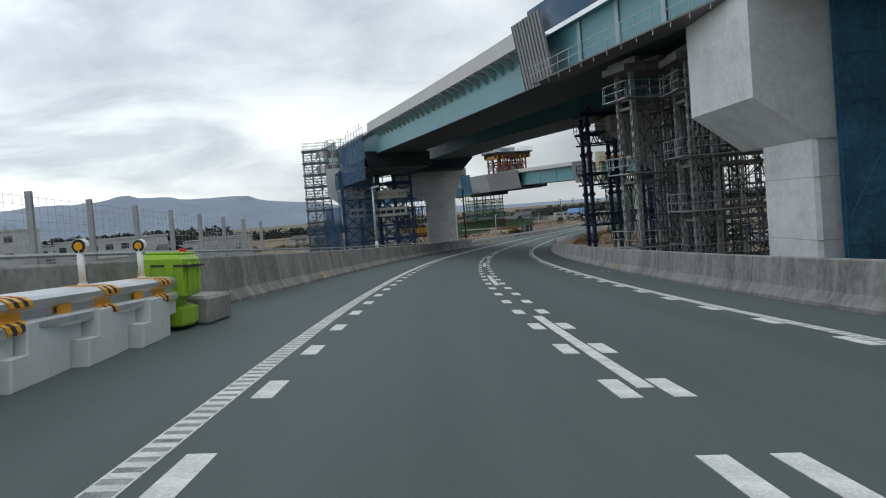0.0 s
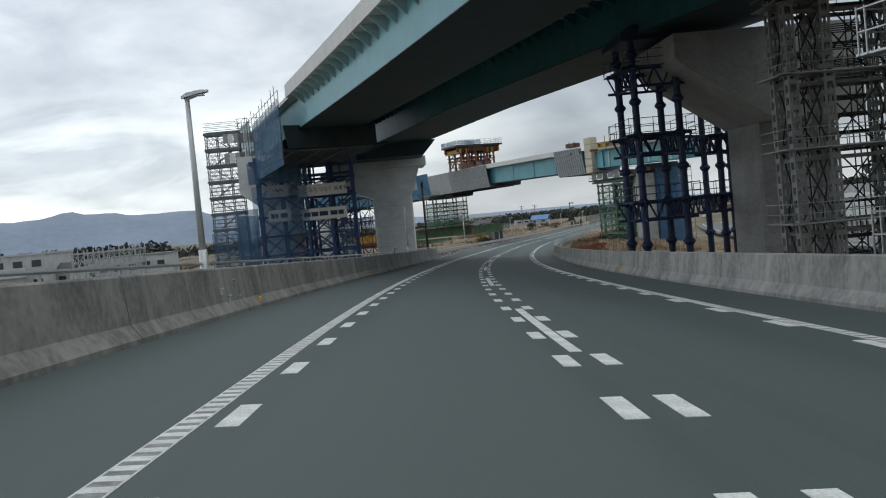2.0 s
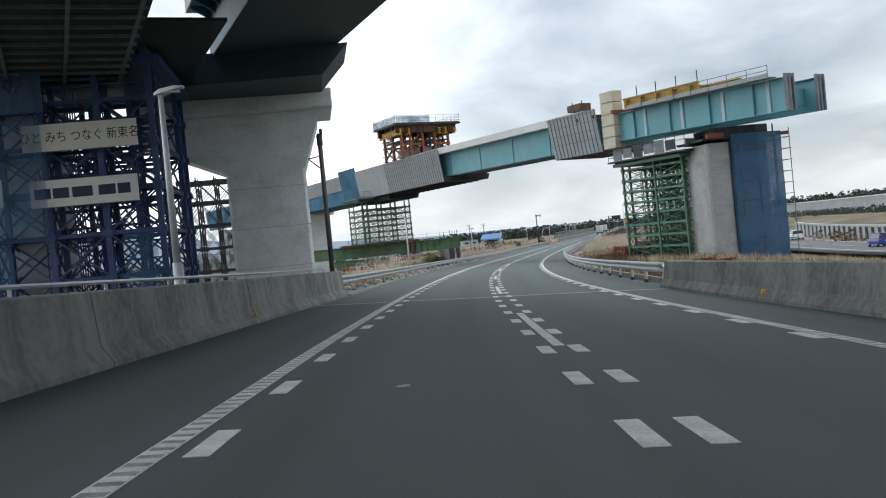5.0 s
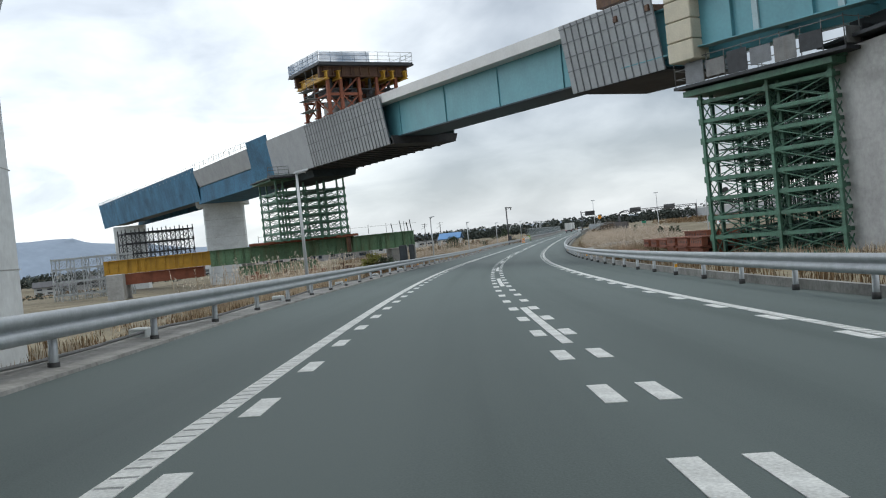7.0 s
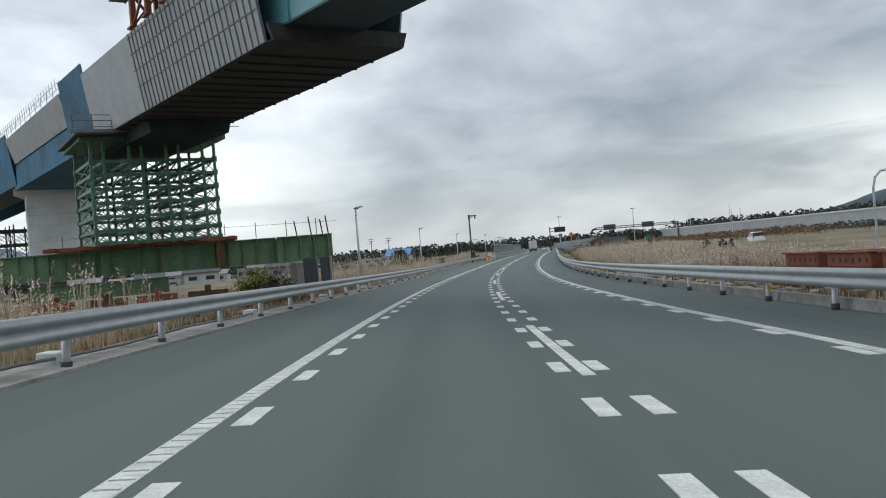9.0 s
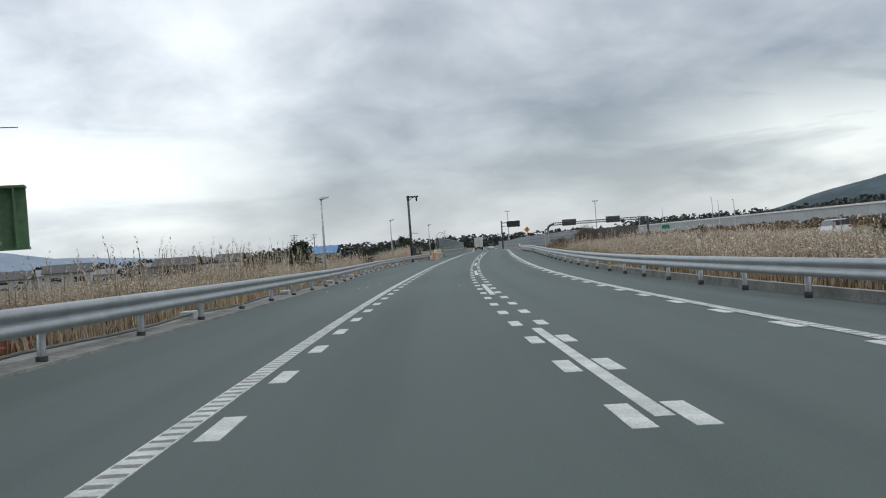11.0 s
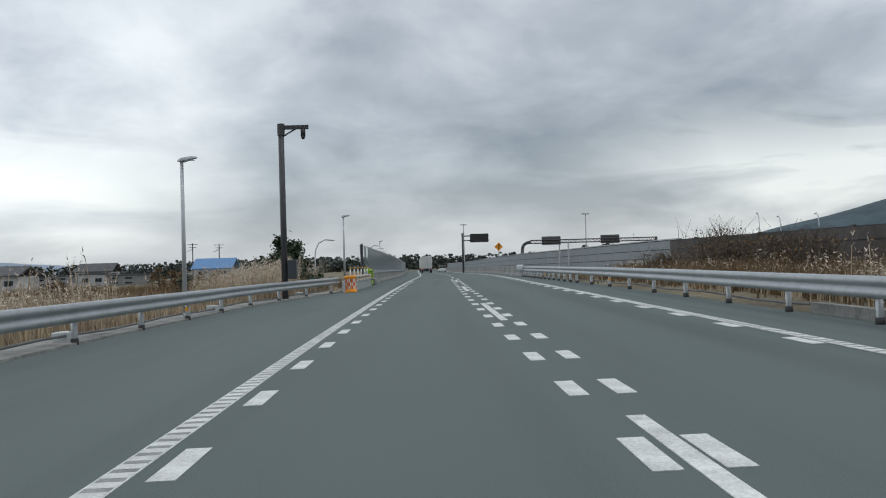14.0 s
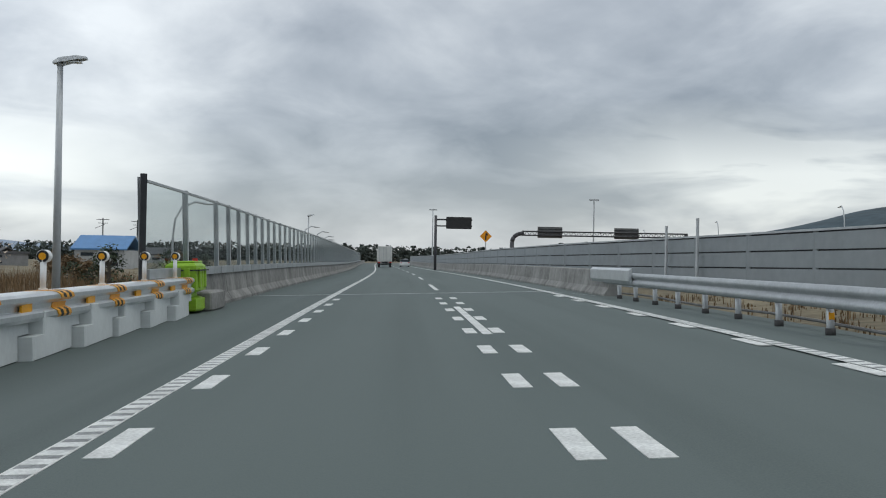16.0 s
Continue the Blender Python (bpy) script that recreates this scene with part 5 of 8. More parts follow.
shoring("grey perforated steel shoring tower under the flyover", pose(19.6, 72.4, -5.0), [0, 1.8, 5.0, 6.8, 10.0, 11.8], [0, 1.6], 14.4, [3.3, 6.9, 10.5, 14.0], "steel_old", "ladder", brace=True, rail=True, deck=0.5, thick=0.52, rod=0.06)
inner_screen(pose(19.6, 72.4, -5.0), 2.4, 14.0, 1.9, 4.4, 14.2)
# navy round columns under the second deck
navy_a = shoring("navy tubular steel shoring tower beside the carriageway", pose(15.45, 84.4, -5.2), [0, 2.65], [0, 3.4], 15.0, [5.2, 9.3, 13.4], "navy", "round", brace=False, rail=True, deck=0.5, thick=0.44)
shoring("navy tubular steel shoring tower behind a pier", pose(23.0, 91.0, -5.2), [0, 1.9], [0, 3.0], 15.0, [5.2, 9.3, 13.4], "navy", "round", brace=False, rail=True, deck=0.5, thick=0.44)
for z in (5.2, 9.3):
    link = Geo().bar((2.9, 3.6, z), (7.4, 7.4, z), 0.16, 0.24).bar((2.9, 3.6, z - 1.1), (7.4, 7.4, z - 1.1), 0.12, 0.16)
    p_, q_ = Vector((2.9, 3.6, z)), Vector((7.4, 7.4, z))
    for k in range(16):
        link.bar(p_.lerp(q_, k / 16) + Vector((0, 0, -1.1 * (k % 2))), p_.lerp(q_, (k + 1) / 16) + Vector((0, 0, -1.1 * ((k + 1) % 2))), 0.09)
    part("link_truss", link, "navy", navy_a)
# green towers of the ramp
shoring("green steel shoring tower under the ramp girders", pose(35.4, 176, -6.7, rz=20.8), [0, 0.9, 2.9, 3.8, 5.8, 6.7], [-8.4, -4.6, 0], 10.0, [0.8, 1.9, 3.0, 4.1, 5.2, 6.3, 7.4, 8.5, 9.6], "green_steel", "box", deck=0.3, rail=False, thick=0.18, rod=0.05)
inner_screen(pose(35.4, 176, -6.7, rz=20.8), 0.45, 6.2, -8.0, -0.4, 9.6, "green_dark")
inner_screen(pose(35.4, 176, -6.9, rz=20.8), 1.2, 5.4, -6.8, -1.4, 9.7, "green_dark")
top_sc = thing("work_platform", pose(35.4, 176, 3.5, rz=20.8), "dark work platform with handrails under the ramp girders", "platform")
part("platform_deck", Geo().box((3.4, -4.6, 0.3), (9.0, 11.0, 0.16)), "black_steel", top_sc)
g = Geo()
for x in np.arange(-1.0, 8.0, 1.2):
    for y in (-10.0, 0.8):
        g.tube((x, y, 0.2), (x, y, 1.9), 0.03, 5)
for y in np.arange(-10, 0.9, 1.2):
    g.tube((-1.0, y, 0.2), (-1.0, y, 1.9), 0.03, 5)
for z in (0.8, 1.3, 1.8):
    g.tube((-1, -10, z), (7.9, -10, z), 0.03, 5).tube((-1, 0.8, z), (7.9, 0.8, z), 0.03, 5).tube((-1, -10, z), (-1, 0.8, z), 0.03, 5)
part("handrail", g, "steel_old", top_sc)
for k in range(6):
    part("screen", Geo().box((-1.05, -8.2 + 1.5 * k, 1.0), (0.03, 1.3, 0.9 + 0.3 * (k % 2))), ("black_steel", "steel_old", "form_frame")[k % 3], top_sc, "dark screen board on the handrail")
for k in range(7):
    part("screen", Geo().box((-0.4 + 1.25 * k, -10.05, 0.9), (1.1, 0.03, 0.8 + 0.35 * (k % 2))), ("steel_old", "black_steel", "net_dark")[k % 3], top_sc, "dark screen board on the handrail")
shoring("green steel shoring tower standing on a plate girder", pose(12.0, 231.2, -2.0, rz=16), [0, 0.8, 2.4, 3.2, 4.8, 5.6, 7.2, 8.0], [0, 6.4], 6.7, [0.1, 0.9, 1.8, 2.7, 3.6, 4.5, 5.4], "green_steel", "box", deck=0.3, thick=0.17, rod=0.05)
plat2 = thing("work_platform", (16, 234, 4.9), "dark work platform with handrails on a shoring tower", "platform")
part("platform_deck", Geo().box((14.9, 234.6, 4.98), (9.6, 8.2, 0.12), rz=16), "black_steel", plat2, world=True)
hand = Geo()
for k in range(9):
    p_ = Vector((11.3 + 1.13 * k, 229.4 + 0.325 * k, 5.0))
    hand.tube(p_, p_ + Vector((0, 0, 1.2)), 0.03, 5)
    for hh in (0.4, 0.8, 1.15):
        hand.tube(p_ + Vector((0, 0, hh)), p_ + Vector((1.13, 0.325, hh)), 0.025, 5)
for k in range(6):
    p_ = Vector((20.6 - 0.32 * k, 232.2 + 1.1 * k, 5.0))
    hand.tube(p_, p_ + Vector((0, 0, 1.2)), 0.03, 5)
    for hh in (0.4, 0.8, 1.15):
        hand.tube(p_ + Vector((0, 0, hh)), p_ + Vector((-0.32, 1.1, hh)), 0.025, 5)
part("handrail", hand, "steel_old", plat2, world=True)
part("toe_board", Geo().box((15.7, 230.6, 5.12), (9.4, 0.04, 0.25), rz=16), "form_frame", plat2, world=True)
shoring("dark scaffold frame below the ramp deck", pose(-12.0, 284, -6.0, rz=20), [0, 2.2, 4.4, 6.6, 8.8, 11.0], [0, 3, 6], 9.0, [1.5, 3.2, 4.9, 6.6, 8.3], "black_steel", "box", thick=0.14, rod=0.06)
# blue shoring and scaffolds round the left-hand pier
shoring("blue steel shoring tower round a concrete pier", pose(-14.4, 134.6, -6.5), [0.6, 3.2, 5.9, 8.6, 11.2], [0, 2.4, 8.8, 11.2], 14.6, [2.0, 4.2, 6.4, 8.6, 10.8, 13.0], "blue_steel", "box", rail=False, deck=0.4, thick=0.28, rod=0.09)
inner_screen(pose(-13.6, 135.0, -6.5), 4.6, 10.6, 0.4, 2.4, 14.8, "blue_steel")
shoring("dark scaffold frame behind the flyover pier", pose(-5.8, 160, -6.5), [0, 1.4, 2.8, 4.2, 5.6], [0, 1.6, 3.2], 11.0, [1.8, 3.6, 5.4, 7.2, 9.0, 10.6], "black_steel", "box", thick=0.10, rod=0.05)
shoring("tall tube scaffold stair with blue netting", pose(-20.0, 139.8, -6.5), [0, 1.3, 2.6, 3.9], [0, 1.5], 19.3, [1.9 * k for k in range(1, 11)], "scaffold", "box", thick=0.08, rod=0.04)
netd = thing("safety_net", (-17, 139.3, -4), "blue safety net hung on a scaffold beside a pier", "net")


def hung_net(x0, x1, y, z0, z1, mat):
    """A net hung in gentle folds between two posts."""
    nx = max(4, int((x1 - x0) / 0.35))
    rows_ = []
    for z in np.arange(z0, z1 + 0.01, 0.8):
        rows_.append([Vector((x0 + (x1 - x0) * i / nx, y + 0.07 * math.sin(i * 1.9 + 0.6 * z) + 0.05 * math.sin(i * 0.7 - z), z)) for i in range(nx + 1)])
    return part("net_sheet", Geo().loft(rows_, caps=False, closed=False), mat, netd, world=True)


hung_net(-20.2, -14.8, 139.2, -5.5, 1.0, "net_thin")
hung_net(-16.9, -14.4, 137.6, -5.5, 3.6, "net")
# the next two nets are added; their blue copies a windscreen reflection
hung_net(-14.6, -8.0, 133.4, 5.9, 8.6, "net")
hung_net(-14.4, -8.2, 133.3, 0.0, 5.9, "net_thin")
hung_net(-5.0, -3.4, 133.9, -5.0, 0.2, "net_thin")
hung_net(-13.4, -10.2, 133.9, -5.0, 0.2, "net_thin")
for k in range(10):
    z = -6.5 + 1.9 * (k + 1)
    part("plank", Geo().box((-18.05, 140.5, z + 0.06), (4.4, 1.1, 0.05)), "steel_old", netd, world=True)
    part("toe_board", Geo().box((-18.05, 139.72, z + 0.18), (4.2, 0.03, 0.22)), "scaffold", netd, world=True)
    for h in (0.5, 0.95, 1.4):
        for y in (139.7, 141.3):
            part("guard_rail", Geo().tube((-20.1, y, z + h), (-16.0, y, z + h), 0.03, 5), "scaffold", netd, world=True)
    if k < 9:
        a, b = ((-19.6, -17.0) if k % 2 else (-17.0, -19.6))
        part("stair_flight", Geo().bar((a, 140.6, z), (b, 140.6, z + 1.9), 0.6, 0.08), "steel_old", netd, world=True)
for z, w in ((11.9, 1.1), (9.6, 1.2)):
    for x in np.arange(-17.6, -13.6, 0.62):
        part("site_board", Geo().box((x, 139.6, z), (0.56, 0.04, w)), ("form", "steel_old", "board")[int(x * 7) % 3], netd, "weathered board on the landing", world=True)
landing = Geo()
for x in np.arange(-16.0, -12.6, 1.1):
    landing.tube((x, 139.5, 8.6), (x, 139.5, 14.2), 0.035, 5)
for z in (9.0, 10.6, 11.3, 13.0, 13.6, 14.1):
    landing.tube((-16.2, 139.5, z), (-12.8, 139.5, z), 0.03, 5)
part("landing_tube", landing, "scaffold", netd, world=True)
# scaffold towers far left, seen over the barrier
shoring("grey tube scaffold round a building site", pose(-40, 150, -9), [0, 2, 4, 6, 8], [0, 2.5, 5], 9.5, [1.8, 3.6, 5.4, 7.2, 9.0], "steel", "box", thick=0.12, rod=0.05)
shoring("grey tube scaffold round a building site", pose(-19, 262, -8), [0, 2, 4, 6, 8, 10], [0, 2.5, 5], 7.0, [1.8, 3.6, 5.4, 6.8], "steel", "box", thick=0.12, rod=0.05)


# ---- sign boards on the shoring ----
def lettering(text, size, m, mat, parent, sx=1.0):
    cu = bpy.data.curves.new("lettering", "FONT")
    cu.body, cu.size, cu.align_x, cu.align_y, cu.extrude = text, size, "CENTER", "CENTER", 0.004
    tmp = bpy.data.objects.new("lettering", cu)
    scene.collection.objects.link(tmp)
    me = bpy.data.meshes.new_from_object(tmp.evaluated_get(bpy.context.evaluated_depsgraph_get()))
    bpy.data.objects.remove(tmp)
    me.materials.clear()
    me.materials.append(M[mat])
    ob = new("lettering", me)
    ob.parent = parent
    ob.matrix_basis = m @ Matrix.Diagonal((sx, 1, 1, 1))
    return ob


def sign_board(x0, x1, z0, z1, y, text, label, size=0.62, sx=1.0, logo=False, bars=()):
    m = pose((x0 + x1) / 2, y, (z0 + z1) / 2)
    ob = thing("sign_board", m, label, "sign board", "construction sign boards")
    w, h = x1 - x0, z1 - z0
    part("panel", Geo().box((0, 0, 0), (w, 0.06, h), bevel=0.015), "board", ob)
    fr = Geo()
    for zz in (-h / 2, h / 2):
        fr.box((0, 0.05, zz), (w + 0.06, 0.08, 0.05))
    part("frame", fr, "steel_old", ob)
    if text:
        lettering(text, size, pose(0, -0.036, -0.02, 90), "ink", ob, sx)
    for bx, bw in bars:
        part("bar", Geo().box((bx, -0.036, 0), (bw, 0.008, 0.5)), "ink", ob, "dark bar")
    if logo:
        lg = Geo()
        lg.loft([[Vector((x, yy, z)) for x, z in ((-0.7, -0.05), (-0.1, 0.28), (0.05, 0.02), (0.3, 0.3), (0.8, -0.25), (0.25, 0.1), (0.0, -0.18), (-0.2, 0.1))] for yy in (-0.04, -0.034)])
        part("emblem", lg, "ink", ob, "dark slanted emblem")
    return ob


SIGN_Y = 133.7
sign_board(-9.2, -3.8, 4.05, 5.35, SIGN_Y, "ひと みち つなぐ 新東名", "white banner board with dark lettering on blue shoring", 0.60, 0.86)
sign_board(-9.05, -4.0, 1.35, 2.65, SIGN_Y, "", "white banner board with dark plain bars on blue shoring", bars=((-1.95, 0.75), (-1.1, 0.75), (-0.1, 0.95), (1.05, 0.8), (1.85, 0.6)))
sign_board(-12.7, -10.3, 4.3, 5.6, SIGN_Y, "", "small white board with a dark emblem on blue shoring", logo=True)
sign_board(-12.8, -10.3, 1.5, 2.85, SIGN_Y, "", "small white board with dark plain bars on blue shoring", bars=((-0.75, 0.4), (-0.3, 0.3), (0.5, 0.8)))

# ---- plate girder bridge that carries the tower ----
pg = thing("plate_girder", (16, 234.7, -4.2), "weathered green steel plate girder on concrete footings", "girder")
for k, y in enumerate((233.6, 239.2)):
    for seg in range(6):
        xa, xb = 27.3 - seg * 3.9, 27.3 - (seg + 1) * 3.9 + 0.04
        ya = y + seg * 0.25
        g = Geo().box(((xa + xb) / 2, ya, -3.15), (abs(xb - xa), 0.06, 1.7)).box(((xa + xb) / 2, ya, -2.28), (abs(xb - xa), 0.55, 0.07)).box(((xa + xb) / 2, ya, -4.02), (abs(xb - xa), 0.55, 0.07))
        for t_ in range(4):
            g.box((xa - 0.3 - t_ * 0.98, ya - 0.14, -3.15), (0.05, 0.24, 1.66))
        part("girder_length", g, "green_beam", pg, world=True)
for k in range(2):
    y = 233.4 + 5.9 * k
    part("top_deck", Geo().box((14.6, y, -2.08), (12.4, 0.7, 0.26), rz=0), "rust_red", pg, "rusty deck beam", world=True)
for x in np.arange(9.0, 20.6, 1.9):
    part("saddle", Geo().box((x, 236.4, -2.05), (0.5, 7.4, 0.24), bevel=0.02), "rust_red", pg, "rusty cross saddle", world=True)
part("splice_plate", Geo().box((19.6, 233.3, -3.15), (0.5, 0.3, 1.72), bevel=0.02), "rust_dark", pg, "rusty splice plate", world=True)
for k, x in enumerate((24.9, 25.9, 26.7, 27.1)):
    part("stay_post", Geo().tube((x, 233.7, -2.3), (x - 0.15, 233.7, -1.2 + 0.25 * (k % 2)), 0.05, 6), "black_steel", pg, world=True)
part("lower_girder", Geo().box((11.5, 235.0, -4.9), (9.0, 0.3, 1.0)).box((11.5, 235.0, -4.4), (9.0, 0.6, 0.06)).box((11.5, 235.0, -5.4), (9.0, 0.6, 0.06)), "green_beam", pg, "green steel beam below", world=True)
for k in range(5):
    part("ground_frame", Geo().box((9.0 + 3.2 * k, 231.5 + 0.4 * (k % 2), -5.7), (2.6, 0.5, 0.5), bevel=0.03).box((9.0 + 3.2 * k, 232.4, -5.3), (0.4, 1.6, 0.4), bevel=0.03), ("rust_red", "rust_dark")[k % 2], pg, "rusty steel frame on the ground", world=True)
for x in (25.4, 8.0):
    part("footing", Geo().box((x, 237.6, -5.6), (1.4, 5.0, 3.1), bevel=0.08), "pier_dark", pg, "concrete footing", world=True)
stubs = Geo()
for x in np.arange(9.5, 28, 2.1):
    stubs.tube((x, 234.0, -2.2), (x, 234.0, -1.1), 0.03, 5)
stubs.pipe([(9.5, 234.0, -1.3), (14, 234.0, -1.38), (20, 234.0, -1.3), (27.8, 234.0, -1.36)], 0.012, 4)
part("rope_post", stubs, "steel_old", pg, world=True)
pg2 = thing("plate_girder", (-1, 236, -4.1), "yellow steel plate girder beside a green one", "girder")
for k in range(3):
    xa = 4.4 - k * 4.1
    g = Geo().box((xa - 2.0, 235.6 + 0.3 * k, -3.05), (4.05, 0.08, 1.5)).box((xa - 2.0, 235.6 + 0.3 * k, -2.3), (4.05, 0.6, 0.08)).box((xa - 2.0, 235.6 + 0.3 * k, -3.8), (4.05, 0.6, 0.08))
    for t_ in range(4):
        g.box((xa - 0.4 - t_ * 1.05, 235.45 + 0.3 * k, -3.05), (0.05, 0.25, 1.46))
    part("girder_length", g, "yellow_steel", pg2, world=True)
part("footing", Geo().box((-6.5, 237, -5.4), (1.8, 6, 3.2), bevel=0.08), "pier_dark", pg2, world=True)
part("lower_frame", Geo().box((-1.5, 237.5, -4.5), (9, 3, 1.2)), "rust_red", pg2, "rusty steel frames below", world=True)

# ---- launching frame on the ramp deck ----
def launcher():
    m = pose(20.6, 221.5, 9.7, rz=20.8)
    ob = thing("launching_frame", m, "red and yellow launching frame with railed platform on the deck", "crane")
    for x in (-4.0, -2.6, -0.6, 1.4, 3.6):
        for y in (-2.7, 0.2, 2.9):
            part("leg", Geo().box((x, y, 1.9), (0.3, 0.3, 3.8)).box((x, y, 0.06), (0.6, 0.6, 0.12)).box((x, y, 2.0), (0.42, 0.42, 0.3)), "rust_red", ob)
    br = Geo()
    for y in (-2.7, 2.9):
        for xa, xb in ((-4.0, -2.6), (-2.6, -0.6), (1.4, 3.6)):
            br.bar((xa, y, 0.2), (xb, y, 2.0), 0.12).bar((xb, y, 0.2), (xa, y, 2.0), 0.12).bar((xa, y, 2.0), (xb, y, 3.7), 0.12)
            br.bar((xa, y, 2.0), (xb, y, 2.0), 0.16, 0.26)
    for x in (-4.0, -0.6, 3.6):
        br.bar((x, -2.7, 0.2), (x, 0.2, 2.0), 0.12).bar((x, 0.2, 2.0), (x, 2.9, 0.2), 0.12).bar((x, -2.7, 2.0), (x, 2.9, 2.0), 0.14)
    tagged(part("bracing", br, "rust_red", ob), kind="stuff")
    for y in (-2.8, 3.0):
        b = Geo().box((0, y, 4.15), (9.8, 0.4, 0.9)).box((0, y, 4.6), (9.8, 0.7, 0.08)).box((0, y, 3.7), (9.8, 0.7, 0.08))
        for x in np.arange(-4.5, 4.6, 1.0):
            b.box((x, y - 0.2, 4.15), (0.05, 0.3, 0.82))
        part("main_beam", b, "rust_dark", ob, "dark rusty steel beam")
    for x in (-4.4, -3.1, 1.9, 2.9, 4.4):
        b = Geo().box((x, 0, 3.75), (0.12, 7.2, 0.75)).box((x, 0, 4.12), (0.42, 7.2, 0.07)).box((x, 0, 3.38), (0.42, 7.2, 0.07))
        part("cross_beam", b, "yellow_steel", ob, "yellow steel beam")
    for x in (-1.6, 0.4, 2.5):
        part("coil_drum", Geo().tube((x - 0.5, -1.4, 0.95), (x + 0.5, -1.4, 0.95), 0.85, 18).tube((x - 0.62, -1.4, 0.95), (x - 0.5, -1.4, 0.95), 1.0, 18).tube((x + 0.5, -1.4, 0.95), (x + 0.62, -1.4, 0.95), 1.0, 18), "steel_old", ob, "grey winch drum")
    part("jack_house", Geo().box((-2.9, -1.2, 0.75), (1.6, 1.4, 1.3), bevel=0.1), "tower_grey", ob)
    for x in (-3.4, -1.2, 0.9, 3.0):
        part("jack", Geo().tube((x, -2.2, 2.2), (x, -2.2, 3.6), 0.16, 10).tube((x, -2.2, 2.0), (x, -2.2, 2.4), 0.26, 10), "black_steel", ob, "dark jack")
    part("inner_deck", Geo().box((-0.2, 0.2, 2.55), (8.0, 5.4, 0.12)), "black_steel", ob)
    part("platform", Geo().box((0, 0, 4.72), (10.6, 7.6, 0.14)), "black_steel", ob, "dark platform deck")
    hr = Geo()
    for x in np.arange(-5.2, 5.3, 1.3):
        for y in (-3.7, 3.7):
            hr.tube((x, y, 4.75), (x, y, 6.0), 0.03, 5)
    for y in np.arange(-3.7, 3.8, 1.23):
        for x in (-5.2, 5.2):
            hr.tube((x, y, 4.75), (x, y, 6.0), 0.03, 5)
    for zz in (5.2, 5.6, 5.98):
        hr.tube((-5.2, -3.7, zz), (5.2, -3.7, zz), 0.028, 5).tube((-5.2, 3.7, zz), (5.2, 3.7, zz), 0.028, 5).tube((-5.2, -3.7, zz), (-5.2, 3.7, zz), 0.028, 5).tube((5.2, -3.7, zz), (5.2, 3.7, zz), 0.028, 5)
    part("handrail", hr, "steel", ob)
    part("net_sheet", Geo().box((-5.23, 0, 5.35), (0.02, 7.4, 1.1)).box((-2.4, -3.73, 5.35), (5.4, 0.02, 1.1)), "net_thin", ob, "thin blue net on the handrail")
    side = Geo()
    for y in (-2.9, -1.2):
        side.tube((-5.6, y, 0.2), (-5.6, y, 4.4), 0.03, 5)
    for z in (1.3, 2.4, 3.3):
        side.tube((-5.6, -3.2, z), (-5.6, -0.9, z), 0.03, 5).tube((-6.4, -3.2, z), (-5.4, -3.2, z), 0.03, 5)
        side.box((-5.9, -2.0, z - 0.9), (0.9, 2.4, 0.05))
    part("side_scaffold", side, "steel_old", ob)
    part("toe_board", Geo().box((-5.24, 0, 4.85), (0.04, 7.4, 0.22)).box((0, -3.75, 4.85), (10.4, 0.04, 0.22)), "black_steel", ob, "dark toe board")


launcher()
# beams and post on the open girders
yb = thing("yellow_beams", (36, 170, 8.4), "yellow steel beams laid across the open girders", "beams")
for y in (164.6, 166.6, 168.6, 170.6, 172.6):
    x = fx2(y)
    b = Geo().box((x + 2.2, y + 0.9, zb2(y) + 3.35), (5.2, 0.14, 0.7), rz=20.8).box((x + 2.2, y + 0.9, zb2(y) + 3.7), (5.2, 0.5, 0.06), rz=20.8).box((x + 2.2, y + 0.9, zb2(y) + 3.0), (5.2, 0.5, 0.06), rz=20.8)
    part("beam", b, "yellow_steel", yb, world=True)
for lat in (0.3, 4.2):
    p, q = Vector(at2(164)) + Vector((lat, 0, 3.55)), Vector(at2(173.4)) + Vector((lat, 0, 3.55))
    part("beam", Geo().bar(p, q, 0.14, 0.8).bar(p + Vector((0, 0, 0.4)), q + Vector((0, 0, 0.4)), 0.5, 0.06), "yellow_steel", yb, world=True)
for y in (171.5, 174.2, 177, 179.5):
    part("cross_piece", Geo().bar(Vector(at2(y)) + Vector((-0.5, 0, 2.9)), Vector(at2(y)) + Vector((3.6, 0.8, 2.9)), 0.35, 0.35), ("rust_red", "rust_dark")[int(y) % 2], yb, "rust-red cross piece", world=True)
part("cross_piece", Geo().box((fx2(180.5) + 0.6, 180.5, zb2(180) + 4.3), (1.4, 2.2, 0.7), rz=20.8), "rust_dark", yb, "dark rusty block", world=True)
posts = Geo()
for y in (164.5, 167, 169.5, 172, 180, 181.5):
    p = Vector(at2(y)) + Vector((0.6, 0, 3.5))
    posts.tube(p, p + Vector((0, 0, 1.5)), 0.05, 5)
part("upright", posts, "rust_dark", yb, world=True)
edge = thing("edge_walkway", (40, 160, 8.0), "grey scaffold walkway with rails along the girder top", "walkway")
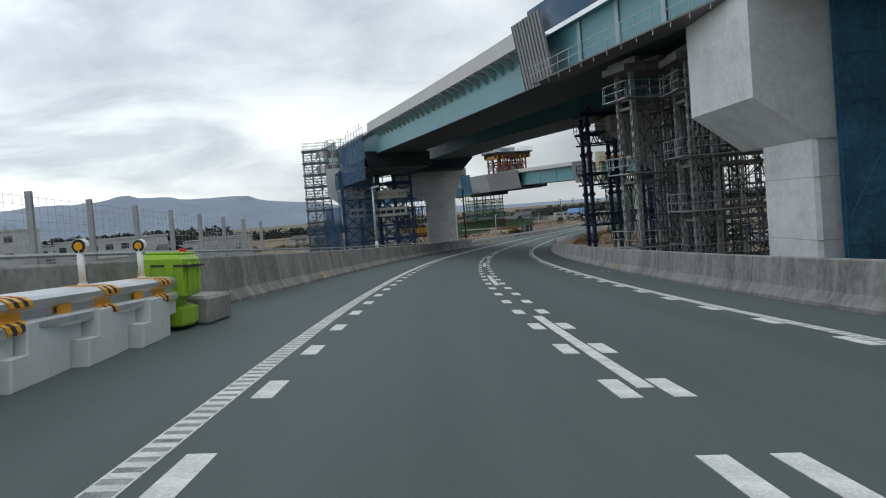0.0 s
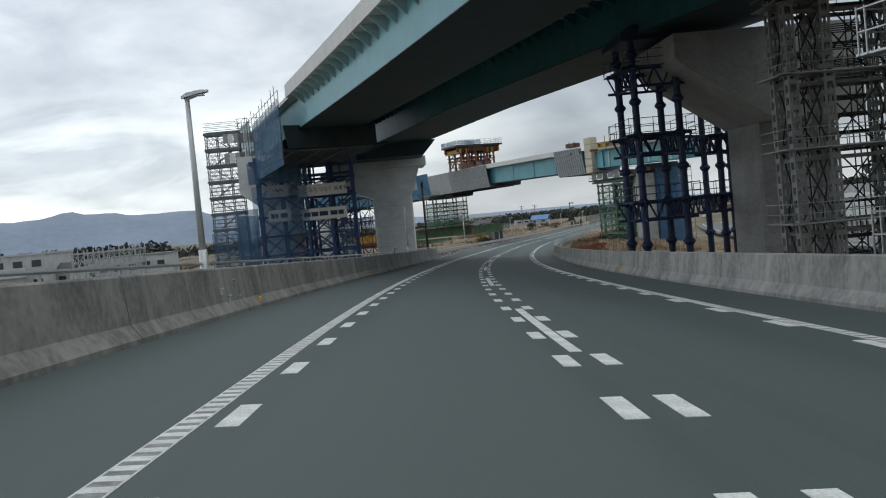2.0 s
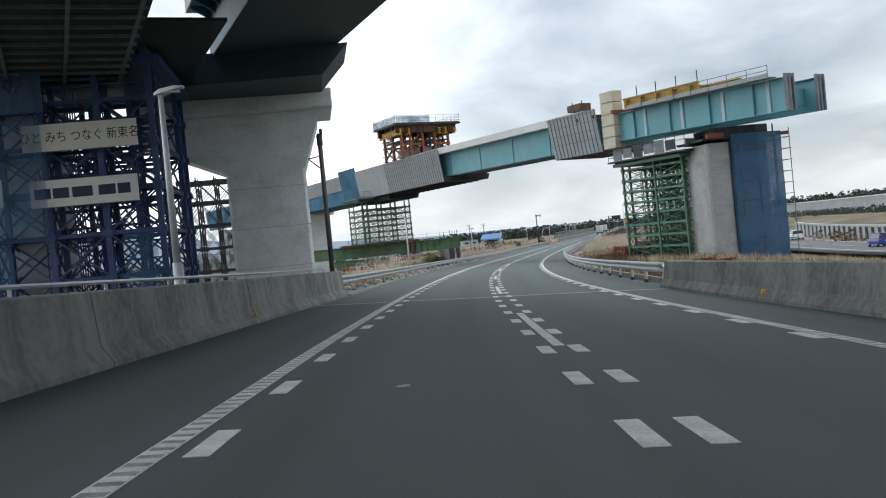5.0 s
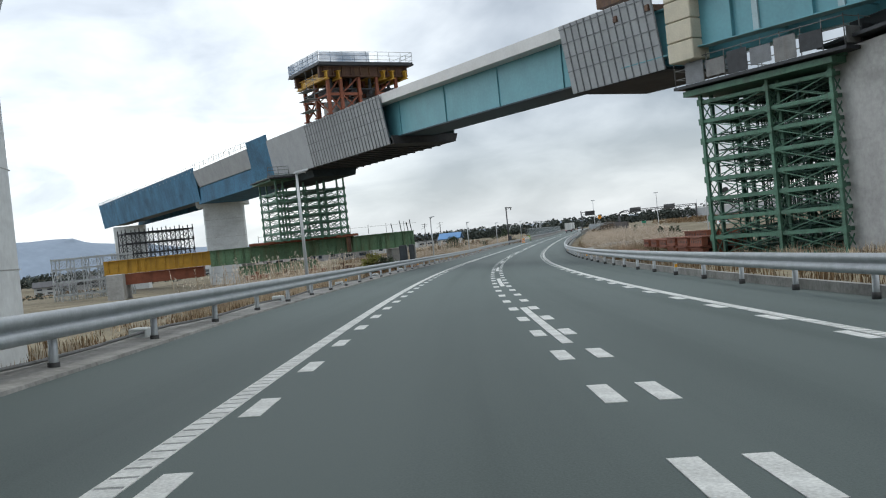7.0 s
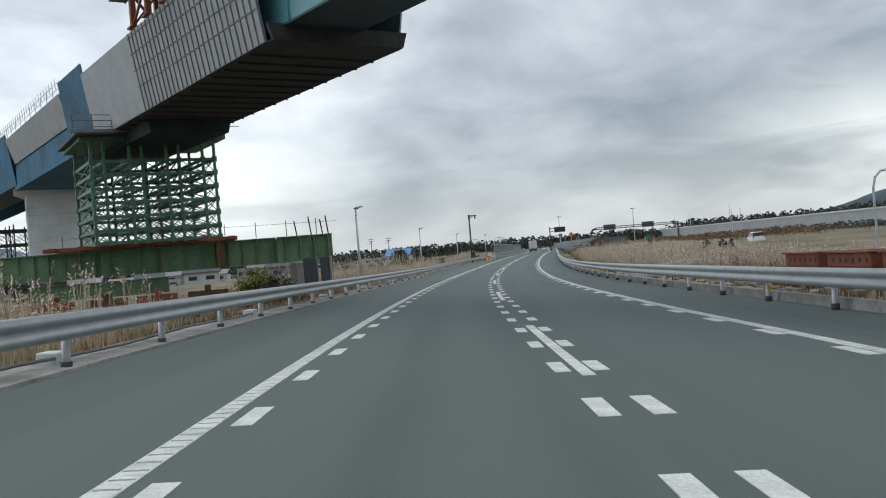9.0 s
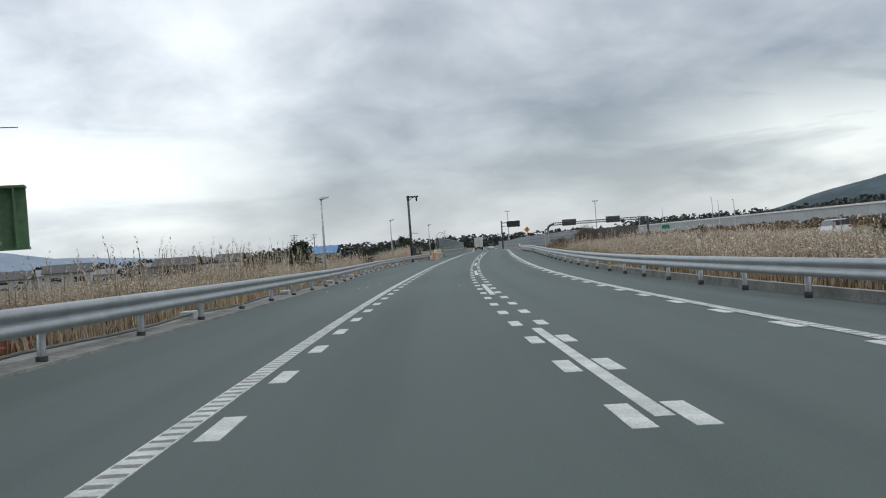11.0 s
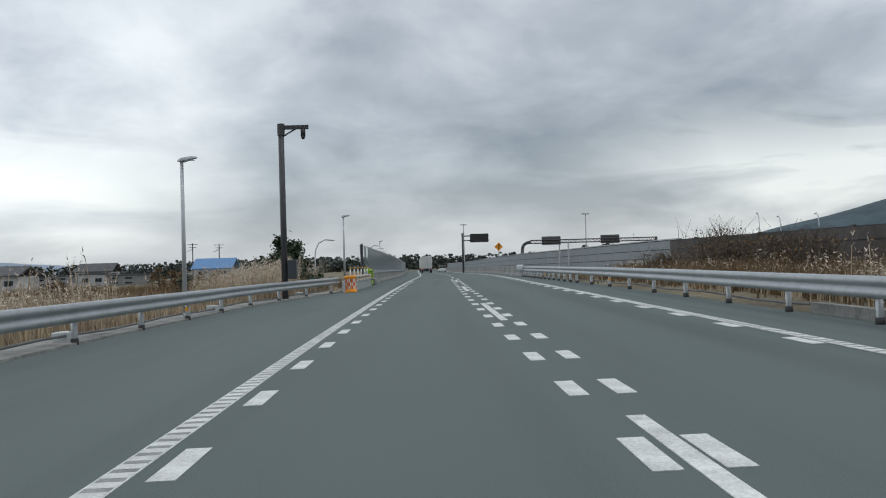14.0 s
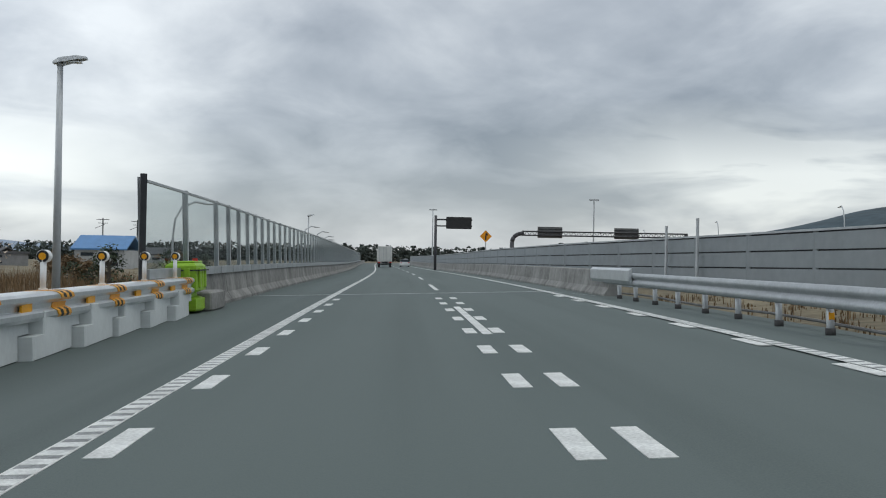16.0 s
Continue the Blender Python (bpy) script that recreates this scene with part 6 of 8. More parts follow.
for y in np.arange(156.0, 172.0, 2.0):
    a, c = Vector(at2(y)), Vector(at2(y + 1.9))
    part("board", Geo().bar(a + Vector((-0.2, -0.1, 2.78)), c + Vector((-0.2, -0.1, 2.78)), 0.9, 0.1), "steel_old", edge, world=True)
    part("toe_board", Geo().bar(a + Vector((-0.65, -0.2, 2.95)), c + Vector((-0.65, -0.2, 2.95)), 0.04, 0.34), "form", edge, world=True)
    rl = Geo().tube(a + Vector((-0.65, -0.2, 2.7)), a + Vector((-0.65, -0.2, 3.8)), 0.03, 5)
    for hh in (3.35, 3.75):
        rl.tube(a + Vector((-0.65, -0.2, hh)), c + Vector((-0.65, -0.2, hh)), 0.028, 5)
    part("rail", rl, "steel_old", edge, world=True)
bp_ = thing("beige_column", (34.6, 175.3, 5.0), "beige panelled column clamped to the ramp girder", "column")
for k in range(5):
    part("panel", Geo().box((34.6, 175.3, 5.7 + 1.14 * k), (1.3, 1.9, 1.1), rz=20.8, bevel=0.05), "beige", bp_, world=True)

# ---- temporary barrier blocks with a rail, and the crash cushions ----
def block_barrier(s0, count, n, length, label):
    """Interlocking blocks: each upper half laps back over the lower half of the one before."""
    L = length
    side = [(0.0, 0.0), (L - 0.03, 0.0), (L - 0.03, 0.31), (L + 0.42, 0.31), (L + 0.42, 0.60), (0.45, 0.60), (0.45, 0.30), (0.0, 0.30)]
    cy, cz = L / 2 + 0.12, 0.30
    g_ = Geo().loft([[Vector((x, cy + (y - cy) * k, cz + (z - cz) * k)) for y, z in side] for x, k in ((-0.33, 0.97), (-0.31, 1.0), (0.31, 1.0), (0.33, 0.97))])
    me = g_.mesh("block", "pale_concrete")
    for k in range(count):
        s = s0 + k * length
        ob = thing("barrier_block", road_pose(s, n + 0.03 * math.sin(k * 2.1), 0, turn=5.0), label, "barrier block", "temporary barrier blocks")
        part("block", me, None, ob)


CAP_BEAM = [(-0.20, 0.85), (0.13, 0.85), (0.20, 0.835), (0.235, 0.80), (0.235, 0.745), (0.20, 0.715), (0.15, 0.70), (0.15, 0.63), (0.20, 0.615), (0.235, 0.585), (0.235, 0.525), (0.20, 0.49), (0.13, 0.48)]


def rail_on_blocks(s0, s1, n, stations, label):
    """A ribbed rail with a flat cap; stations: where the striped bands sit."""
    ob = thing("barrier_rail", road_at(s0, n), label, "guardrail", "temporary rails")
    prof = CAP_BEAM + [(u - 0.015, w - 0.012) for u, w in reversed(CAP_BEAM)]
    part("rail_beam", Geo().loft(road_rings(s0, s1, n, prof[::-1], 1.0)), "bright_steel", ob, world=True)
    for s in stations:
        if s > s1 or s < s0:
            continue
        # slanted amber and black stripes that follow the rail's ribs
        for j in range(-2, 3):
            for lo, hi, shift in ((0, 4, 0.0), (4, 8, 1.0), (8, 12, 0.0)):
                pts = CAP_BEAM[lo:hi + 1]
                rings = []
                for i, (u, w) in enumerate(pts):
                    k = i / (len(pts) - 1)
                    w_ = 0.098
                    lean = 0.20 * (k if lo == 0 else (1 - k if lo == 4 else k))
                    c = s + 0.10 * j + lean - 0.12
                    rings.append([road_at(e, n + u + d, w + d * 0.6) for e, d in ((c, 0.002), (c + w_, 0.002), (c + w_, 0.009), (c, 0.009))])
                part("band", Geo().loft(rings), "orange" if j % 2 == 0 or (lo == 4 and abs(j) < 2) else "black", ob, "amber and black slanted band", world=True)
        e = s + 1.22
        if e < s1:
            tr = [(e - 0.16, 0.60), (e + 0.16, 0.57), (e + 0.16, 0.745), (e - 0.16, 0.70)]
            part("reflector", Geo().loft([[road_at(a_, n + u, h_) for a_, h_ in tr] for u in (0.17, 0.20)]), "orange", ob, "amber reflector in the rail's groove", world=True)
    for s in np.arange(s0 + 0.5, s1, 2.45):
        part("bracket", Geo().bar(road_at(s, n - 0.05, 0.55), road_at(s, n - 0.05, 0.83), 0.18, 0.1), "steel", ob, world=True)
    return ob


def delineator(s, n, height):
    ob = thing("delineator_post", road_pose(s, n, 0.85, bank=False), "white post with a round amber reflector on the rail", "delineator", "delineator posts")
    part("post", Geo().tube((0, 0, -0.03), (0, 0, height), 0.042, 12), "white", ob, smooth=True)
    part("collar", Geo().tube((0, 0, -0.02), (0, 0, 0.03), 0.06, 12), "white", ob)
    head = part("head", Geo().tube((0, -0.03, height + 0.05), (0, 0.09, height + 0.05), 0.09, 18), "white", ob, "white round housing", smooth=False)
    part("rim", Geo().tube((0, -0.04, height + 0.05), (0, -0.03, height + 0.05), 0.082, 18), "black_steel", head, "dark rim")
    part("lens", Geo().tube((0, -0.05, height + 0.05), (0, -0.041, height + 0.05), 0.05, 16), "orange", head, "round amber reflector")


def cushion(s, n, label):
    ob = thing("crash_cushion", road_pose(s, n, 0), label, "crash cushion", "crash cushions")
    g_ = Geo().loft([[Vector((x, y, z)) for x, y in ((-0.34 - k, -0.05 - k), (0.26 + k, -0.05 - k), (0.31 + k, 0.4), (0.26 + k, 0.85 + k), (-0.34 - k, 0.85 + k))] for z, k in ((0.06, 0.0), (0.10, 0.03), (0.34, 0.03), (0.40, -0.12), (0.48, -0.12), (0.54, 0.05), (1.10, 0.05), (1.17, -0.02))])
    part("shell", g_, "lime", ob, "lime-green moulded plastic shell")
    part("lid", Geo().box((-0.02, 0.4, 1.19), (0.56, 0.8, 0.05), bevel=0.02), "lime", ob)
    for y in (0.12, 0.4, 0.68):
        part("rib", Geo().box((0.345, y, 0.82), (0.05, 0.12, 0.46), bevel=0.02), "lime", ob)
    for x in (-0.25, 0.1):
        part("rib", Geo().box((x, -0.11, 0.82), (0.14, 0.05, 0.46), bevel=0.02), "lime", ob)
    part("strap", Geo().box((0.0, 0.4, 1.0), (0.78, 1.02, 0.03)), "black", ob, "dark strap")
    part("base_block", Geo().box((0.1, 1.75, 0.24), (0.7, 1.7, 0.48), bevel=0.05), "concrete", ob, "grey concrete end block")
    part("lamp", Geo().tube((0.2, 0.3, 1.2), (0.2, 0.3, 1.27), 0.06, 10), "red", ob, "small red lamp")


block_barrier(-8.6, 8, -5.85, 1.80, "pale grey interlocking concrete barrier block on the shoulder")
near_posts = (-6.6, -4.15, -1.7, 0.75, 3.2, 5.4)
rail_on_blocks(-9.2, 6.1, -5.82, near_posts, "galvanised rail with amber and black bands on concrete blocks")
for s in near_posts[1:]:
    delineator(s, -5.88, 0.42)
cushion(6.35, -5.9, "lime-green crash cushion in front of the concrete barrier")
block_barrier(332.0, 8, -6.25, 1.80, "pale grey interlocking concrete barrier block on the shoulder")
far_posts = (333.7, 336.2, 338.6, 341.1, 343.6, 346.0)
rail_on_blocks(331.4, 346.6, -6.22, far_posts, "galvanised rail with amber and black bands on concrete blocks")
for s in far_posts:
    delineator(s, -6.28, 0.42)
cushion(347.0, -6.3, "lime-green crash cushion in front of the concrete barrier")

drum = thing("cushion_drum", road_pose(330.4, -5.95, 0), "orange plastic drum with a red and white checked band", "crash drum")
part("body", Geo().loft([[Vector((r * math.cos(a), r * math.sin(a), z)) for a in np.linspace(0, 2 * math.pi, 25)[:-1]] for z, r in ((0, 0.31), (0.08, 0.32), (0.1, 0.295), (0.76, 0.295), (0.78, 0.32), (0.86, 0.32), (0.9, 0.28))]), "orange_dull", drum, smooth=True)
for row in range(3):
    for k in range(12):
        a0, a1 = 2 * math.pi * k / 12, 2 * math.pi * (k + 1) / 12
        zz = 0.17 + row * 0.185
        tile = Geo().loft([[Vector((r * math.cos(a), r * math.sin(a), z)) for a, r in ((a0, 0.296), (a1, 0.296), (a1, 0.302), (a0, 0.302))] for z in (zz, zz + 0.183)])
        part("check", tile, "red" if (row + k) % 2 else "white", drum)
part("base", Geo().box((0, 0, 0.02), (0.66, 0.66, 0.04), bevel=0.01), "orange_dull", drum)


# ---- poles ----
def lamp_post(s, n, base=0.0, height=4.8, label="grey street lamp with a short flat head beside the guardrail"):
    p = road_at(s, n, base)
    ob = thing("street_lamp", Matrix.Translation(p) @ Matrix.Rotation(radians(heading(s)), 4, "Z"), label, "street lamp", "street lamps")
    h = height - base
    part("pole", Geo().tube((0, 0, -0.8), (0, 0, 0.5), 0.095, 14).tube((0, 0, 0.5), (0, 0, h), 0.075, 14, 0.05), "pole", ob, smooth=True)
    part("arm", Geo().tube((-0.05, 0, h - 0.06), (0.25, 0, h + 0.03), 0.035, 8), "pole", ob)
    hd = Geo().loft([[Vector((x, y, h + z)) for y, z in ((-w, zl), (w, zl), (w * 0.8, zl + t), (-w * 0.8, zl + t))] for x, w, zl, t in ((-0.12, 0.05, -0.03, 0.05), (0.0, 0.10, -0.01, 0.09), (0.30, 0.12, 0.04, 0.08), (0.46, 0.08, 0.07, 0.04))])
    head = part("head", hd, "pole", ob, "flat lamp housing")
    part("lens", Geo().box((0.22, 0, h + 0.01), (0.30, 0.16, 0.02)), "white", head)
    part("hatch", Geo().box((0.07, 0, 0.3), (0.06, 0.1, 0.3)), "pole", ob)


for s, n, b in ((49.0, -6.6, 1.0), (105.0, -6.72, 1.0), (163.6, -7.5, -0.5), (223.7, -7.8, -0.5), (265.6, -8.5, -0.5), (308.7, -8.95, -0.3), (342.4, -7.5, 0.0), (400.0, -8.6, 0.5)):
    lamp_post(s, n, b)


def cctv_pole(s, n, height, label, arm=True):
    p = road_at(s, n, -0.5)
    ob = thing("camera_pole", Matrix.Translation(p) @ Matrix.Rotation(radians(heading(s)), 4, "Z"), label, "camera pole", "camera poles")
    h = height + 0.5
    part("pole", Geo().tube((0, 0, -0.5), (0, 0, h), 0.15, 12, 0.13), "dark_pole", ob, smooth=True)
    part("collar", Geo().tube((0, 0, h - 0.5), (0, 0, h + 0.02), 0.17, 12), "dark_pole", ob)
    if arm:
        part("arm", Geo().bar((0.1, 0, h - 0.15), (1.25, 0, h - 0.15), 0.13, 0.18).bar((0.1, 0, h - 0.55), (0.7, 0, h - 0.2), 0.06), "dark_pole", ob)
        part("dome", Geo().tube((1.0, 0, h - 0.55), (1.0, 0, h - 0.25), 0.11, 12).tube((1.0, 0, h - 0.7), (1.0, 0, h - 0.55), 0.06, 12, 0.11), "black", ob, "dark camera dome", smooth=True)
        part("cabinet", Geo().box((0.38, -0.1, 1.9), (0.40, 0.35, 0.85), bevel=0.02), "cabinet", ob, "dark steel cabinet on the pole")
    else:
        part("bracket", Geo().bar((-0.75, 0, h - 1.2), (0, 0, h - 1.9), 0.07).bar((-0.75, 0, h - 1.2), (0, 0, h - 1.1), 0.06), "dark_pole", ob)
        part("cap", Geo().tube((0, 0, h), (0, 0, h + 0.18), 0.2, 12, 0.12).tube((0.12, -0.1, h + 0.1), (0.12, -0.1, h + 0.42), 0.09, 10), "dark_pole", ob)


cctv_pole(139.2, -9.2, 8.7, "tall dark pole with a small bracket beside the guardrail", arm=False)
cctv_pole(322.6, -8.2, 8.0, "tall dark camera pole beside the guardrail")


def curved_lamp(x, y, h, turn):
    z = float(ground_height(x, y)[0])
    ob = thing("curved_street_lamp", pose(x, y, z, rz=turn), "slim street lamp with a curved arm beside the far carriageway", "street lamp", "curved street lamps")
    pts = [(0, 0, -0.3), (0, 0, h * 0.62), (0.12, 0, h * 0.8), (0.5, 0, h * 0.93), (1.3, 0, h), (1.9, 0, h * 0.99)]
    part("pole", Geo().pipe(pts, 0.07, 8), "pole", ob)
    part("head", Geo().box((2.1, 0, h * 0.985), (0.7, 0.26, 0.13), bevel=0.05), "pole", ob)


for x, y, h in ((160, 400, 9.0), (152, 386, 7.5), (161, 424, 8.0), (176, 462, 8.0), (146, 372, 7.0)):
    curved_lamp(x, y, h, 60)
for x, y, h in ((75.5, 371.0, 5.2), (98.0, 425.0, 6.0), (106.0, 447.0, 6.0), (114.0, 470.0, 6.0), (121.0, 492.0, 6.0), (128.0, 514.0, 6.0)):
    curved_lamp(x, y, h, 15)
disc = thing("disc_sign_pole", (51.6, 208.5, float(ground_height(51.6, 208.5)[0])), "grey bent pole with a dark round disc", "sign pole")
z_ = -1.75 - float(ground_height(51.6, 208.5)[0])
part("pole", Geo().pipe([(0, 0, -0.3), (0, 0, z_ - 0.9), (0.15, 0, z_ - 0.35), (0.5, 0, z_ - 0.05), (1.9, 0, z_ + 0.1)], 0.06, 8), "pole", disc)
part("disc", Geo().tube((2.1, -0.1, z_ + 0.12), (2.1, 0.1, z_ + 0.12), 0.30, 20), "black", disc, "dark round disc")
gs = thing("green_sign", (82.0, 294.7, float(ground_height(82.0, 294.7)[0])), "green road sign on two posts beyond the verge", "road sign")
z_ = -4.7 - float(ground_height(82.0, 294.7)[0])
part("panel", Geo().box((0, 0, z_), (0.85, 0.06, 0.42), rz=-20), "sign_green", gs)
for x in (-0.4, 0.4):
    part("post", Geo().tube((x, 0.1, -0.3), (x, 0.1, z_ + 0.3), 0.04, 8), "pole", gs)

# ---- clear noise barrier on the left ----
panel_n = table((343.5, -6.45), (350, -6.48), (365, -6.8), (420, -7.15), (618, -7.45))
nb = thing("noise_barrier", road_at(344, -6.6), "clear acrylic noise barrier panels between grey steel posts", "noise barrier", kind="structure")
inv = nb.matrix_basis.inverted()
post_me = Geo().box((0, 0, 1.45), (0.10, 0.02, 2.9)).box((-0.05, 0, 1.45), (0.015, 0.11, 2.9)).box((0.05, 0, 1.45), (0.015, 0.11, 2.9)).mesh("post", "steel")
marks = [344.2, 348.0, 351.9] + list(np.arange(354.0, 560, 2.0))
for k in range(len(marks) - 1):
    s, step = marks[k], marks[k + 1] - marks[k]
    p = part("post", post_me, None, nb, "grey steel post")
    p.matrix_parent_inverse, p.matrix_basis = inv, road_pose(s, panel_n(s), 0)
    a, b = s + 0.05, s + step - 0.05
    pan = Geo().loft(road_rings(a, b, panel_n, [(-0.012, 0.98), (0.012, 0.98), (0.012, 2.82), (-0.012, 2.82)], 2.0))
    ob = part("panel", pan, "acrylic", nb, "clear acrylic panel", world=True)
    ob.visible_shadow = False
    part("sill", Geo().loft(road_rings(a, b, panel_n, [(-0.10, 0.86), (0.10, 0.86), (0.10, 1.06), (-0.10, 1.06)], 2.0)).loft(road_rings(a, b, panel_n, [(-0.03, 2.80), (0.03, 2.80), (0.03, 2.85), (-0.03, 2.85)], 2.0)), "steel", nb, world=True)
part("end_post", Geo().bar(road_at(344.05, panel_n(344.05), 0), road_at(344.05, panel_n(344.05), 2.95), 0.12, 0.14), "black_steel", nb, "dark end post", world=True)

# ---- noise wall on the right, along the other carriageway ----
wall_n = table((285, 21.5), (311, 16.2), (330, 14.0), (352, 11.7), (378, 8.0), (410, 6.6), (618, 6.6))
wall_h = table((309, 1.95), (330, 2.0), (350, 2.05), (618, 2.2))
nw = thing("noise_wall", road_at(320, 15), "long grey noise wall of ribbed panels, dark brown at one end", "noise wall", kind="structure")
s = 309.6
while s < 600:
    a, b = s + 0.04, s + 3.96
    for j in range(5):
        lo_k, hi_k = j / 5, (j + 1) / 5 - 0.018
        rings = []
        for st in (a, b):
            n, h = wall_n(st), wall_h(st)
            base = -0.8
            z0, z1 = base + (h - base) * lo_k, base + (h - base) * hi_k
            rings.append([road_at(st, n - 0.06, z0), road_at(st, n + 0.06, z0), road_at(st, n + 0.06, z1), road_at(st, n - 0.06, z1)])
        part("wall_panel", Geo().loft(rings), "wall_panel" if s > 335 else "wall_dark", nw, world=True)
    pp = Geo()
    pp.bar(road_at(s, wall_n(s) + 0.03, -1.2), road_at(s, wall_n(s) + 0.03, wall_h(s) + 0.05), 0.16, 0.2)
    part("wall_post", pp, "wall_panel" if s > 335 else "wall_dark", nw, world=True)
    s += 4.0
part("backing", Geo().loft([[road_at(st, wall_n(st) + u, w) for u, w in ((0.02, -0.8), (0.05, -0.8), (0.05, wall_h(st)), (0.02, wall_h(st)))] for st in np.arange(309.6, 600, 4.0)]), "black_steel", nw, "dark joints between the panels", world=True)
cap = Geo()
cap.loft([[road_at(st, wall_n(st) + u, wall_h(st) + w) for u, w in ((-0.1, 0.0), (0.1, 0.0), (0.1, 0.07), (-0.1, 0.07))] for st in np.arange(336, 600, 4.0)])
part("cap_strip", cap, "steel", nw, "pale cap strip", world=True)
for s, h in ((360.9, 2.8), (363.7, 2.6)):
    sp = thing("slim_post", road_at(s, wall_n(s) - 0.3, -0.8), "slim grey steel post beside the noise wall", "post", "slim posts")
    part("post", Geo().tube((0, 0, 0), (0, 0, h + 0.8), 0.06, 8), "pole", sp)
# a second, longer wall far beyond the other carriageway
fw = thing("far_noise_wall", (200, 420, -5), "long pale grey noise wall far beyond the verge", "noise wall", kind="structure")
fw_x = lambda y: 188 + 0.25 * (y - 300)
for y in np.arange(250, 760, 8.0):
    top = -2.1 - 0.0035 * (y - 300)
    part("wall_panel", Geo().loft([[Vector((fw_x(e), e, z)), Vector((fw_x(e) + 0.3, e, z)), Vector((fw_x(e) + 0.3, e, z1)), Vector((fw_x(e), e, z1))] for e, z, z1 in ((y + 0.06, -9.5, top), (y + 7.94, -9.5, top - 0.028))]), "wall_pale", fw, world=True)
part("cap_strip", Geo().loft([[Vector((fw_x(y) + u, y, -2.1 - 0.0035 * (y - 300) + w)) for u, w in ((-0.4, 0.02), (0.5, 0.02), (0.5, 0.5), (-0.4, 0.5))] for y in np.arange(250, 760, 30.0)]), "slab", fw, "white cap rail", world=True)

# other carriageway beyond the verge
r2 = thing("road_far", road_at(180, 40, -0.2), "grey asphalt carriageway beyond the verge", "road", kind="structure")
rings = []
r2n = table((60, 46), (120, 42), (200, 39.5), (260, 37), (330, 30), (420, 22), (520, 18))
for st in np.arange(60, 520, 5.0):
    rings.append([road_at(st, r2n(st) + u, -0.95 + w) for u, w in ((-6, 0), (6, 0), (6, 0.25), (-6, 0.25))])
part("asphalt_surface", Geo().loft(rings), material("far asphalt", (0.13, 0.135, 0.135), 0.8, var=0.1, scale=0.5), r2, world=True)
ln = Geo()
for u in (-4.4, 4.4):
    ln.loft([[road_at(st, r2n(st) + u + w, -0.694) for w in (-0.1, 0.1)] + [road_at(st, r2n(st) + u + w, -0.71) for w in (0.1, -0.1)] for st in np.arange(60, 520, 5.0)])
part("edge_line", ln, "paint", r2, world=True)
for st in np.arange(60, 500, 20.0):
    part("lane_dash", Geo().loft([[road_at(e, r2n(e) + w, -0.694) for w in (-0.08, 0.08)] + [road_at(e, r2n(e) + w, -0.71) for w in (0.08, -0.08)] for e in (st, st + 8)]), "paint", r2, world=True)
# pale parapet with dark round openings behind it
par = thing("arched_parapet", road_at(190, 50), "pale parapet with a row of dark openings and hedges", "parapet", kind="structure")
par_n = table((80, 57), (200, 49.0), (260, 45), (300, 42), (345, 37.5))
for st in np.arange(130, 262, 2.4):
    n = par_n(st)
    part("parapet_pier", Geo().bar(road_at(st, n, -1.6), road_at(st, n, 1.0), 0.5, 0.7), "house_white", par, world=True)
g = Geo()
g.loft([[road_at(st, par_n(st) + u, 0.9 + w) for u, w in ((-0.3, 0), (0.3, 0), (0.3, 0.3), (-0.3, 0.3))] for st in np.arange(128, 264, 6.0)])
part("parapet_beam", g, "house_white", par, world=True)
# black sheet stands in for the shade inside the openings
g = Geo()
g.loft([[road_at(st, par_n(st) + 0.5 + u, -1.6 + w) for u, w in ((-0.1, 0), (0.1, 0), (0.1, 2.55), (-0.1, 2.55))] for st in np.arange(128, 264, 6.0)])
part("shade_panel", g, "black", par, "black panels added as the shade in the openings", world=True)
uw = thing("upper_wall", road_at(200, 64), "grey concrete retaining wall with a pale parapet on top", "wall", kind="structure")
uw_n = table((60, 84), (200, 60), (260, 52), (330, 40))
g = Geo().loft([[road_at(st, uw_n(st) + u, -2.0 + w) for u, w in ((0, 0), (0.5, 0), (0.5, 6.1), (0, 6.1))] for st in np.arange(60, 232, 6.0)])
part("wall", g, "pale_concrete", uw, world=True)
g = Geo().loft([[road_at(st, uw_n(st) + u, 4.1 + w) for u, w in ((-0.3, 0), (0.4, 0), (0.4, 0.9), (-0.3, 0.9))] for st in np.arange(60, 232, 6.0)])
part("parapet", g, "slab", uw, world=True)
g = Geo()
for st in np.arange(60, 228, 3.0):
    g.tube(road_at(st, uw_n(st), 5.0), road_at(st, uw_n(st), 6.2), 0.04, 4)
    for hh in (5.6, 6.1):
        g.tube(road_at(st, uw_n(st), hh), road_at(st + 3, uw_n(st + 3), hh), 0.03, 4)
part("handrail", g, "steel", uw, world=True)


# ---- gantry, message sign and warning sign far ahead ----
def frame_at(s, n, h=0.0):
    return Matrix.Translation(road_at(s, n, h)) @ Matrix.Rotation(radians(heading(s)), 4, "Z")


vms = thing("message_sign", frame_at(441, 3.9), "dark electronic message sign on a grey cantilever post", "road sign")
part("post", Geo().tube((0, 0, -1), (0, 0, 6.9), 0.17, 10), "dark_pole", vms, smooth=True)
part("arm", Geo().bar((0, 0, 6.4), (4.6, 0, 6.4), 0.2, 0.2).bar((0, 0, 5.6), (4.6, 0, 5.6), 0.16, 0.16), "dark_pole", vms)
part("panel", Geo().box((2.9, -0.25, 6.0), (3.2, 0.4, 1.5), bevel=0.05), "black", vms, "dark display panel")
dia = thing("warning_sign", frame_at(438, 9.9), "yellow diamond warning sign with a dark arrow", "road sign")
part("post", Geo().tube((0, 0, -1), (0, 0, 4.6), 0.06, 8), "pole", dia)
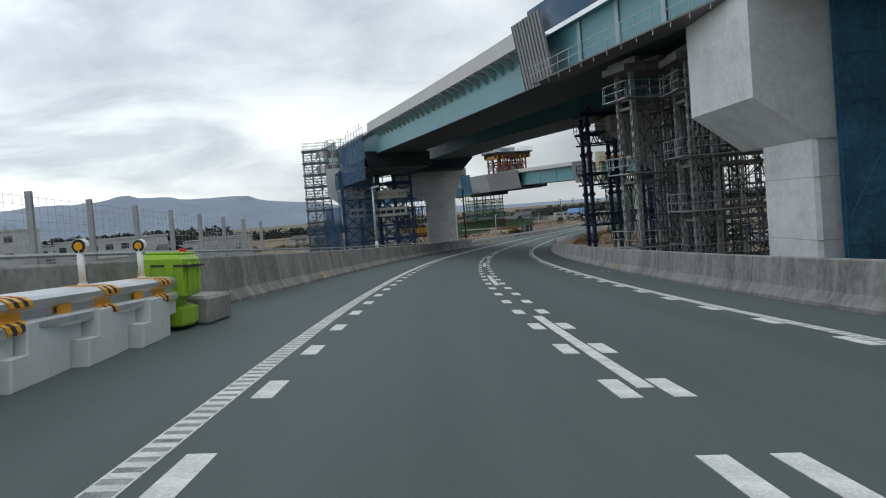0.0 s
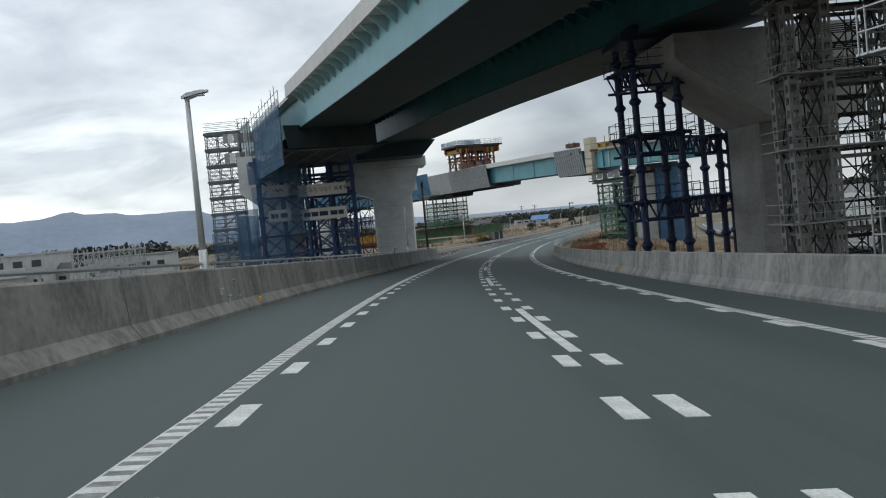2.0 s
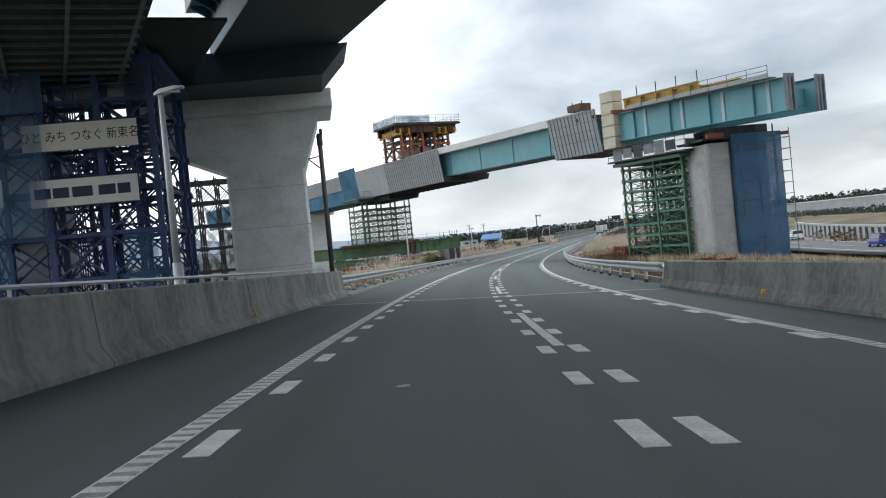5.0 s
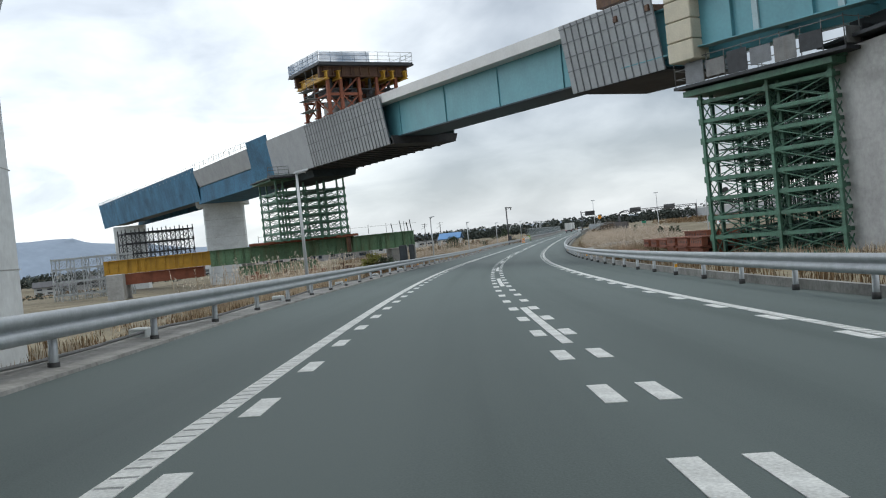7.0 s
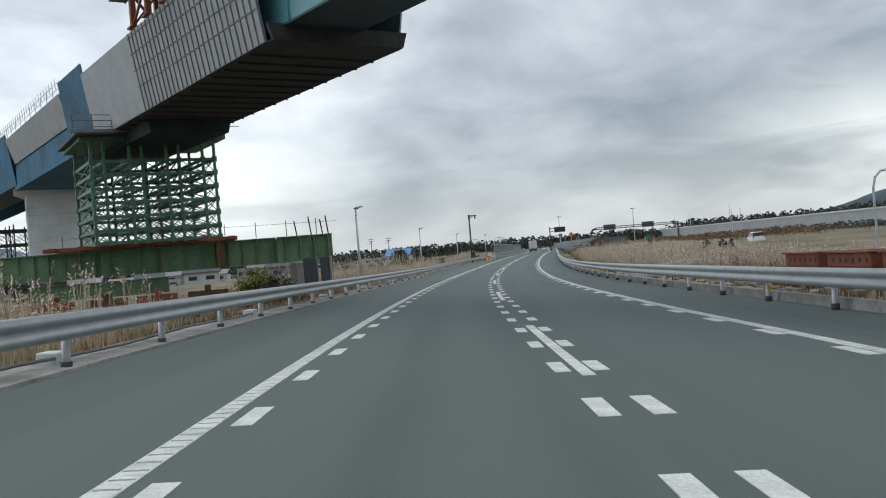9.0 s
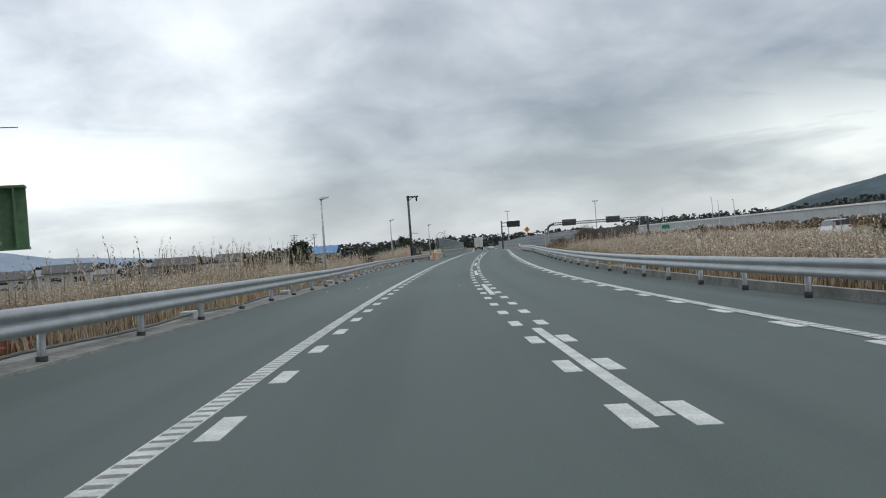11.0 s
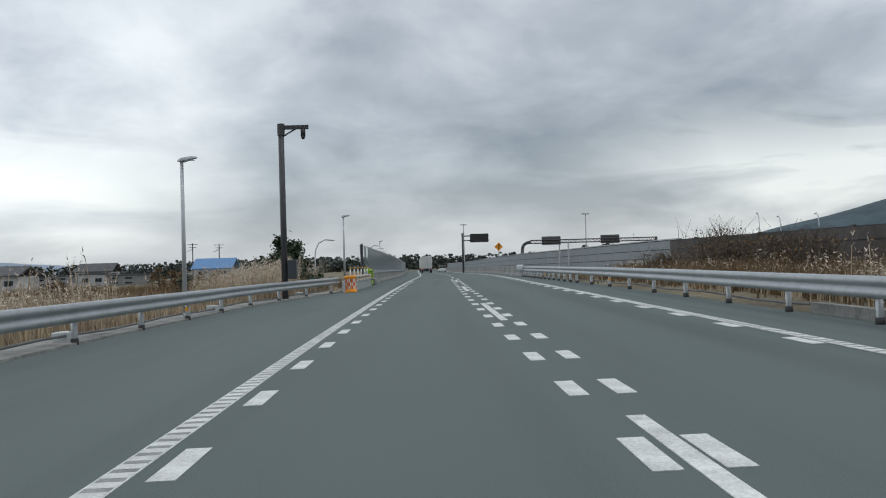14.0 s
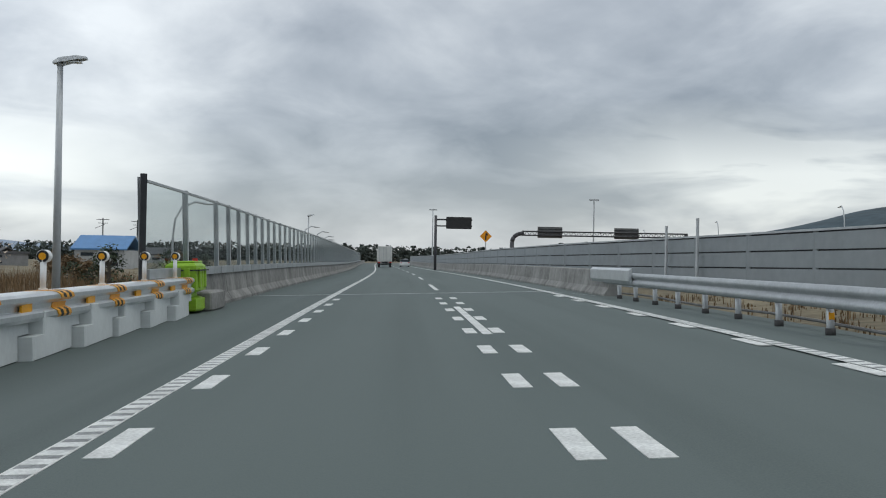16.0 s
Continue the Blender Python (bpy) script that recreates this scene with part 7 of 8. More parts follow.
part("plate", Geo().loft([[Vector((0, y, 3.5)), Vector((0.75, y, 4.25)), Vector((0, y, 5.0)), Vector((-0.75, y, 4.25))] for y in (-0.1, -0.06)]), "orange_dull", dia)
part("symbol", Geo().bar((0, -0.11, 3.8), (0, -0.11, 4.4), 0.02, 0.16, up=(1, 0, 0)).loft([[Vector((0.05, y, 4.35)), Vector((0.3, y, 4.35)), Vector((0.12, y, 4.75)), Vector((-0.1, y, 4.5))] for y in (-0.115, -0.105)]), "black", dia)
gan = thing("sign_gantry", frame_at(464, 17.0), "dark curved sign gantry seen from behind across the other carriageway", "gantry")
part("leg", Geo().pipe([(0, 0, -1), (0, 0, 4.2), (0.25, 0, 4.9), (0.9, 0, 5.35), (1.8, 0, 5.5)], 0.33, 10), "dark_pole", gan, smooth=True)
tr_ = Geo()
for zz in (5.2, 5.8):
    for yy in (-0.35, 0.35):
        tr_.tube((1.6, yy, zz), (27.0, yy, zz), 0.10, 8)
for k in range(31):
    x = 1.8 + k * 0.8
    tr_.tube((x, -0.35, 5.2), (x + 0.4, -0.35, 5.8), 0.05, 5).tube((x + 0.4, -0.35, 5.8), (x + 0.8, -0.35, 5.2), 0.05, 5)
part("truss", tr_, "dark_pole", gan)
part("leg", Geo().tube((27.0, 0, -1), (27.0, 0, 5.9), 0.3, 10), "dark_pole", gan, smooth=True)
for x in (5.9, 17.8):
    part("sign_back", Geo().box((x, 0.5, 5.7), (3.8, 0.15, 1.7)), "steel_old", gan, "grey back of a sign panel")
    ribs = Geo()
    for zz in (5.2, 5.7, 6.2):
        ribs.box((x, 0.38, zz), (3.8, 0.1, 0.08))
    part("sign_rib", ribs, "black_steel", gan)
for s, n, h in ((520, 8.5, 12), (470, 31, 11)):
    mp_ = thing("light_mast", frame_at(s, n), "tall slim light mast", "light mast", "light masts")
    part("pole", Geo().tube((0, 0, -1), (0, 0, h), 0.16, 8, 0.09), "pole", mp_)
    part("head", Geo().box((0, 0, h), (1.6, 0.4, 0.25)), "pole", mp_)


# ---- vehicles ----
def truck(m, label):
    ob = thing("box_truck", m, label, "truck", "trucks")
    part("cargo_box", Geo().box((0, 4.2, 2.35), (2.48, 7.6, 2.75), bevel=0.06), "truck_box", ob)
    doors = Geo()
    for x in (-0.61, 0.61):
        doors.box((x, 0.385, 2.35), (1.19, 0.03, 2.6), bevel=0.01)
    part("rear_door", doors, "truck_box", ob)
    rods = Geo()
    for x in (-0.25, 0.25, -0.95, 0.95):
        rods.tube((x, 0.35, 1.15), (x, 0.35, 3.6), 0.02, 6)
    part("lock_rod", rods, "steel", ob)
    part("chassis", Geo().box((0, 4.6, 0.85), (1.0, 8.6, 0.28)), "black", ob)
    part("bumper", Geo().box((0, 0.5, 0.55), (2.3, 0.12, 0.16), bevel=0.02), "black", ob)
    part("cab", Geo().box((0, 9.2, 1.75), (2.4, 2.0, 2.3), bevel=0.2), "white", ob)
    for x in (-1.0, 1.0):
        part("tail_light", Geo().box((x, 0.42, 0.85), (0.4, 0.06, 0.14), bevel=0.02), "red", ob, "red tail light")
        for y in (2.2, 3.4, 8.8):
            wheel = part("wheel", Geo().tube((x - 0.16, y, 0.5), (x + 0.16, y, 0.5), 0.5, 18), "black", ob, smooth=False)
            part("rim", Geo().tube((x - 0.17, y, 0.5), (x + 0.17, y, 0.5), 0.26, 14), "steel", wheel)


truck(road_pose(486, -1.9, 0), "white box truck seen from behind on the carriageway")
truck(road_pose(545, -1.9, 0), "white box truck seen from behind on the carriageway")


def car(m, paint, label):
    ob = thing("car", m, label, "car", "cars")
    sec = [(-2.0, 0.35, 0.55, 0.80), (-1.95, 0.25, 0.92, 0.84), (-1.2, 0.22, 0.95, 0.86), (0.9, 0.22, 0.92, 0.86), (1.8, 0.25, 0.82, 0.80), (2.05, 0.35, 0.6, 0.7)]
    part("body", Geo().loft([[Vector((-w, y, a)), Vector((w, y, a)), Vector((w * 1.02, y, (a + b) / 2)), Vector((w * 0.96, y, b)), Vector((-w * 0.96, y, b)), Vector((-w * 1.02, y, (a + b) / 2))] for y, a, b, w in sec]), paint, ob)
    part("cabin", Geo().loft([[Vector((x * k, y + j, z)) for x, y in ((-0.8, -1.85), (0.8, -1.85), (0.8, 1.0), (-0.8, 1.0))] for z, k, j in ((0.9, 1.0, 0.0), (1.42, 0.80, 0.05))]), "glass_dark", ob, "dark windows")
    part("roof", Geo().box((0, -0.45, 1.45), (1.28, 2.2, 0.07), bevel=0.03), paint, ob)
    for x in (-0.75, 0.75):
        part("tail_light", Geo().box((x * 0.95, -1.98, 0.8), (0.22, 0.06, 0.18)), "red", ob, "red tail light")
        for y in (-1.25, 1.3):
            wheel = part("wheel", Geo().tube((x - 0.1, y, 0.31), (x + 0.1, y, 0.31), 0.31, 16), "black", ob)
            part("rim", Geo().tube((x - 0.11, y, 0.31), (x + 0.11, y, 0.31), 0.19, 12), "steel", wheel)
    part("plate", Geo().box((0, -2.0, 0.62), (0.34, 0.02, 0.17)), "white", ob)


car(road_pose(192, 40.0, -0.69), "car_blue", "blue hatchback on the far carriageway")
car(road_pose(236, 40.5, -0.69), "white", "white car on the far carriageway")
car(road_pose(300, 33.0, -0.69), "white", "white car on the far carriageway")
for k, (s, n) in enumerate(((500, 2.0), (530, 14), (545, 18), (560, 12))):
    car(road_pose(s, n, 0.0 if n < 5 else -0.7), ("white", "car_blue", "black", "white")[k], "distant car on the expressway")

# ---- plants ----
def grass(name, label, area, count, hmin, hmax, mat, seed, lean=0.35, width=0.018, tuft=7, category="grass", fuzz=0.0):
    """Many thin bent blades in tufts; area gives (s, n) from two numbers in 0..1."""
    rnd = random.Random(seed)
    g_, tips = Geo(), Geo()
    spots = [area(rnd.random(), rnd.random()) for _ in range(count)]
    pts = [road_at(s, n) for s, n in spots]
    zs = ground_height([p.x for p in pts], [p.y for p in pts])
    for p, z in zip(pts, zs):
        tall = rnd.uniform(hmin, hmax)
        for _ in range(tuft):
            x, y = p.x + rnd.gauss(0, 0.16), p.y + rnd.gauss(0, 0.16)
            h = tall * rnd.uniform(0.55, 1.1)
            a = rnd.uniform(0, 2 * math.pi)
            l = lean * h * rnd.uniform(0.2, 1.0)
            dx, dy = math.cos(a) * l, math.sin(a) * l
            b = rnd.uniform(0, math.pi)
            wx, wy = math.cos(b) * width, math.sin(b) * width
            i = len(g_.v)
            g_.v += [(x - wx, y - wy, z - 0.1), (x + wx, y + wy, z - 0.1), (x + dx * 0.35 + wx * 0.8, y + dy * 0.35 + wy * 0.8, z + h * 0.6), (x + dx * 0.35 - wx * 0.8, y + dy * 0.35 - wy * 0.8, z + h * 0.6), (x + dx, y + dy, z + h)]
            g_.f += [(i, i + 1, i + 2, i + 3), (i + 3, i + 2, i + 4)]
            if fuzz and rnd.random() < fuzz:
                # a soft seed head near the tip
                c = Vector((x + dx, y + dy, z + h))
                for _ in range(5):
                    e = c + Vector((rnd.gauss(dx * 0.15, 0.07), rnd.gauss(dy * 0.15, 0.07), rnd.uniform(-0.30, 0.06)))
                    f = e + Vector((rnd.gauss(0, 0.05), rnd.gauss(0, 0.05), rnd.uniform(0.02, 0.10)))
                    k2 = len(tips.v)
                    tips.v += [tuple(e), tuple(e + Vector((rnd.uniform(-0.04, 0.04), rnd.uniform(-0.04, 0.04), 0.03))), tuple(f)]
                    tips.f.append((k2, k2 + 1, k2 + 2))
    if not fuzz:
        return single(name, g_, mat, label, category, kind="stuff")
    ob = thing(name, pts[0], label, category, kind="stuff")
    part("blade", g_, mat, ob, world=True)
    part("seed_head", tips, "plume", ob, "pale fluffy seed heads", world=True)


def plumes(name, label, area, count, hmin, hmax, seed):
    """Tall stems with feathery heads."""
    rnd = random.Random(seed)
    stems, heads = Geo(), Geo()
    spots = [area(rnd.random(), rnd.random()) for _ in range(count)]
    pts = [road_at(s, n) for s, n in spots]
    zs = ground_height([p.x for p in pts], [p.y for p in pts])
    for p, z in zip(pts, zs):
        h = rnd.uniform(hmin, hmax)
        a = rnd.uniform(0, 6.28)
        dx, dy = math.cos(a) * 0.14 * h, math.sin(a) * 0.14 * h
        top = Vector((p.x + dx, p.y + dy, z + h))
        stems.bar((p.x, p.y, z - 0.1), top, 0.018)
        for k in range(9):
            b = rnd.uniform(0, 6.28)
            q = top + Vector((dx * 0.12 * k * 0.3, dy * 0.12 * k * 0.3, -0.05 + 0.05 * k))
            tip = q + Vector((math.cos(b) * 0.09 + dx * 0.2, math.sin(b) * 0.09 + dy * 0.2, rnd.uniform(-0.02, 0.12)))
            w = Vector((-math.sin(b), math.cos(b), 0)) * 0.025
            i = len(heads.v)
            heads.v += [tuple(q - w), tuple(q + w), tuple(tip)]
            heads.f.append((i, i + 1, i + 2))
    ob = thing(name, road_at(*spots[0]), label, "grass", kind="stuff")
    part("stem", stems, "straw", ob, world=True)
    part("plume", heads, "plume", ob, "pale feathery seed heads", world=True)


def strip(s0, s1, near, width, power=1.3):
    def pick(a, b):
        s = s0 + (s1 - s0) * a
        n0 = near(s) if callable(near) else near
        return s, n0 + width * b ** power
    return pick


left_verge = lambda s: left_edge(s) - 1.3
reed_bank = lambda s: left_edge(s) - 2.6
grass("dry_reeds", "tall dry straw-coloured reeds behind the guardrail", strip(240, 313, reed_bank, -12, 1.0), 5900, 0.9, 1.75, "straw", 3, lean=0.45, width=0.011, tuft=12, fuzz=0.45)
grass("dry_reeds", "tall dry straw-coloured reeds behind the guardrail", strip(324, 343, lambda s: -9.3, -3.5, 1.0), 900, 1.3, 2.3, "straw", 33, lean=0.45, width=0.011, tuft=12, fuzz=0.45)
grass("dry_grass", "dry straw-coloured grass behind the guardrail", strip(232, 345, left_verge, -18), 3200, 0.5, 1.3, "straw", 13)
grass("dry_grass", "dry straw-coloured grass behind the guardrail", strip(128, 232, lambda s: left_edge(s) - 2.2, -9), 420, 0.15, 0.5, "straw", 4)
grass("brown_weeds", "dark brown winter weeds among scrub", strip(330, 400, lambda s: -11.0, -40, 1.0), 3200, 0.5, 1.4, "straw_dark", 15, category="weeds")
grass("brown_weeds", "low brown weeds beside the guardrail", strip(130, 340, left_verge, -16), 2600, 0.15, 0.6, "straw_dark", 5, category="weeds")
grass("dry_grass", "dry straw-coloured grass on the verge", strip(128, 180, 12.0, 20, 1.0), 1800, 0.3, 0.8, "straw", 6)
grass("dry_reeds", "tall dry straw-coloured reeds on the verge", strip(214, 303, 8.6, 14, 1.0), 4200, 0.5, 1.15, "straw", 7, lean=0.45, width=0.011, tuft=12, fuzz=0.45)
grass("dry_grass", "dry grass behind the guardrail", strip(205, 326, 8.3, 4.4, 1.0), 2300, 0.3, 0.8, "straw", 17)
grass("dry_grass", "short dry grass behind the guardrail", strip(326, 356, 7.0, 4.5, 1.0), 260, 0.1, 0.3, "straw_dark", 37)
grass("brown_weeds", "brown winter weeds on the verge", strip(125, 330, 7.9, 13.5, 1.0), 3600, 0.2, 0.7, "straw_dark", 8, category="weeds")
plumes("pampas_grass", "pampas grass with pale feathery plumes", strip(240, 312, reed_bank, -10), 420, 1.5, 2.5, 9)
grass("brown_reeds", "dark brown reeds among the straw", strip(214, 306, 8.6, 14, 1.0), 2600, 0.5, 1.2, "straw_dark", 47, lean=0.45, width=0.011, tuft=12, fuzz=0.3)
plumes("pampas_grass", "pampas grass with pale feathery plumes", strip(214, 304, 8.8, 9.0, 1.0), 620, 0.8, 1.5, 10)
plumes("pampas_grass", "tall pampas grass with pale feathery plumes", strip(290, 315, reed_bank, -7, 1.0), 260, 1.3, 1.9, 39)
plumes("pampas_grass", "sparse tall pampas plumes over the reeds", strip(254, 284, reed_bank, -8, 1.0), 130, 2.0, 2.9, 49)
grass("brown_brush", "brown winter brush in front of the noise wall", strip(303, 336, 8.6, 4.5, 1.0), 2300, 0.3, 1.1, "straw_dark", 19, lean=0.6, width=0.012, tuft=12, category="brush", fuzz=0.03)
plumes("pampas_grass", "thick clump of pampas grass with pale plumes", strip(331, 337.5, -9.2, -2.2, 1.0), 260, 1.3, 2.3, 29)
plumes("pampas_grass", "pampas grass with pale feathery plumes", strip(170, 200, -10.5, -5.0, 1.0), 300, 1.2, 2.2, 11)
grass("dry_reeds", "tall dry straw-coloured reeds below the ramp", strip(172, 200, -11.0, -5.0, 1.0), 420, 0.9, 1.7, "straw", 12, lean=0.45, width=0.011, tuft=12, fuzz=0.4)


def tree(x, y, h, spread, mat, seed, label, leaves=2600, trunk=0.25, size=0.16, base=None):
    rnd = random.Random(seed)
    z = float(ground_height(x, y)[0]) if base is None else base
    ob = thing("tree", (x, y, z), label, "tree", "trees")
    tg = Geo()
    tg.tube((0, 0, -0.3), (0.1, 0, h * 0.45), trunk * 0.6, 9, trunk * 0.4).tube((0.1, 0, h * 0.45), (0.0, 0.1, h * 0.9), trunk * 0.4, 8, trunk * 0.1)
    clumps = []
    for k in range(26):
        a, zz = rnd.uniform(0, 6.28), rnd.uniform(0.15, 1.0)
        r = spread * (1.02 - zz ** 1.8) * rnd.uniform(0.35, 1.0) + 0.12 * spread
        c = Vector((math.cos(a) * r, math.sin(a) * r, h * (0.08 + 0.88 * zz)))
        clumps.append((c, rnd.uniform(0.22, 0.42) * spread * (1.15 - 0.5 * zz)))
        tg.tube((0.05, 0.02, c.z * 0.75), c, trunk * 0.16, 5, 0.01)
    part("trunk", tg, "bark", ob)
    lg = Geo()
    for _ in range(leaves):
        c, r = rnd.choice(clumps)
        p = c + Vector((rnd.gauss(0, 1), rnd.gauss(0, 1), rnd.gauss(0, 0.8))) * r * 0.55
        if p.z < 0.1:
            continue
        u = Vector((rnd.uniform(-1, 1), rnd.uniform(-1, 1), rnd.uniform(-0.6, 0.6))).normalized()
        w = u.cross(Vector((rnd.uniform(-1, 1), rnd.uniform(-1, 1), 1))).normalized()
        s_ = size * rnd.uniform(0.6, 1.3)
        lg.poly([p - u * s_, p + w * s_ * 0.5, p + u * s_, p - w * s_ * 0.5])
    part("crown", lg, mat, ob)


def at_road(s, n):
    q = road_at(s, n)
    return q.x, q.y


tree(*at_road(337.0, -10.5), 3.7, 2.0, "leaf", 21, "dark evergreen tree among dry grass", 9000, size=0.13)
tree(*at_road(341.5, -12.4), 2.6, 1.3, "leaf", 22, "dark evergreen bush among dry grass", 2600, size=0.13)
tree(*at_road(289.5, -14.6), 3.5, 1.75, "leaf", 23, "dark evergreen bush among dry grass", 5200, size=0.12)
tree(*at_road(284, -17), 2.2, 1.2, "straw_dark", 24, "brown leafless bush among dry grass", 1600, size=0.09)
tree(*at_road(229, -15.5), 2.3, 1.7, "leaf_yellow", 25, "yellow-green shrub below the plate girder", 2600, size=0.10)
tree(*at_road(227, -13.6), 1.7, 1.5, "leaf", 26, "low dark shrub below the plate girder", 1600, size=0.10)

for s_, n_ in ((257, 19.1), (257, 20.6), (257.5, 21.4), (283, 17.0)):
    tree(*at_road(s_, n_), 1.7, 0.55, "leaf", int(s_ + 10 * n_), "small dark evergreen bush on the verge", 700, trunk=0.1, size=0.09)
for s_, n_, h_ in ((277, -15.0, 2.4), (272, -18.0, 2.2), (300, -18.0, 2.0), (281, -12.5, 2.0)):
    tree(*at_road(s_, n_), h_, 0.9, "straw_dark", int(s_), "brown winter shrub among dry grass", 1100, trunk=0.12, size=0.08)

for k in range(16):
    s_, n_ = 352 + 9 * (k % 8) + 3 * (k // 8), -18 - 6 * (k // 8) - 4 * (k % 3)
    tree(*at_road(s_, n_), 1.6 + 0.35 * (k % 4), 1.3, ("leaf", "straw_dark", "straw_dark")[k % 3], 60 + k, ("low dark evergreen shrub", "brown winter shrub with dead leaves", "brown winter shrub with dead leaves")[k % 3] + " on rough ground", 900, size=0.11)


def bare_bush(s, n, h, spread, seed, label="brown leafless shrub beside the noise wall"):
    rnd = random.Random(seed)
    x, y = at_road(s, n)
    z = float(ground_height(x, y)[0])
    ob = thing("bare_shrub", (x, y, z), label, "shrub", "bare shrubs")
    g_ = Geo()
    for _ in range(46):
        a = rnd.uniform(0, 6.28)
        p = Vector((rnd.gauss(0, 0.25) * spread, rnd.gauss(0, 0.25) * spread, 0))
        q = p + Vector((math.cos(a) * spread * rnd.uniform(0.1, 0.6), math.sin(a) * spread * rnd.uniform(0.1, 0.6), h * rnd.uniform(0.4, 0.8)))
        g_.tube(p, q, 0.02, 4, 0.012)
        for _ in range(5):
            t_ = rnd.uniform(0.4, 1.0)
            b = p.lerp(q, t_)
            e = b + Vector((rnd.gauss(0, 0.28) * spread, rnd.gauss(0, 0.28) * spread, h * rnd.uniform(0.1, 0.35)))
            g_.tube(b, e, 0.010, 3, 0.004)
    part("bare_crown", g_, "bark", ob)
    lg = Geo()
    for _ in range(500):
        p = Vector((rnd.gauss(0, 0.42) * spread, rnd.gauss(0, 0.42) * spread, h * rnd.uniform(0.05, 0.75)))
        u = Vector((rnd.uniform(-1, 1), rnd.uniform(-1, 1), rnd.uniform(-1, 1))).normalized() * 0.07
        w = Vector((rnd.uniform(-1, 1), rnd.uniform(-1, 1), rnd.uniform(-1, 1))).normalized() * 0.04
        lg.poly([p - u, p + w, p + u, p - w])
    part("dead_foliage", lg, "straw_dark", ob)


for k, (s, n, h, sp) in enumerate(((326, 12.8, 3.3, 1.5), (323, 12.4, 2.3, 1.4), (329, 13.0, 2.2, 1.4), (318, 12.6, 2.4, 1.5), (321, 11.6, 2.2, 1.6), (312.5, 11.6, 2.2, 1.4), (325, 9.6, 1.7, 1.3), (308, 13, 1.9, 1.4))):
    bare_bush(s, n, h, sp, 40 + k)

# ---- stacked steel and rubble on the verge ----
spots = [(182.4 + 4.35 * i, 12.2 + 0.9 * j, lv) for lv in range(2) for i in range(3) for j in range(3)]
spots += [(196.2 + 4.7 * i, 12.4 + 1.0 * j, 0.75) for i in range(3) for j in range(3)] + [(201.0 + 4.6 * i, 10.6 + 0.8 * j, -0.5) for i in range(4) for j in range(2)]
spots += [(197.4 + 4.4 * i, 15.6 + 0.95 * j, 0.45 + lv) for lv in range(2) for i in range(2) for j in range(4)]
for k, (s0, n0, lv) in enumerate(spots):
    m = road_pose(s0, n0, -0.12 + 0.66 * lv, turn=2 * (k % 3) - 2)
    ob = thing("stacked_girder", m, "rust-red perforated steel beam stacked on the verge", "steel beam", "stacked steel beams")
    part("web", Geo().box((0, 2.0, 0.3), (0.35, 4.1, 0.5), bevel=0.02), "rust_red", ob)
    part("flange", Geo().box((0, 2.0, 0.02), (0.62, 4.2, 0.05)).box((0, 2.0, 0.58), (0.62, 4.2, 0.05)), "rust_red", ob)
    holes = Geo()
    for y in np.arange(0.3, 4.0, 0.62):
        holes.tube((-0.19, y, 0.3), (0.19, y, 0.3), 0.10, 10)
    part("hole", holes, "black", ob, "dark round holes")
for k in range(6):
    m = road_pose(129 + k * 1.3, 9.5 + (k % 3) * 0.9, 0.0, turn=40 * (k % 3))
    ob = thing("scrap_steel", m, "rust-red steel frame lying on the verge", "scrap steel", "loose scrap steel")
    part("frame", Geo().box((0, 0, 0.35), (1.9, 0.25, 0.3)).box((0, 0.6, 0.35), (1.9, 0.25, 0.3)).box((0.7, 0.3, 0.6), (0.2, 1.2, 0.2)), "rust_red", ob)
rnd = random.Random(77)
g = Geo()
for _ in range(420):
    s, n = rnd.uniform(195, 232), rnd.uniform(6.9, 9.5)
    q = road_at(s, n)
    g.box((q.x, q.y, float(q.z) - 0.1 + rnd.uniform(0, 0.12)), (rnd.uniform(0.1, 0.4), rnd.uniform(0.1, 0.3), rnd.uniform(0.08, 0.25)), rz=rnd.uniform(0, 180), bevel=0.03)
single("rubble", g, "stone", "heap of broken pale stones behind the guardrail", "rubble", kind="stuff")
g = Geo()
for _ in range(500):
    s, n = rnd.uniform(228, 256), rnd.uniform(-20, -11)
    q = road_at(s, n)
    g.box((q.x, q.y, float(ground_height(q.x, q.y)[0]) + rnd.uniform(0, 0.9) * max(0, 1 - abs(s - 243) / 14)), (rnd.uniform(0.2, 0.9), rnd.uniform(0.1, 0.5), rnd.uniform(0.1, 0.4)), rz=rnd.uniform(0, 180), bevel=0.03)
q = road_at(222, 11.5)
mound = Geo()
ring_n = 22
for r_, hh in ((4.6, -0.3), (3.6, 0.25), (2.4, 0.7), (1.1, 0.95), (0.05, 1.0)):
    mound.v += [(q.x + r_ * 1.3 * math.cos(6.283 * i / ring_n) * (1 + 0.12 * math.sin(3 * i)), q.y + r_ * math.sin(6.283 * i / ring_n) * (1 + 0.1 * math.cos(5 * i)), q.z - 0.2 + hh) for i in range(ring_n)]
for k in range(4):
    mound.ring_faces(k * ring_n, (k + 1) * ring_n, ring_n)
single("earth_mound", mound, "gravel", "low pale mound of earth behind the guardrail", "mound", smooth=True)
single("scrap_heap", g, "rust_red", "heap of rusty scrap steel behind the guardrail", "scrap heap", kind="stuff")
cab = thing("steel_cabinet", pose(25.2, 228.9, -6.0, rz=-14), "dark grey steel cabinets standing behind the guardrail", "cabinet")
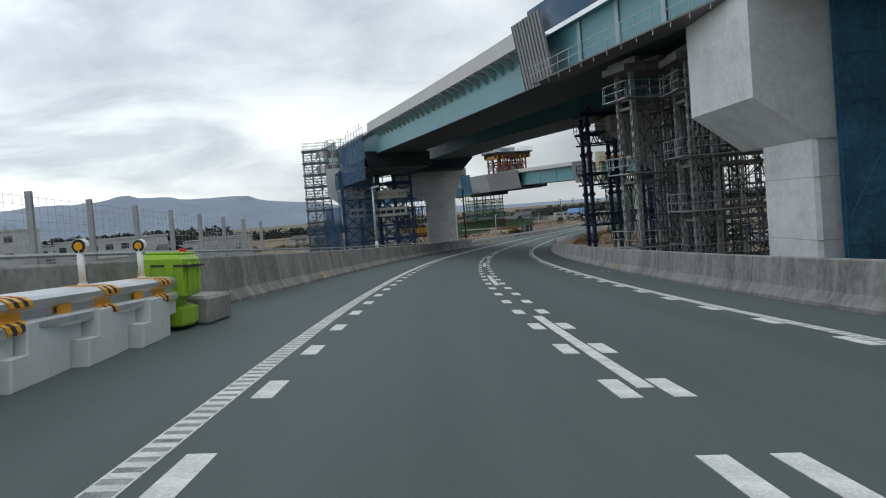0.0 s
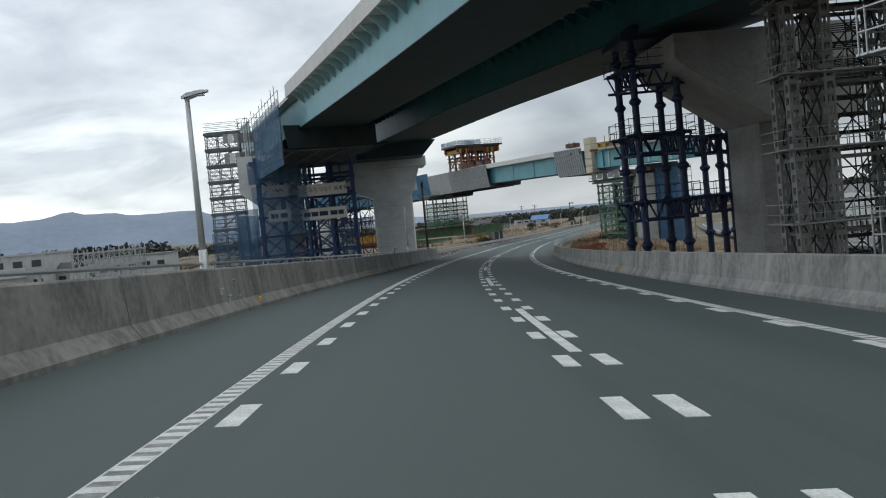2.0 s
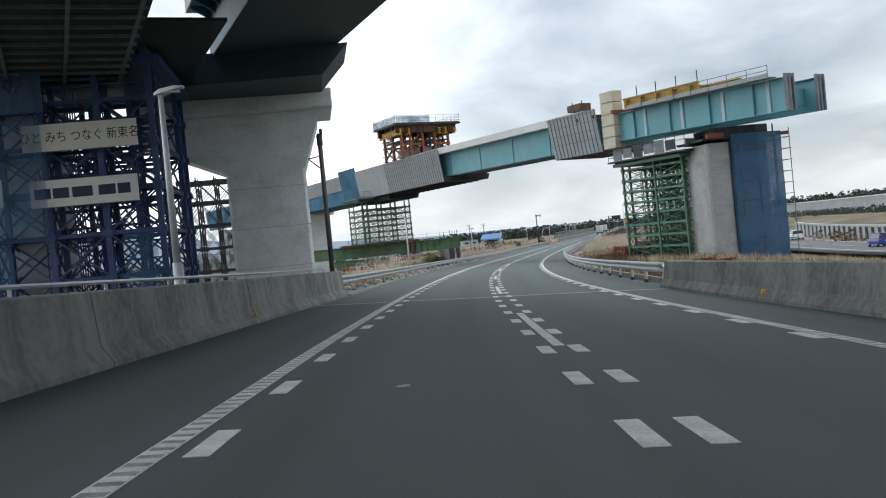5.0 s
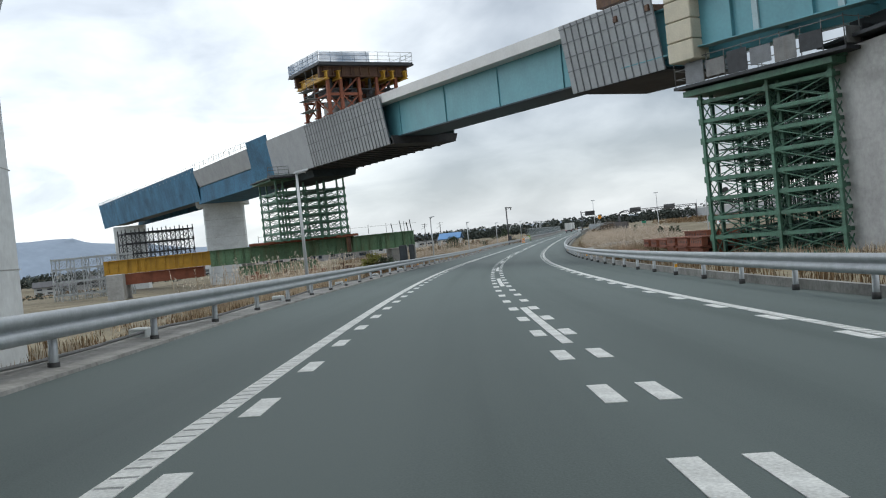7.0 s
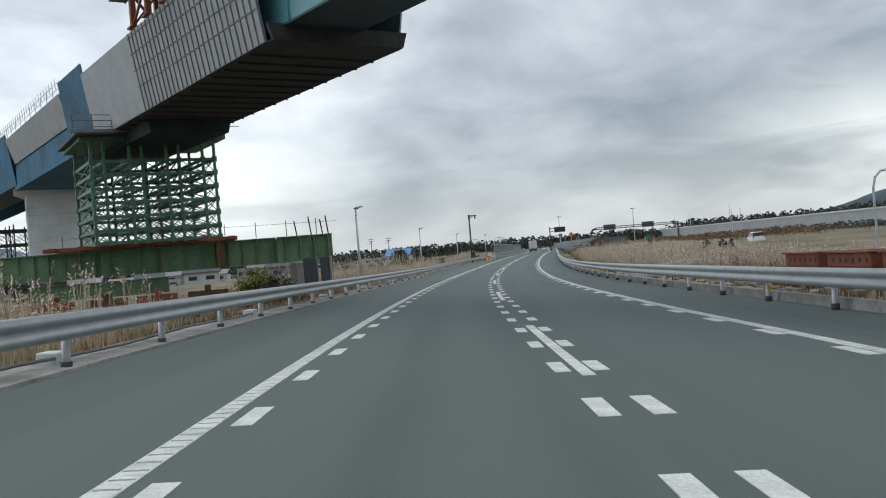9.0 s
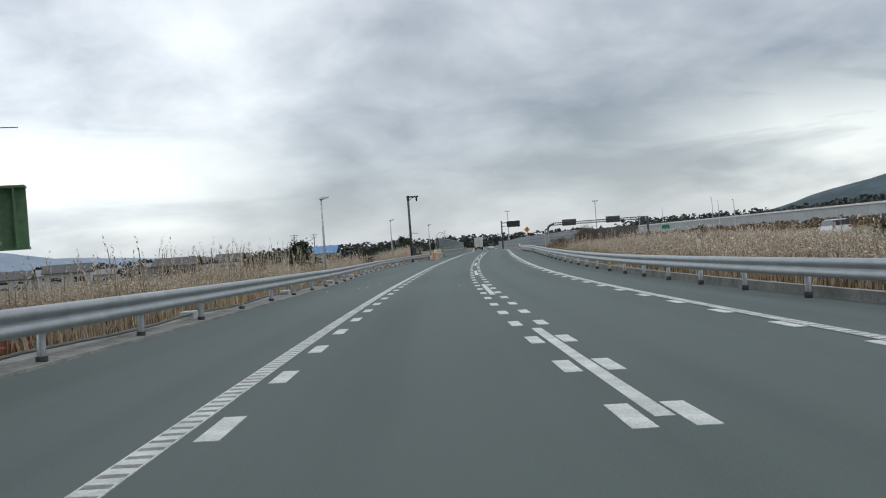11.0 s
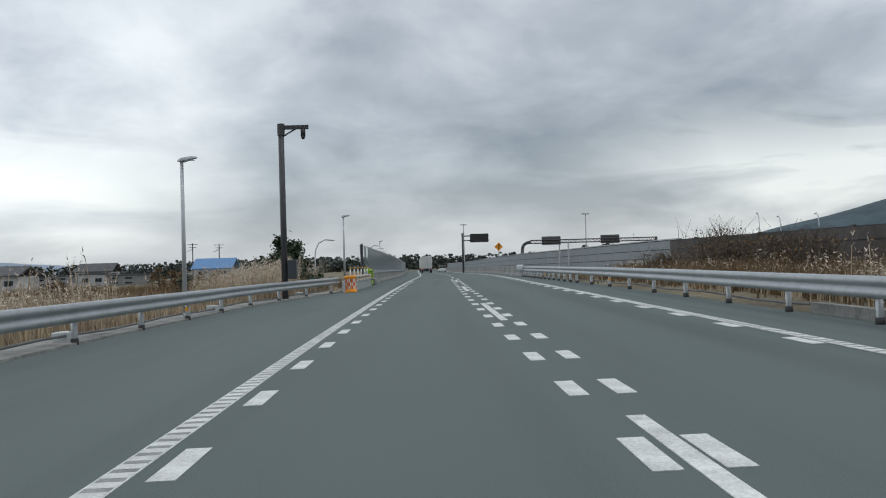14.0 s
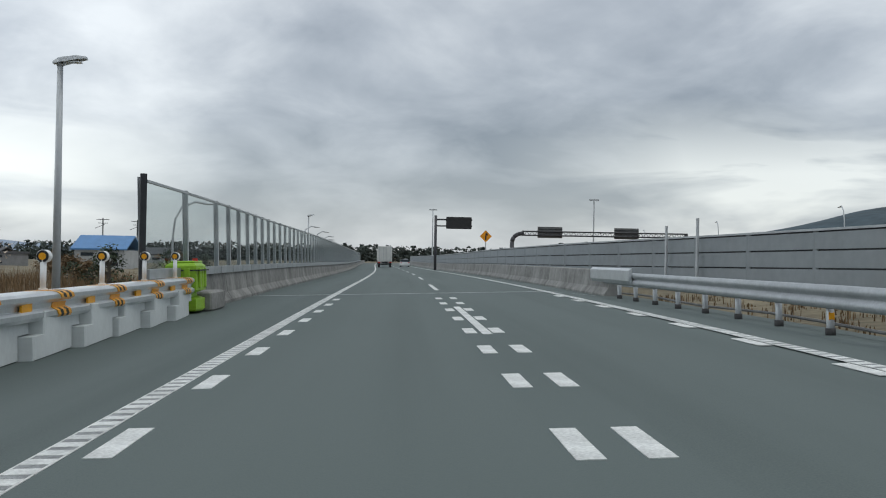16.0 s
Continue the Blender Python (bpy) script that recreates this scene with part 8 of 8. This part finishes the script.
for x, w in ((0.0, 0.85), (0.95, 0.55)):
    body = part("body", Geo().box((x, 0, 1.15), (w, 0.75, 2.05), bevel=0.03), "cabinet", cab)
    part("door", Geo().box((x, -0.39, 1.2), (w - 0.12, 0.03, 1.8), bevel=0.01), "cabinet", body)
    part("plinth", Geo().box((x, 0, 0.05), (w + 0.1, 0.85, 0.3)), "pier_dark", cab, "concrete plinth")
part("side_plate", Geo().box((1.32, -0.1, 1.2), (0.12, 0.5, 1.9), bevel=0.02), "tower_grey", cab, "pale steel side plate")
# grey boxes with a cable on top of the barrier
for st in (94.5,):
    bx = thing("barrier_cabinet", road_pose(st, -6.45, 1.08, bank=False), "pale grey electrical box with a cable on the barrier", "electrical box", "barrier boxes")
    part("body", Geo().box((0, 0, 0.24), (0.3, 0.42, 0.48), bevel=0.03), "pale_concrete", bx)
    part("door", Geo().box((0.155, 0, 0.25), (0.02, 0.34, 0.38), bevel=0.01), "pole", bx)
    part("cable", Geo().pipe([(0, -0.21, 0.3), (0, -0.42, 0.42), (0, -0.6, 0.2), (-0.1, -0.7, -0.1)], 0.03, 6), "black", bx, "dark cable")

# small fittings on the barrier face
for st, h, w, tint in ((49.6, 0.55, 0.14, "pale_concrete"), (50.2, 0.36, 0.16, "teal_light"), (50.9, 0.72, 0.12, "pier_dark"), (51.2, 0.32, 0.14, "pier_dark")):
    fit_ = thing("barrier_fitting", road_pose(st, -6.47 + 0.045 * (1 - h), h, bank=False), "small metal fitting bolted to the barrier face", "fitting", "barrier fittings")
    part("plate", Geo().box((0, 0, 0), (0.06, w, w * 1.1), bevel=0.01), tint, fit_)
    part("cap", Geo().box((0.035, 0, w * 0.45), (0.05, w * 1.2, 0.04), bevel=0.008), tint, fit_)

# ---- wire fence behind the left barrier ----
fence = thing("wire_fence", road_at(-20, -8.6, -1), "tall galvanised wire mesh fence behind the barrier", "fence")
posts, wires = Geo(), Geo()
for s in np.arange(-22.36, 30, 2.86):
    part("post", Geo().bar(road_at(s, -9.0, -2.5), road_at(s, -9.0, 2.35), 0.11, 0.11), "steel", fence, world=True)
for h in np.arange(0.3, 2.35, 0.15):
    wires.pipe([road_at(s, -9.0, h) for s in np.arange(-22, 27.1, 3.5)], 0.004, 3)
for s in np.arange(-22, 27, 0.35):
    wires.tube(road_at(s, -9.0, 0.3), road_at(s, -9.0, 2.3), 0.0035, 3)
tagged(part("mesh", wires, "steel", fence, "fine wire mesh", world=True), kind="stuff")

# ---- buildings and distance ----
def building(x, y, w, d, h, wall, roof, label, rz=0.0, floors=2, gable=False, base=None):
    z = float(ground_height(x, y)[0]) if base is None else base
    ob = thing("building", pose(x, y, z, rz=rz), label, "building", "distant buildings")
    part("wall", Geo().box((0, 0, h / 2 - 0.5), (w, d, h + 1)), wall, ob)
    if gable:
        k = min(w, d) * 0.28
        part("roof", Geo().loft([[Vector((xx, -d / 2 - 0.5, h)), Vector((xx, 0, h + k)), Vector((xx, d / 2 + 0.5, h)), Vector((xx, d / 2 + 0.5, h + 0.25)), Vector((xx, 0, h + k + 0.25)), Vector((xx, -d / 2 - 0.5, h + 0.25))] for xx in (-w / 2 - 0.5, w / 2 + 0.5)]), roof, ob)
    else:
        part("roof", Geo().box((0, 0, h + 0.2), (w + 0.4, d + 0.4, 0.4)), roof, ob)
    nwin = max(2, int(w / 4))
    for f in range(floors):
        for k in range(nwin):
            xx = -w / 2 + (k + 0.5) * w / nwin
            part("window", Geo().box((xx, -d / 2 - 0.03, h * (f + 0.55) / floors), (w / nwin * 0.5, 0.1, h / floors * 0.35)), "glass_dark", ob)
    return ob


rnd = random.Random(5)
building(-92, 262, 26, 20, 9, "house_white", "house_white", "white factory building beyond the fields", floors=2)
building(-120, 250, 18, 16, 14, "house_white", "house_white", "white factory building beyond the fields", floors=3)
building(-70, 300, 20, 14, 6, "house_white", "house_grey", "pale warehouse beyond the fields", floors=1)
building(-150, 330, 40, 18, 10, "house_white", "house_grey", "long pale warehouse beyond the fields", floors=2)
for k in range(130):
    y = rnd.uniform(230, 720)
    x = -rnd.uniform(0.22, 0.62) * y - 20
    h = rnd.uniform(2.5, 5.5)
    building(x, y, rnd.uniform(6, 13), rnd.uniform(6, 9), h, rnd.choice(("house_white", "house_grey", "house_white")), rnd.choice(("roof_dark", "house_grey", "roof_dark")), "small house in the town beyond the fields", rz=rnd.uniform(-40, 40), floors=rnd.choice((1, 2)), gable=rnd.random() < 0.6)
building(79.5, 474, 7.6, 9, 3.0, "house_white", "roof_blue", "white house with a blue sheet roof", rz=-20, floors=2, gable=True)
building(57, 520, 8.5, 7, 3.4, "house_white", "roof_dark", "white shed with a dark roof", rz=-20, floors=1, gable=True)
for k in range(30):
    s, n = rnd.uniform(380, 620), -rnd.uniform(60, 190)
    q = road_at(min(s, 600), n)
    building(q.x, q.y + max(0, s - 600), rnd.uniform(5, 9), rnd.uniform(5, 7), rnd.uniform(2.0, 3.0), rnd.choice(("house_white", "house_grey")), rnd.choice(("roof_dark", "roof_dark", "house_grey", "roof_dark")), "small house behind the dry grass", rz=rnd.uniform(-50, 20), floors=rnd.choice((1, 2)), gable=rnd.random() < 0.7)


def wood(name, label, pts, count, hmin, hmax, seed, mat="forest", fat=1.5):
    """A far belt of trees: many small tufts with an uneven top."""
    rnd_ = random.Random(seed)
    g_ = Geo()
    for _ in range(count):
        k = rnd_.random() * (len(pts) - 1)
        i = int(k)
        x = pts[i][0] + (pts[i + 1][0] - pts[i][0]) * (k - i) + rnd_.gauss(0, 6)
        y = pts[i][1] + (pts[i + 1][1] - pts[i][1]) * (k - i) + rnd_.gauss(0, 6)
        z = pts[i][2] + (pts[i + 1][2] - pts[i][2]) * (k - i)
        h = rnd_.uniform(hmin, hmax)
        r = h * rnd_.uniform(0.18, 0.34) * fat
        for _ in range(24):
            a0, k_ = rnd_.uniform(0, 6.283), rnd_.random()
            rr = r * math.sqrt(max(0.05, 1 - (2 * k_ - 0.9) ** 2)) * rnd_.uniform(0.5, 1.0)
            c = Vector((x + math.cos(a0) * rr, y + math.sin(a0) * rr, z + h * (0.15 + 0.85 * k_)))
            u = Vector((rnd_.uniform(-1, 1), rnd_.uniform(-1, 1), rnd_.uniform(-0.7, 0.7))).normalized() * h * 0.13
            w = Vector((rnd_.uniform(-1, 1), rnd_.uniform(-1, 1), rnd_.uniform(-0.3, 1))).normalized() * h * 0.11
            g_.poly([c - u, c - w, c + u * rnd_.uniform(0.6, 1.2), c + w])
    return single(name, g_, mat, label, "woods", kind="stuff")


wood("far_woods", "dark line of woods on a low rise", [(-140, 640, -10), (-40, 660, -10), (80, 660, -9), (180, 680, -8.5), (290, 690, -9)], 1500, 2.5, 7.5, 61, fat=2.2)
wood("far_woods", "dark line of woods beyond the town", [(-520, 560, -10), (-330, 640, -9), (-140, 640, -9)], 900, 6, 12, 62)
wood("field_scrub", "low brown scrub over the fields", [(-190, 240, -10.4), (-120, 290, -10.4), (-70, 330, -10.4), (-40, 420, -10.6), (10, 520, -10.6)], 900, 0.9, 2.4, 67, "straw_dark", fat=2.6)
wood("field_scrub", "low dark hedges between the houses", [(-150, 230, -10.4), (-90, 260, -10.4), (-110, 380, -10.6), (-30, 350, -10.6), (40, 600, -10.6)], 700, 1.2, 3.4, 68, fat=2.4)
def on_ground(*pts):
    return [(x, y, float(ground_height(x, y)[0]) - 0.2) for x, y in pts]


for label, seed, count, tall, places in (
        ("brown winter scrub between the far walls", 71, 420, 2.2, on_ground(*[at_road(st, float(np.interp(st, (60, 200, 260), (68, 54.5, 49)))) for st in (80, 120, 160, 200, 240)])),
        ("brown scrub on the far side of the verge", 72, 520, 1.8, on_ground((112, 300), (130, 350), (150, 410), (172, 470))),
        ("dark scrub below the far noise wall", 73, 520, 2.4, on_ground((150, 280), (168, 340), (186, 400), (205, 470)))):
    wood("field_scrub", label, places, count, 0.8, tall, seed, "straw_dark" if seed != 73 else "forest", fat=2.4)
wood("far_woods", "dark woods behind the far walls", [(112, 190, -1), (150, 270, -1), (190, 330, -2)], 420, 4, 7, 63, fat=2.0)
wood("far_woods", "dark woods beyond the expressway", [(300, 690, -6), (420, 640, -5), (520, 560, -4)], 700, 3, 8, 64, fat=2.2)


wood("far_woods", "dark wooded slope above the far noise wall", [(205, 300, -6), (228, 380, -6), (262, 470, -6), (300, 560, -7), (330, 640, -8)], 700, 3, 6.5, 65, fat=1.8)
wood("far_woods", "dark wooded slope above the far noise wall", [(235, 330, -4), (268, 420, -4), (300, 500, -6)], 300, 5, 8, 66, fat=1.8)


def ridge(name, label, pts, depth, mat, seed, rough=0.1):
    """A mountain range: a folded sheet that rises from the ground to an uneven crest."""
    g_ = Geo()
    rows, n_ = 9, 90
    xs = np.linspace(0, 1, n_)
    px = np.interp(xs, np.linspace(0, 1, len(pts)), [p[0] for p in pts])
    py = np.interp(xs, np.linspace(0, 1, len(pts)), [p[1] for p in pts])
    ph = np.interp(xs, np.linspace(0, 1, len(pts)), [p[2] for p in pts])
    for r in range(rows):
        k = r / (rows - 1)
        for i in range(n_):
            v = Vector((px[i] * 0.004 + seed, py[i] * 0.004, k * 2.0))
            h = ph[i] * math.sin(k * math.pi / 2) * (1 + rough * 1.6 * (noise.noise(v * 1.3) + 0.5 * noise.noise(v * 4.1)))
            d = Vector((px[i], py[i], 0)).normalized() * depth * k
            g_.v.append((px[i] + d.x + 60 * noise.noise(v * 2.0) * (k < 0.95), py[i] + d.y, -12 + max(0, h)))
    for r in range(rows - 1):
        for i in range(n_ - 1):
            a = r * n_ + i
            g_.f.append((a, a + 1, a + n_ + 1, a + n_))
    return single(name, g_, mat, label, "mountain", kind="structure", smooth=True)


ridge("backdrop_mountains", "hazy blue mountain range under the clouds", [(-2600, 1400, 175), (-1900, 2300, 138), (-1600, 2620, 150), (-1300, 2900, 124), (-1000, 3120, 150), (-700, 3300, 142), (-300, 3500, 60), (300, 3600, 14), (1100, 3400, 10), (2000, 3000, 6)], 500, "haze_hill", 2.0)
ridge("backdrop_hill", "dark green mountain rising to one side", [(560, 980, 6), (640, 930, 22), (760, 880, 62), (860, 830, 92), (1000, 780, 120), (1350, 560, 200), (1500, 300, 200)], 300, "hill", 5.0)
# utility poles over the rooftops
for x, y in ((93.5, 568), (84.5, 560)):
    q = Vector((x, y, 0))
    up_ = thing("utility_pole", (q.x, q.y, float(ground_height(q.x, q.y)[0])), "grey utility pole with cross arms above the roofs", "utility pole", "utility poles")
    part("pole", Geo().tube((0, 0, -0.5), (0, 0, 11.2), 0.18, 8, 0.14), "dark_pole", up_)
    part("cross_arm", Geo().bar((-1.5, 0, 10.8), (1.5, 0, 10.8), 0.14).bar((-1.1, 0, 9.9), (1.1, 0, 9.9), 0.14).bar((-1.8, 0, 8.6), (0.4, 0, 9.6), 0.12), "dark_pole", up_)
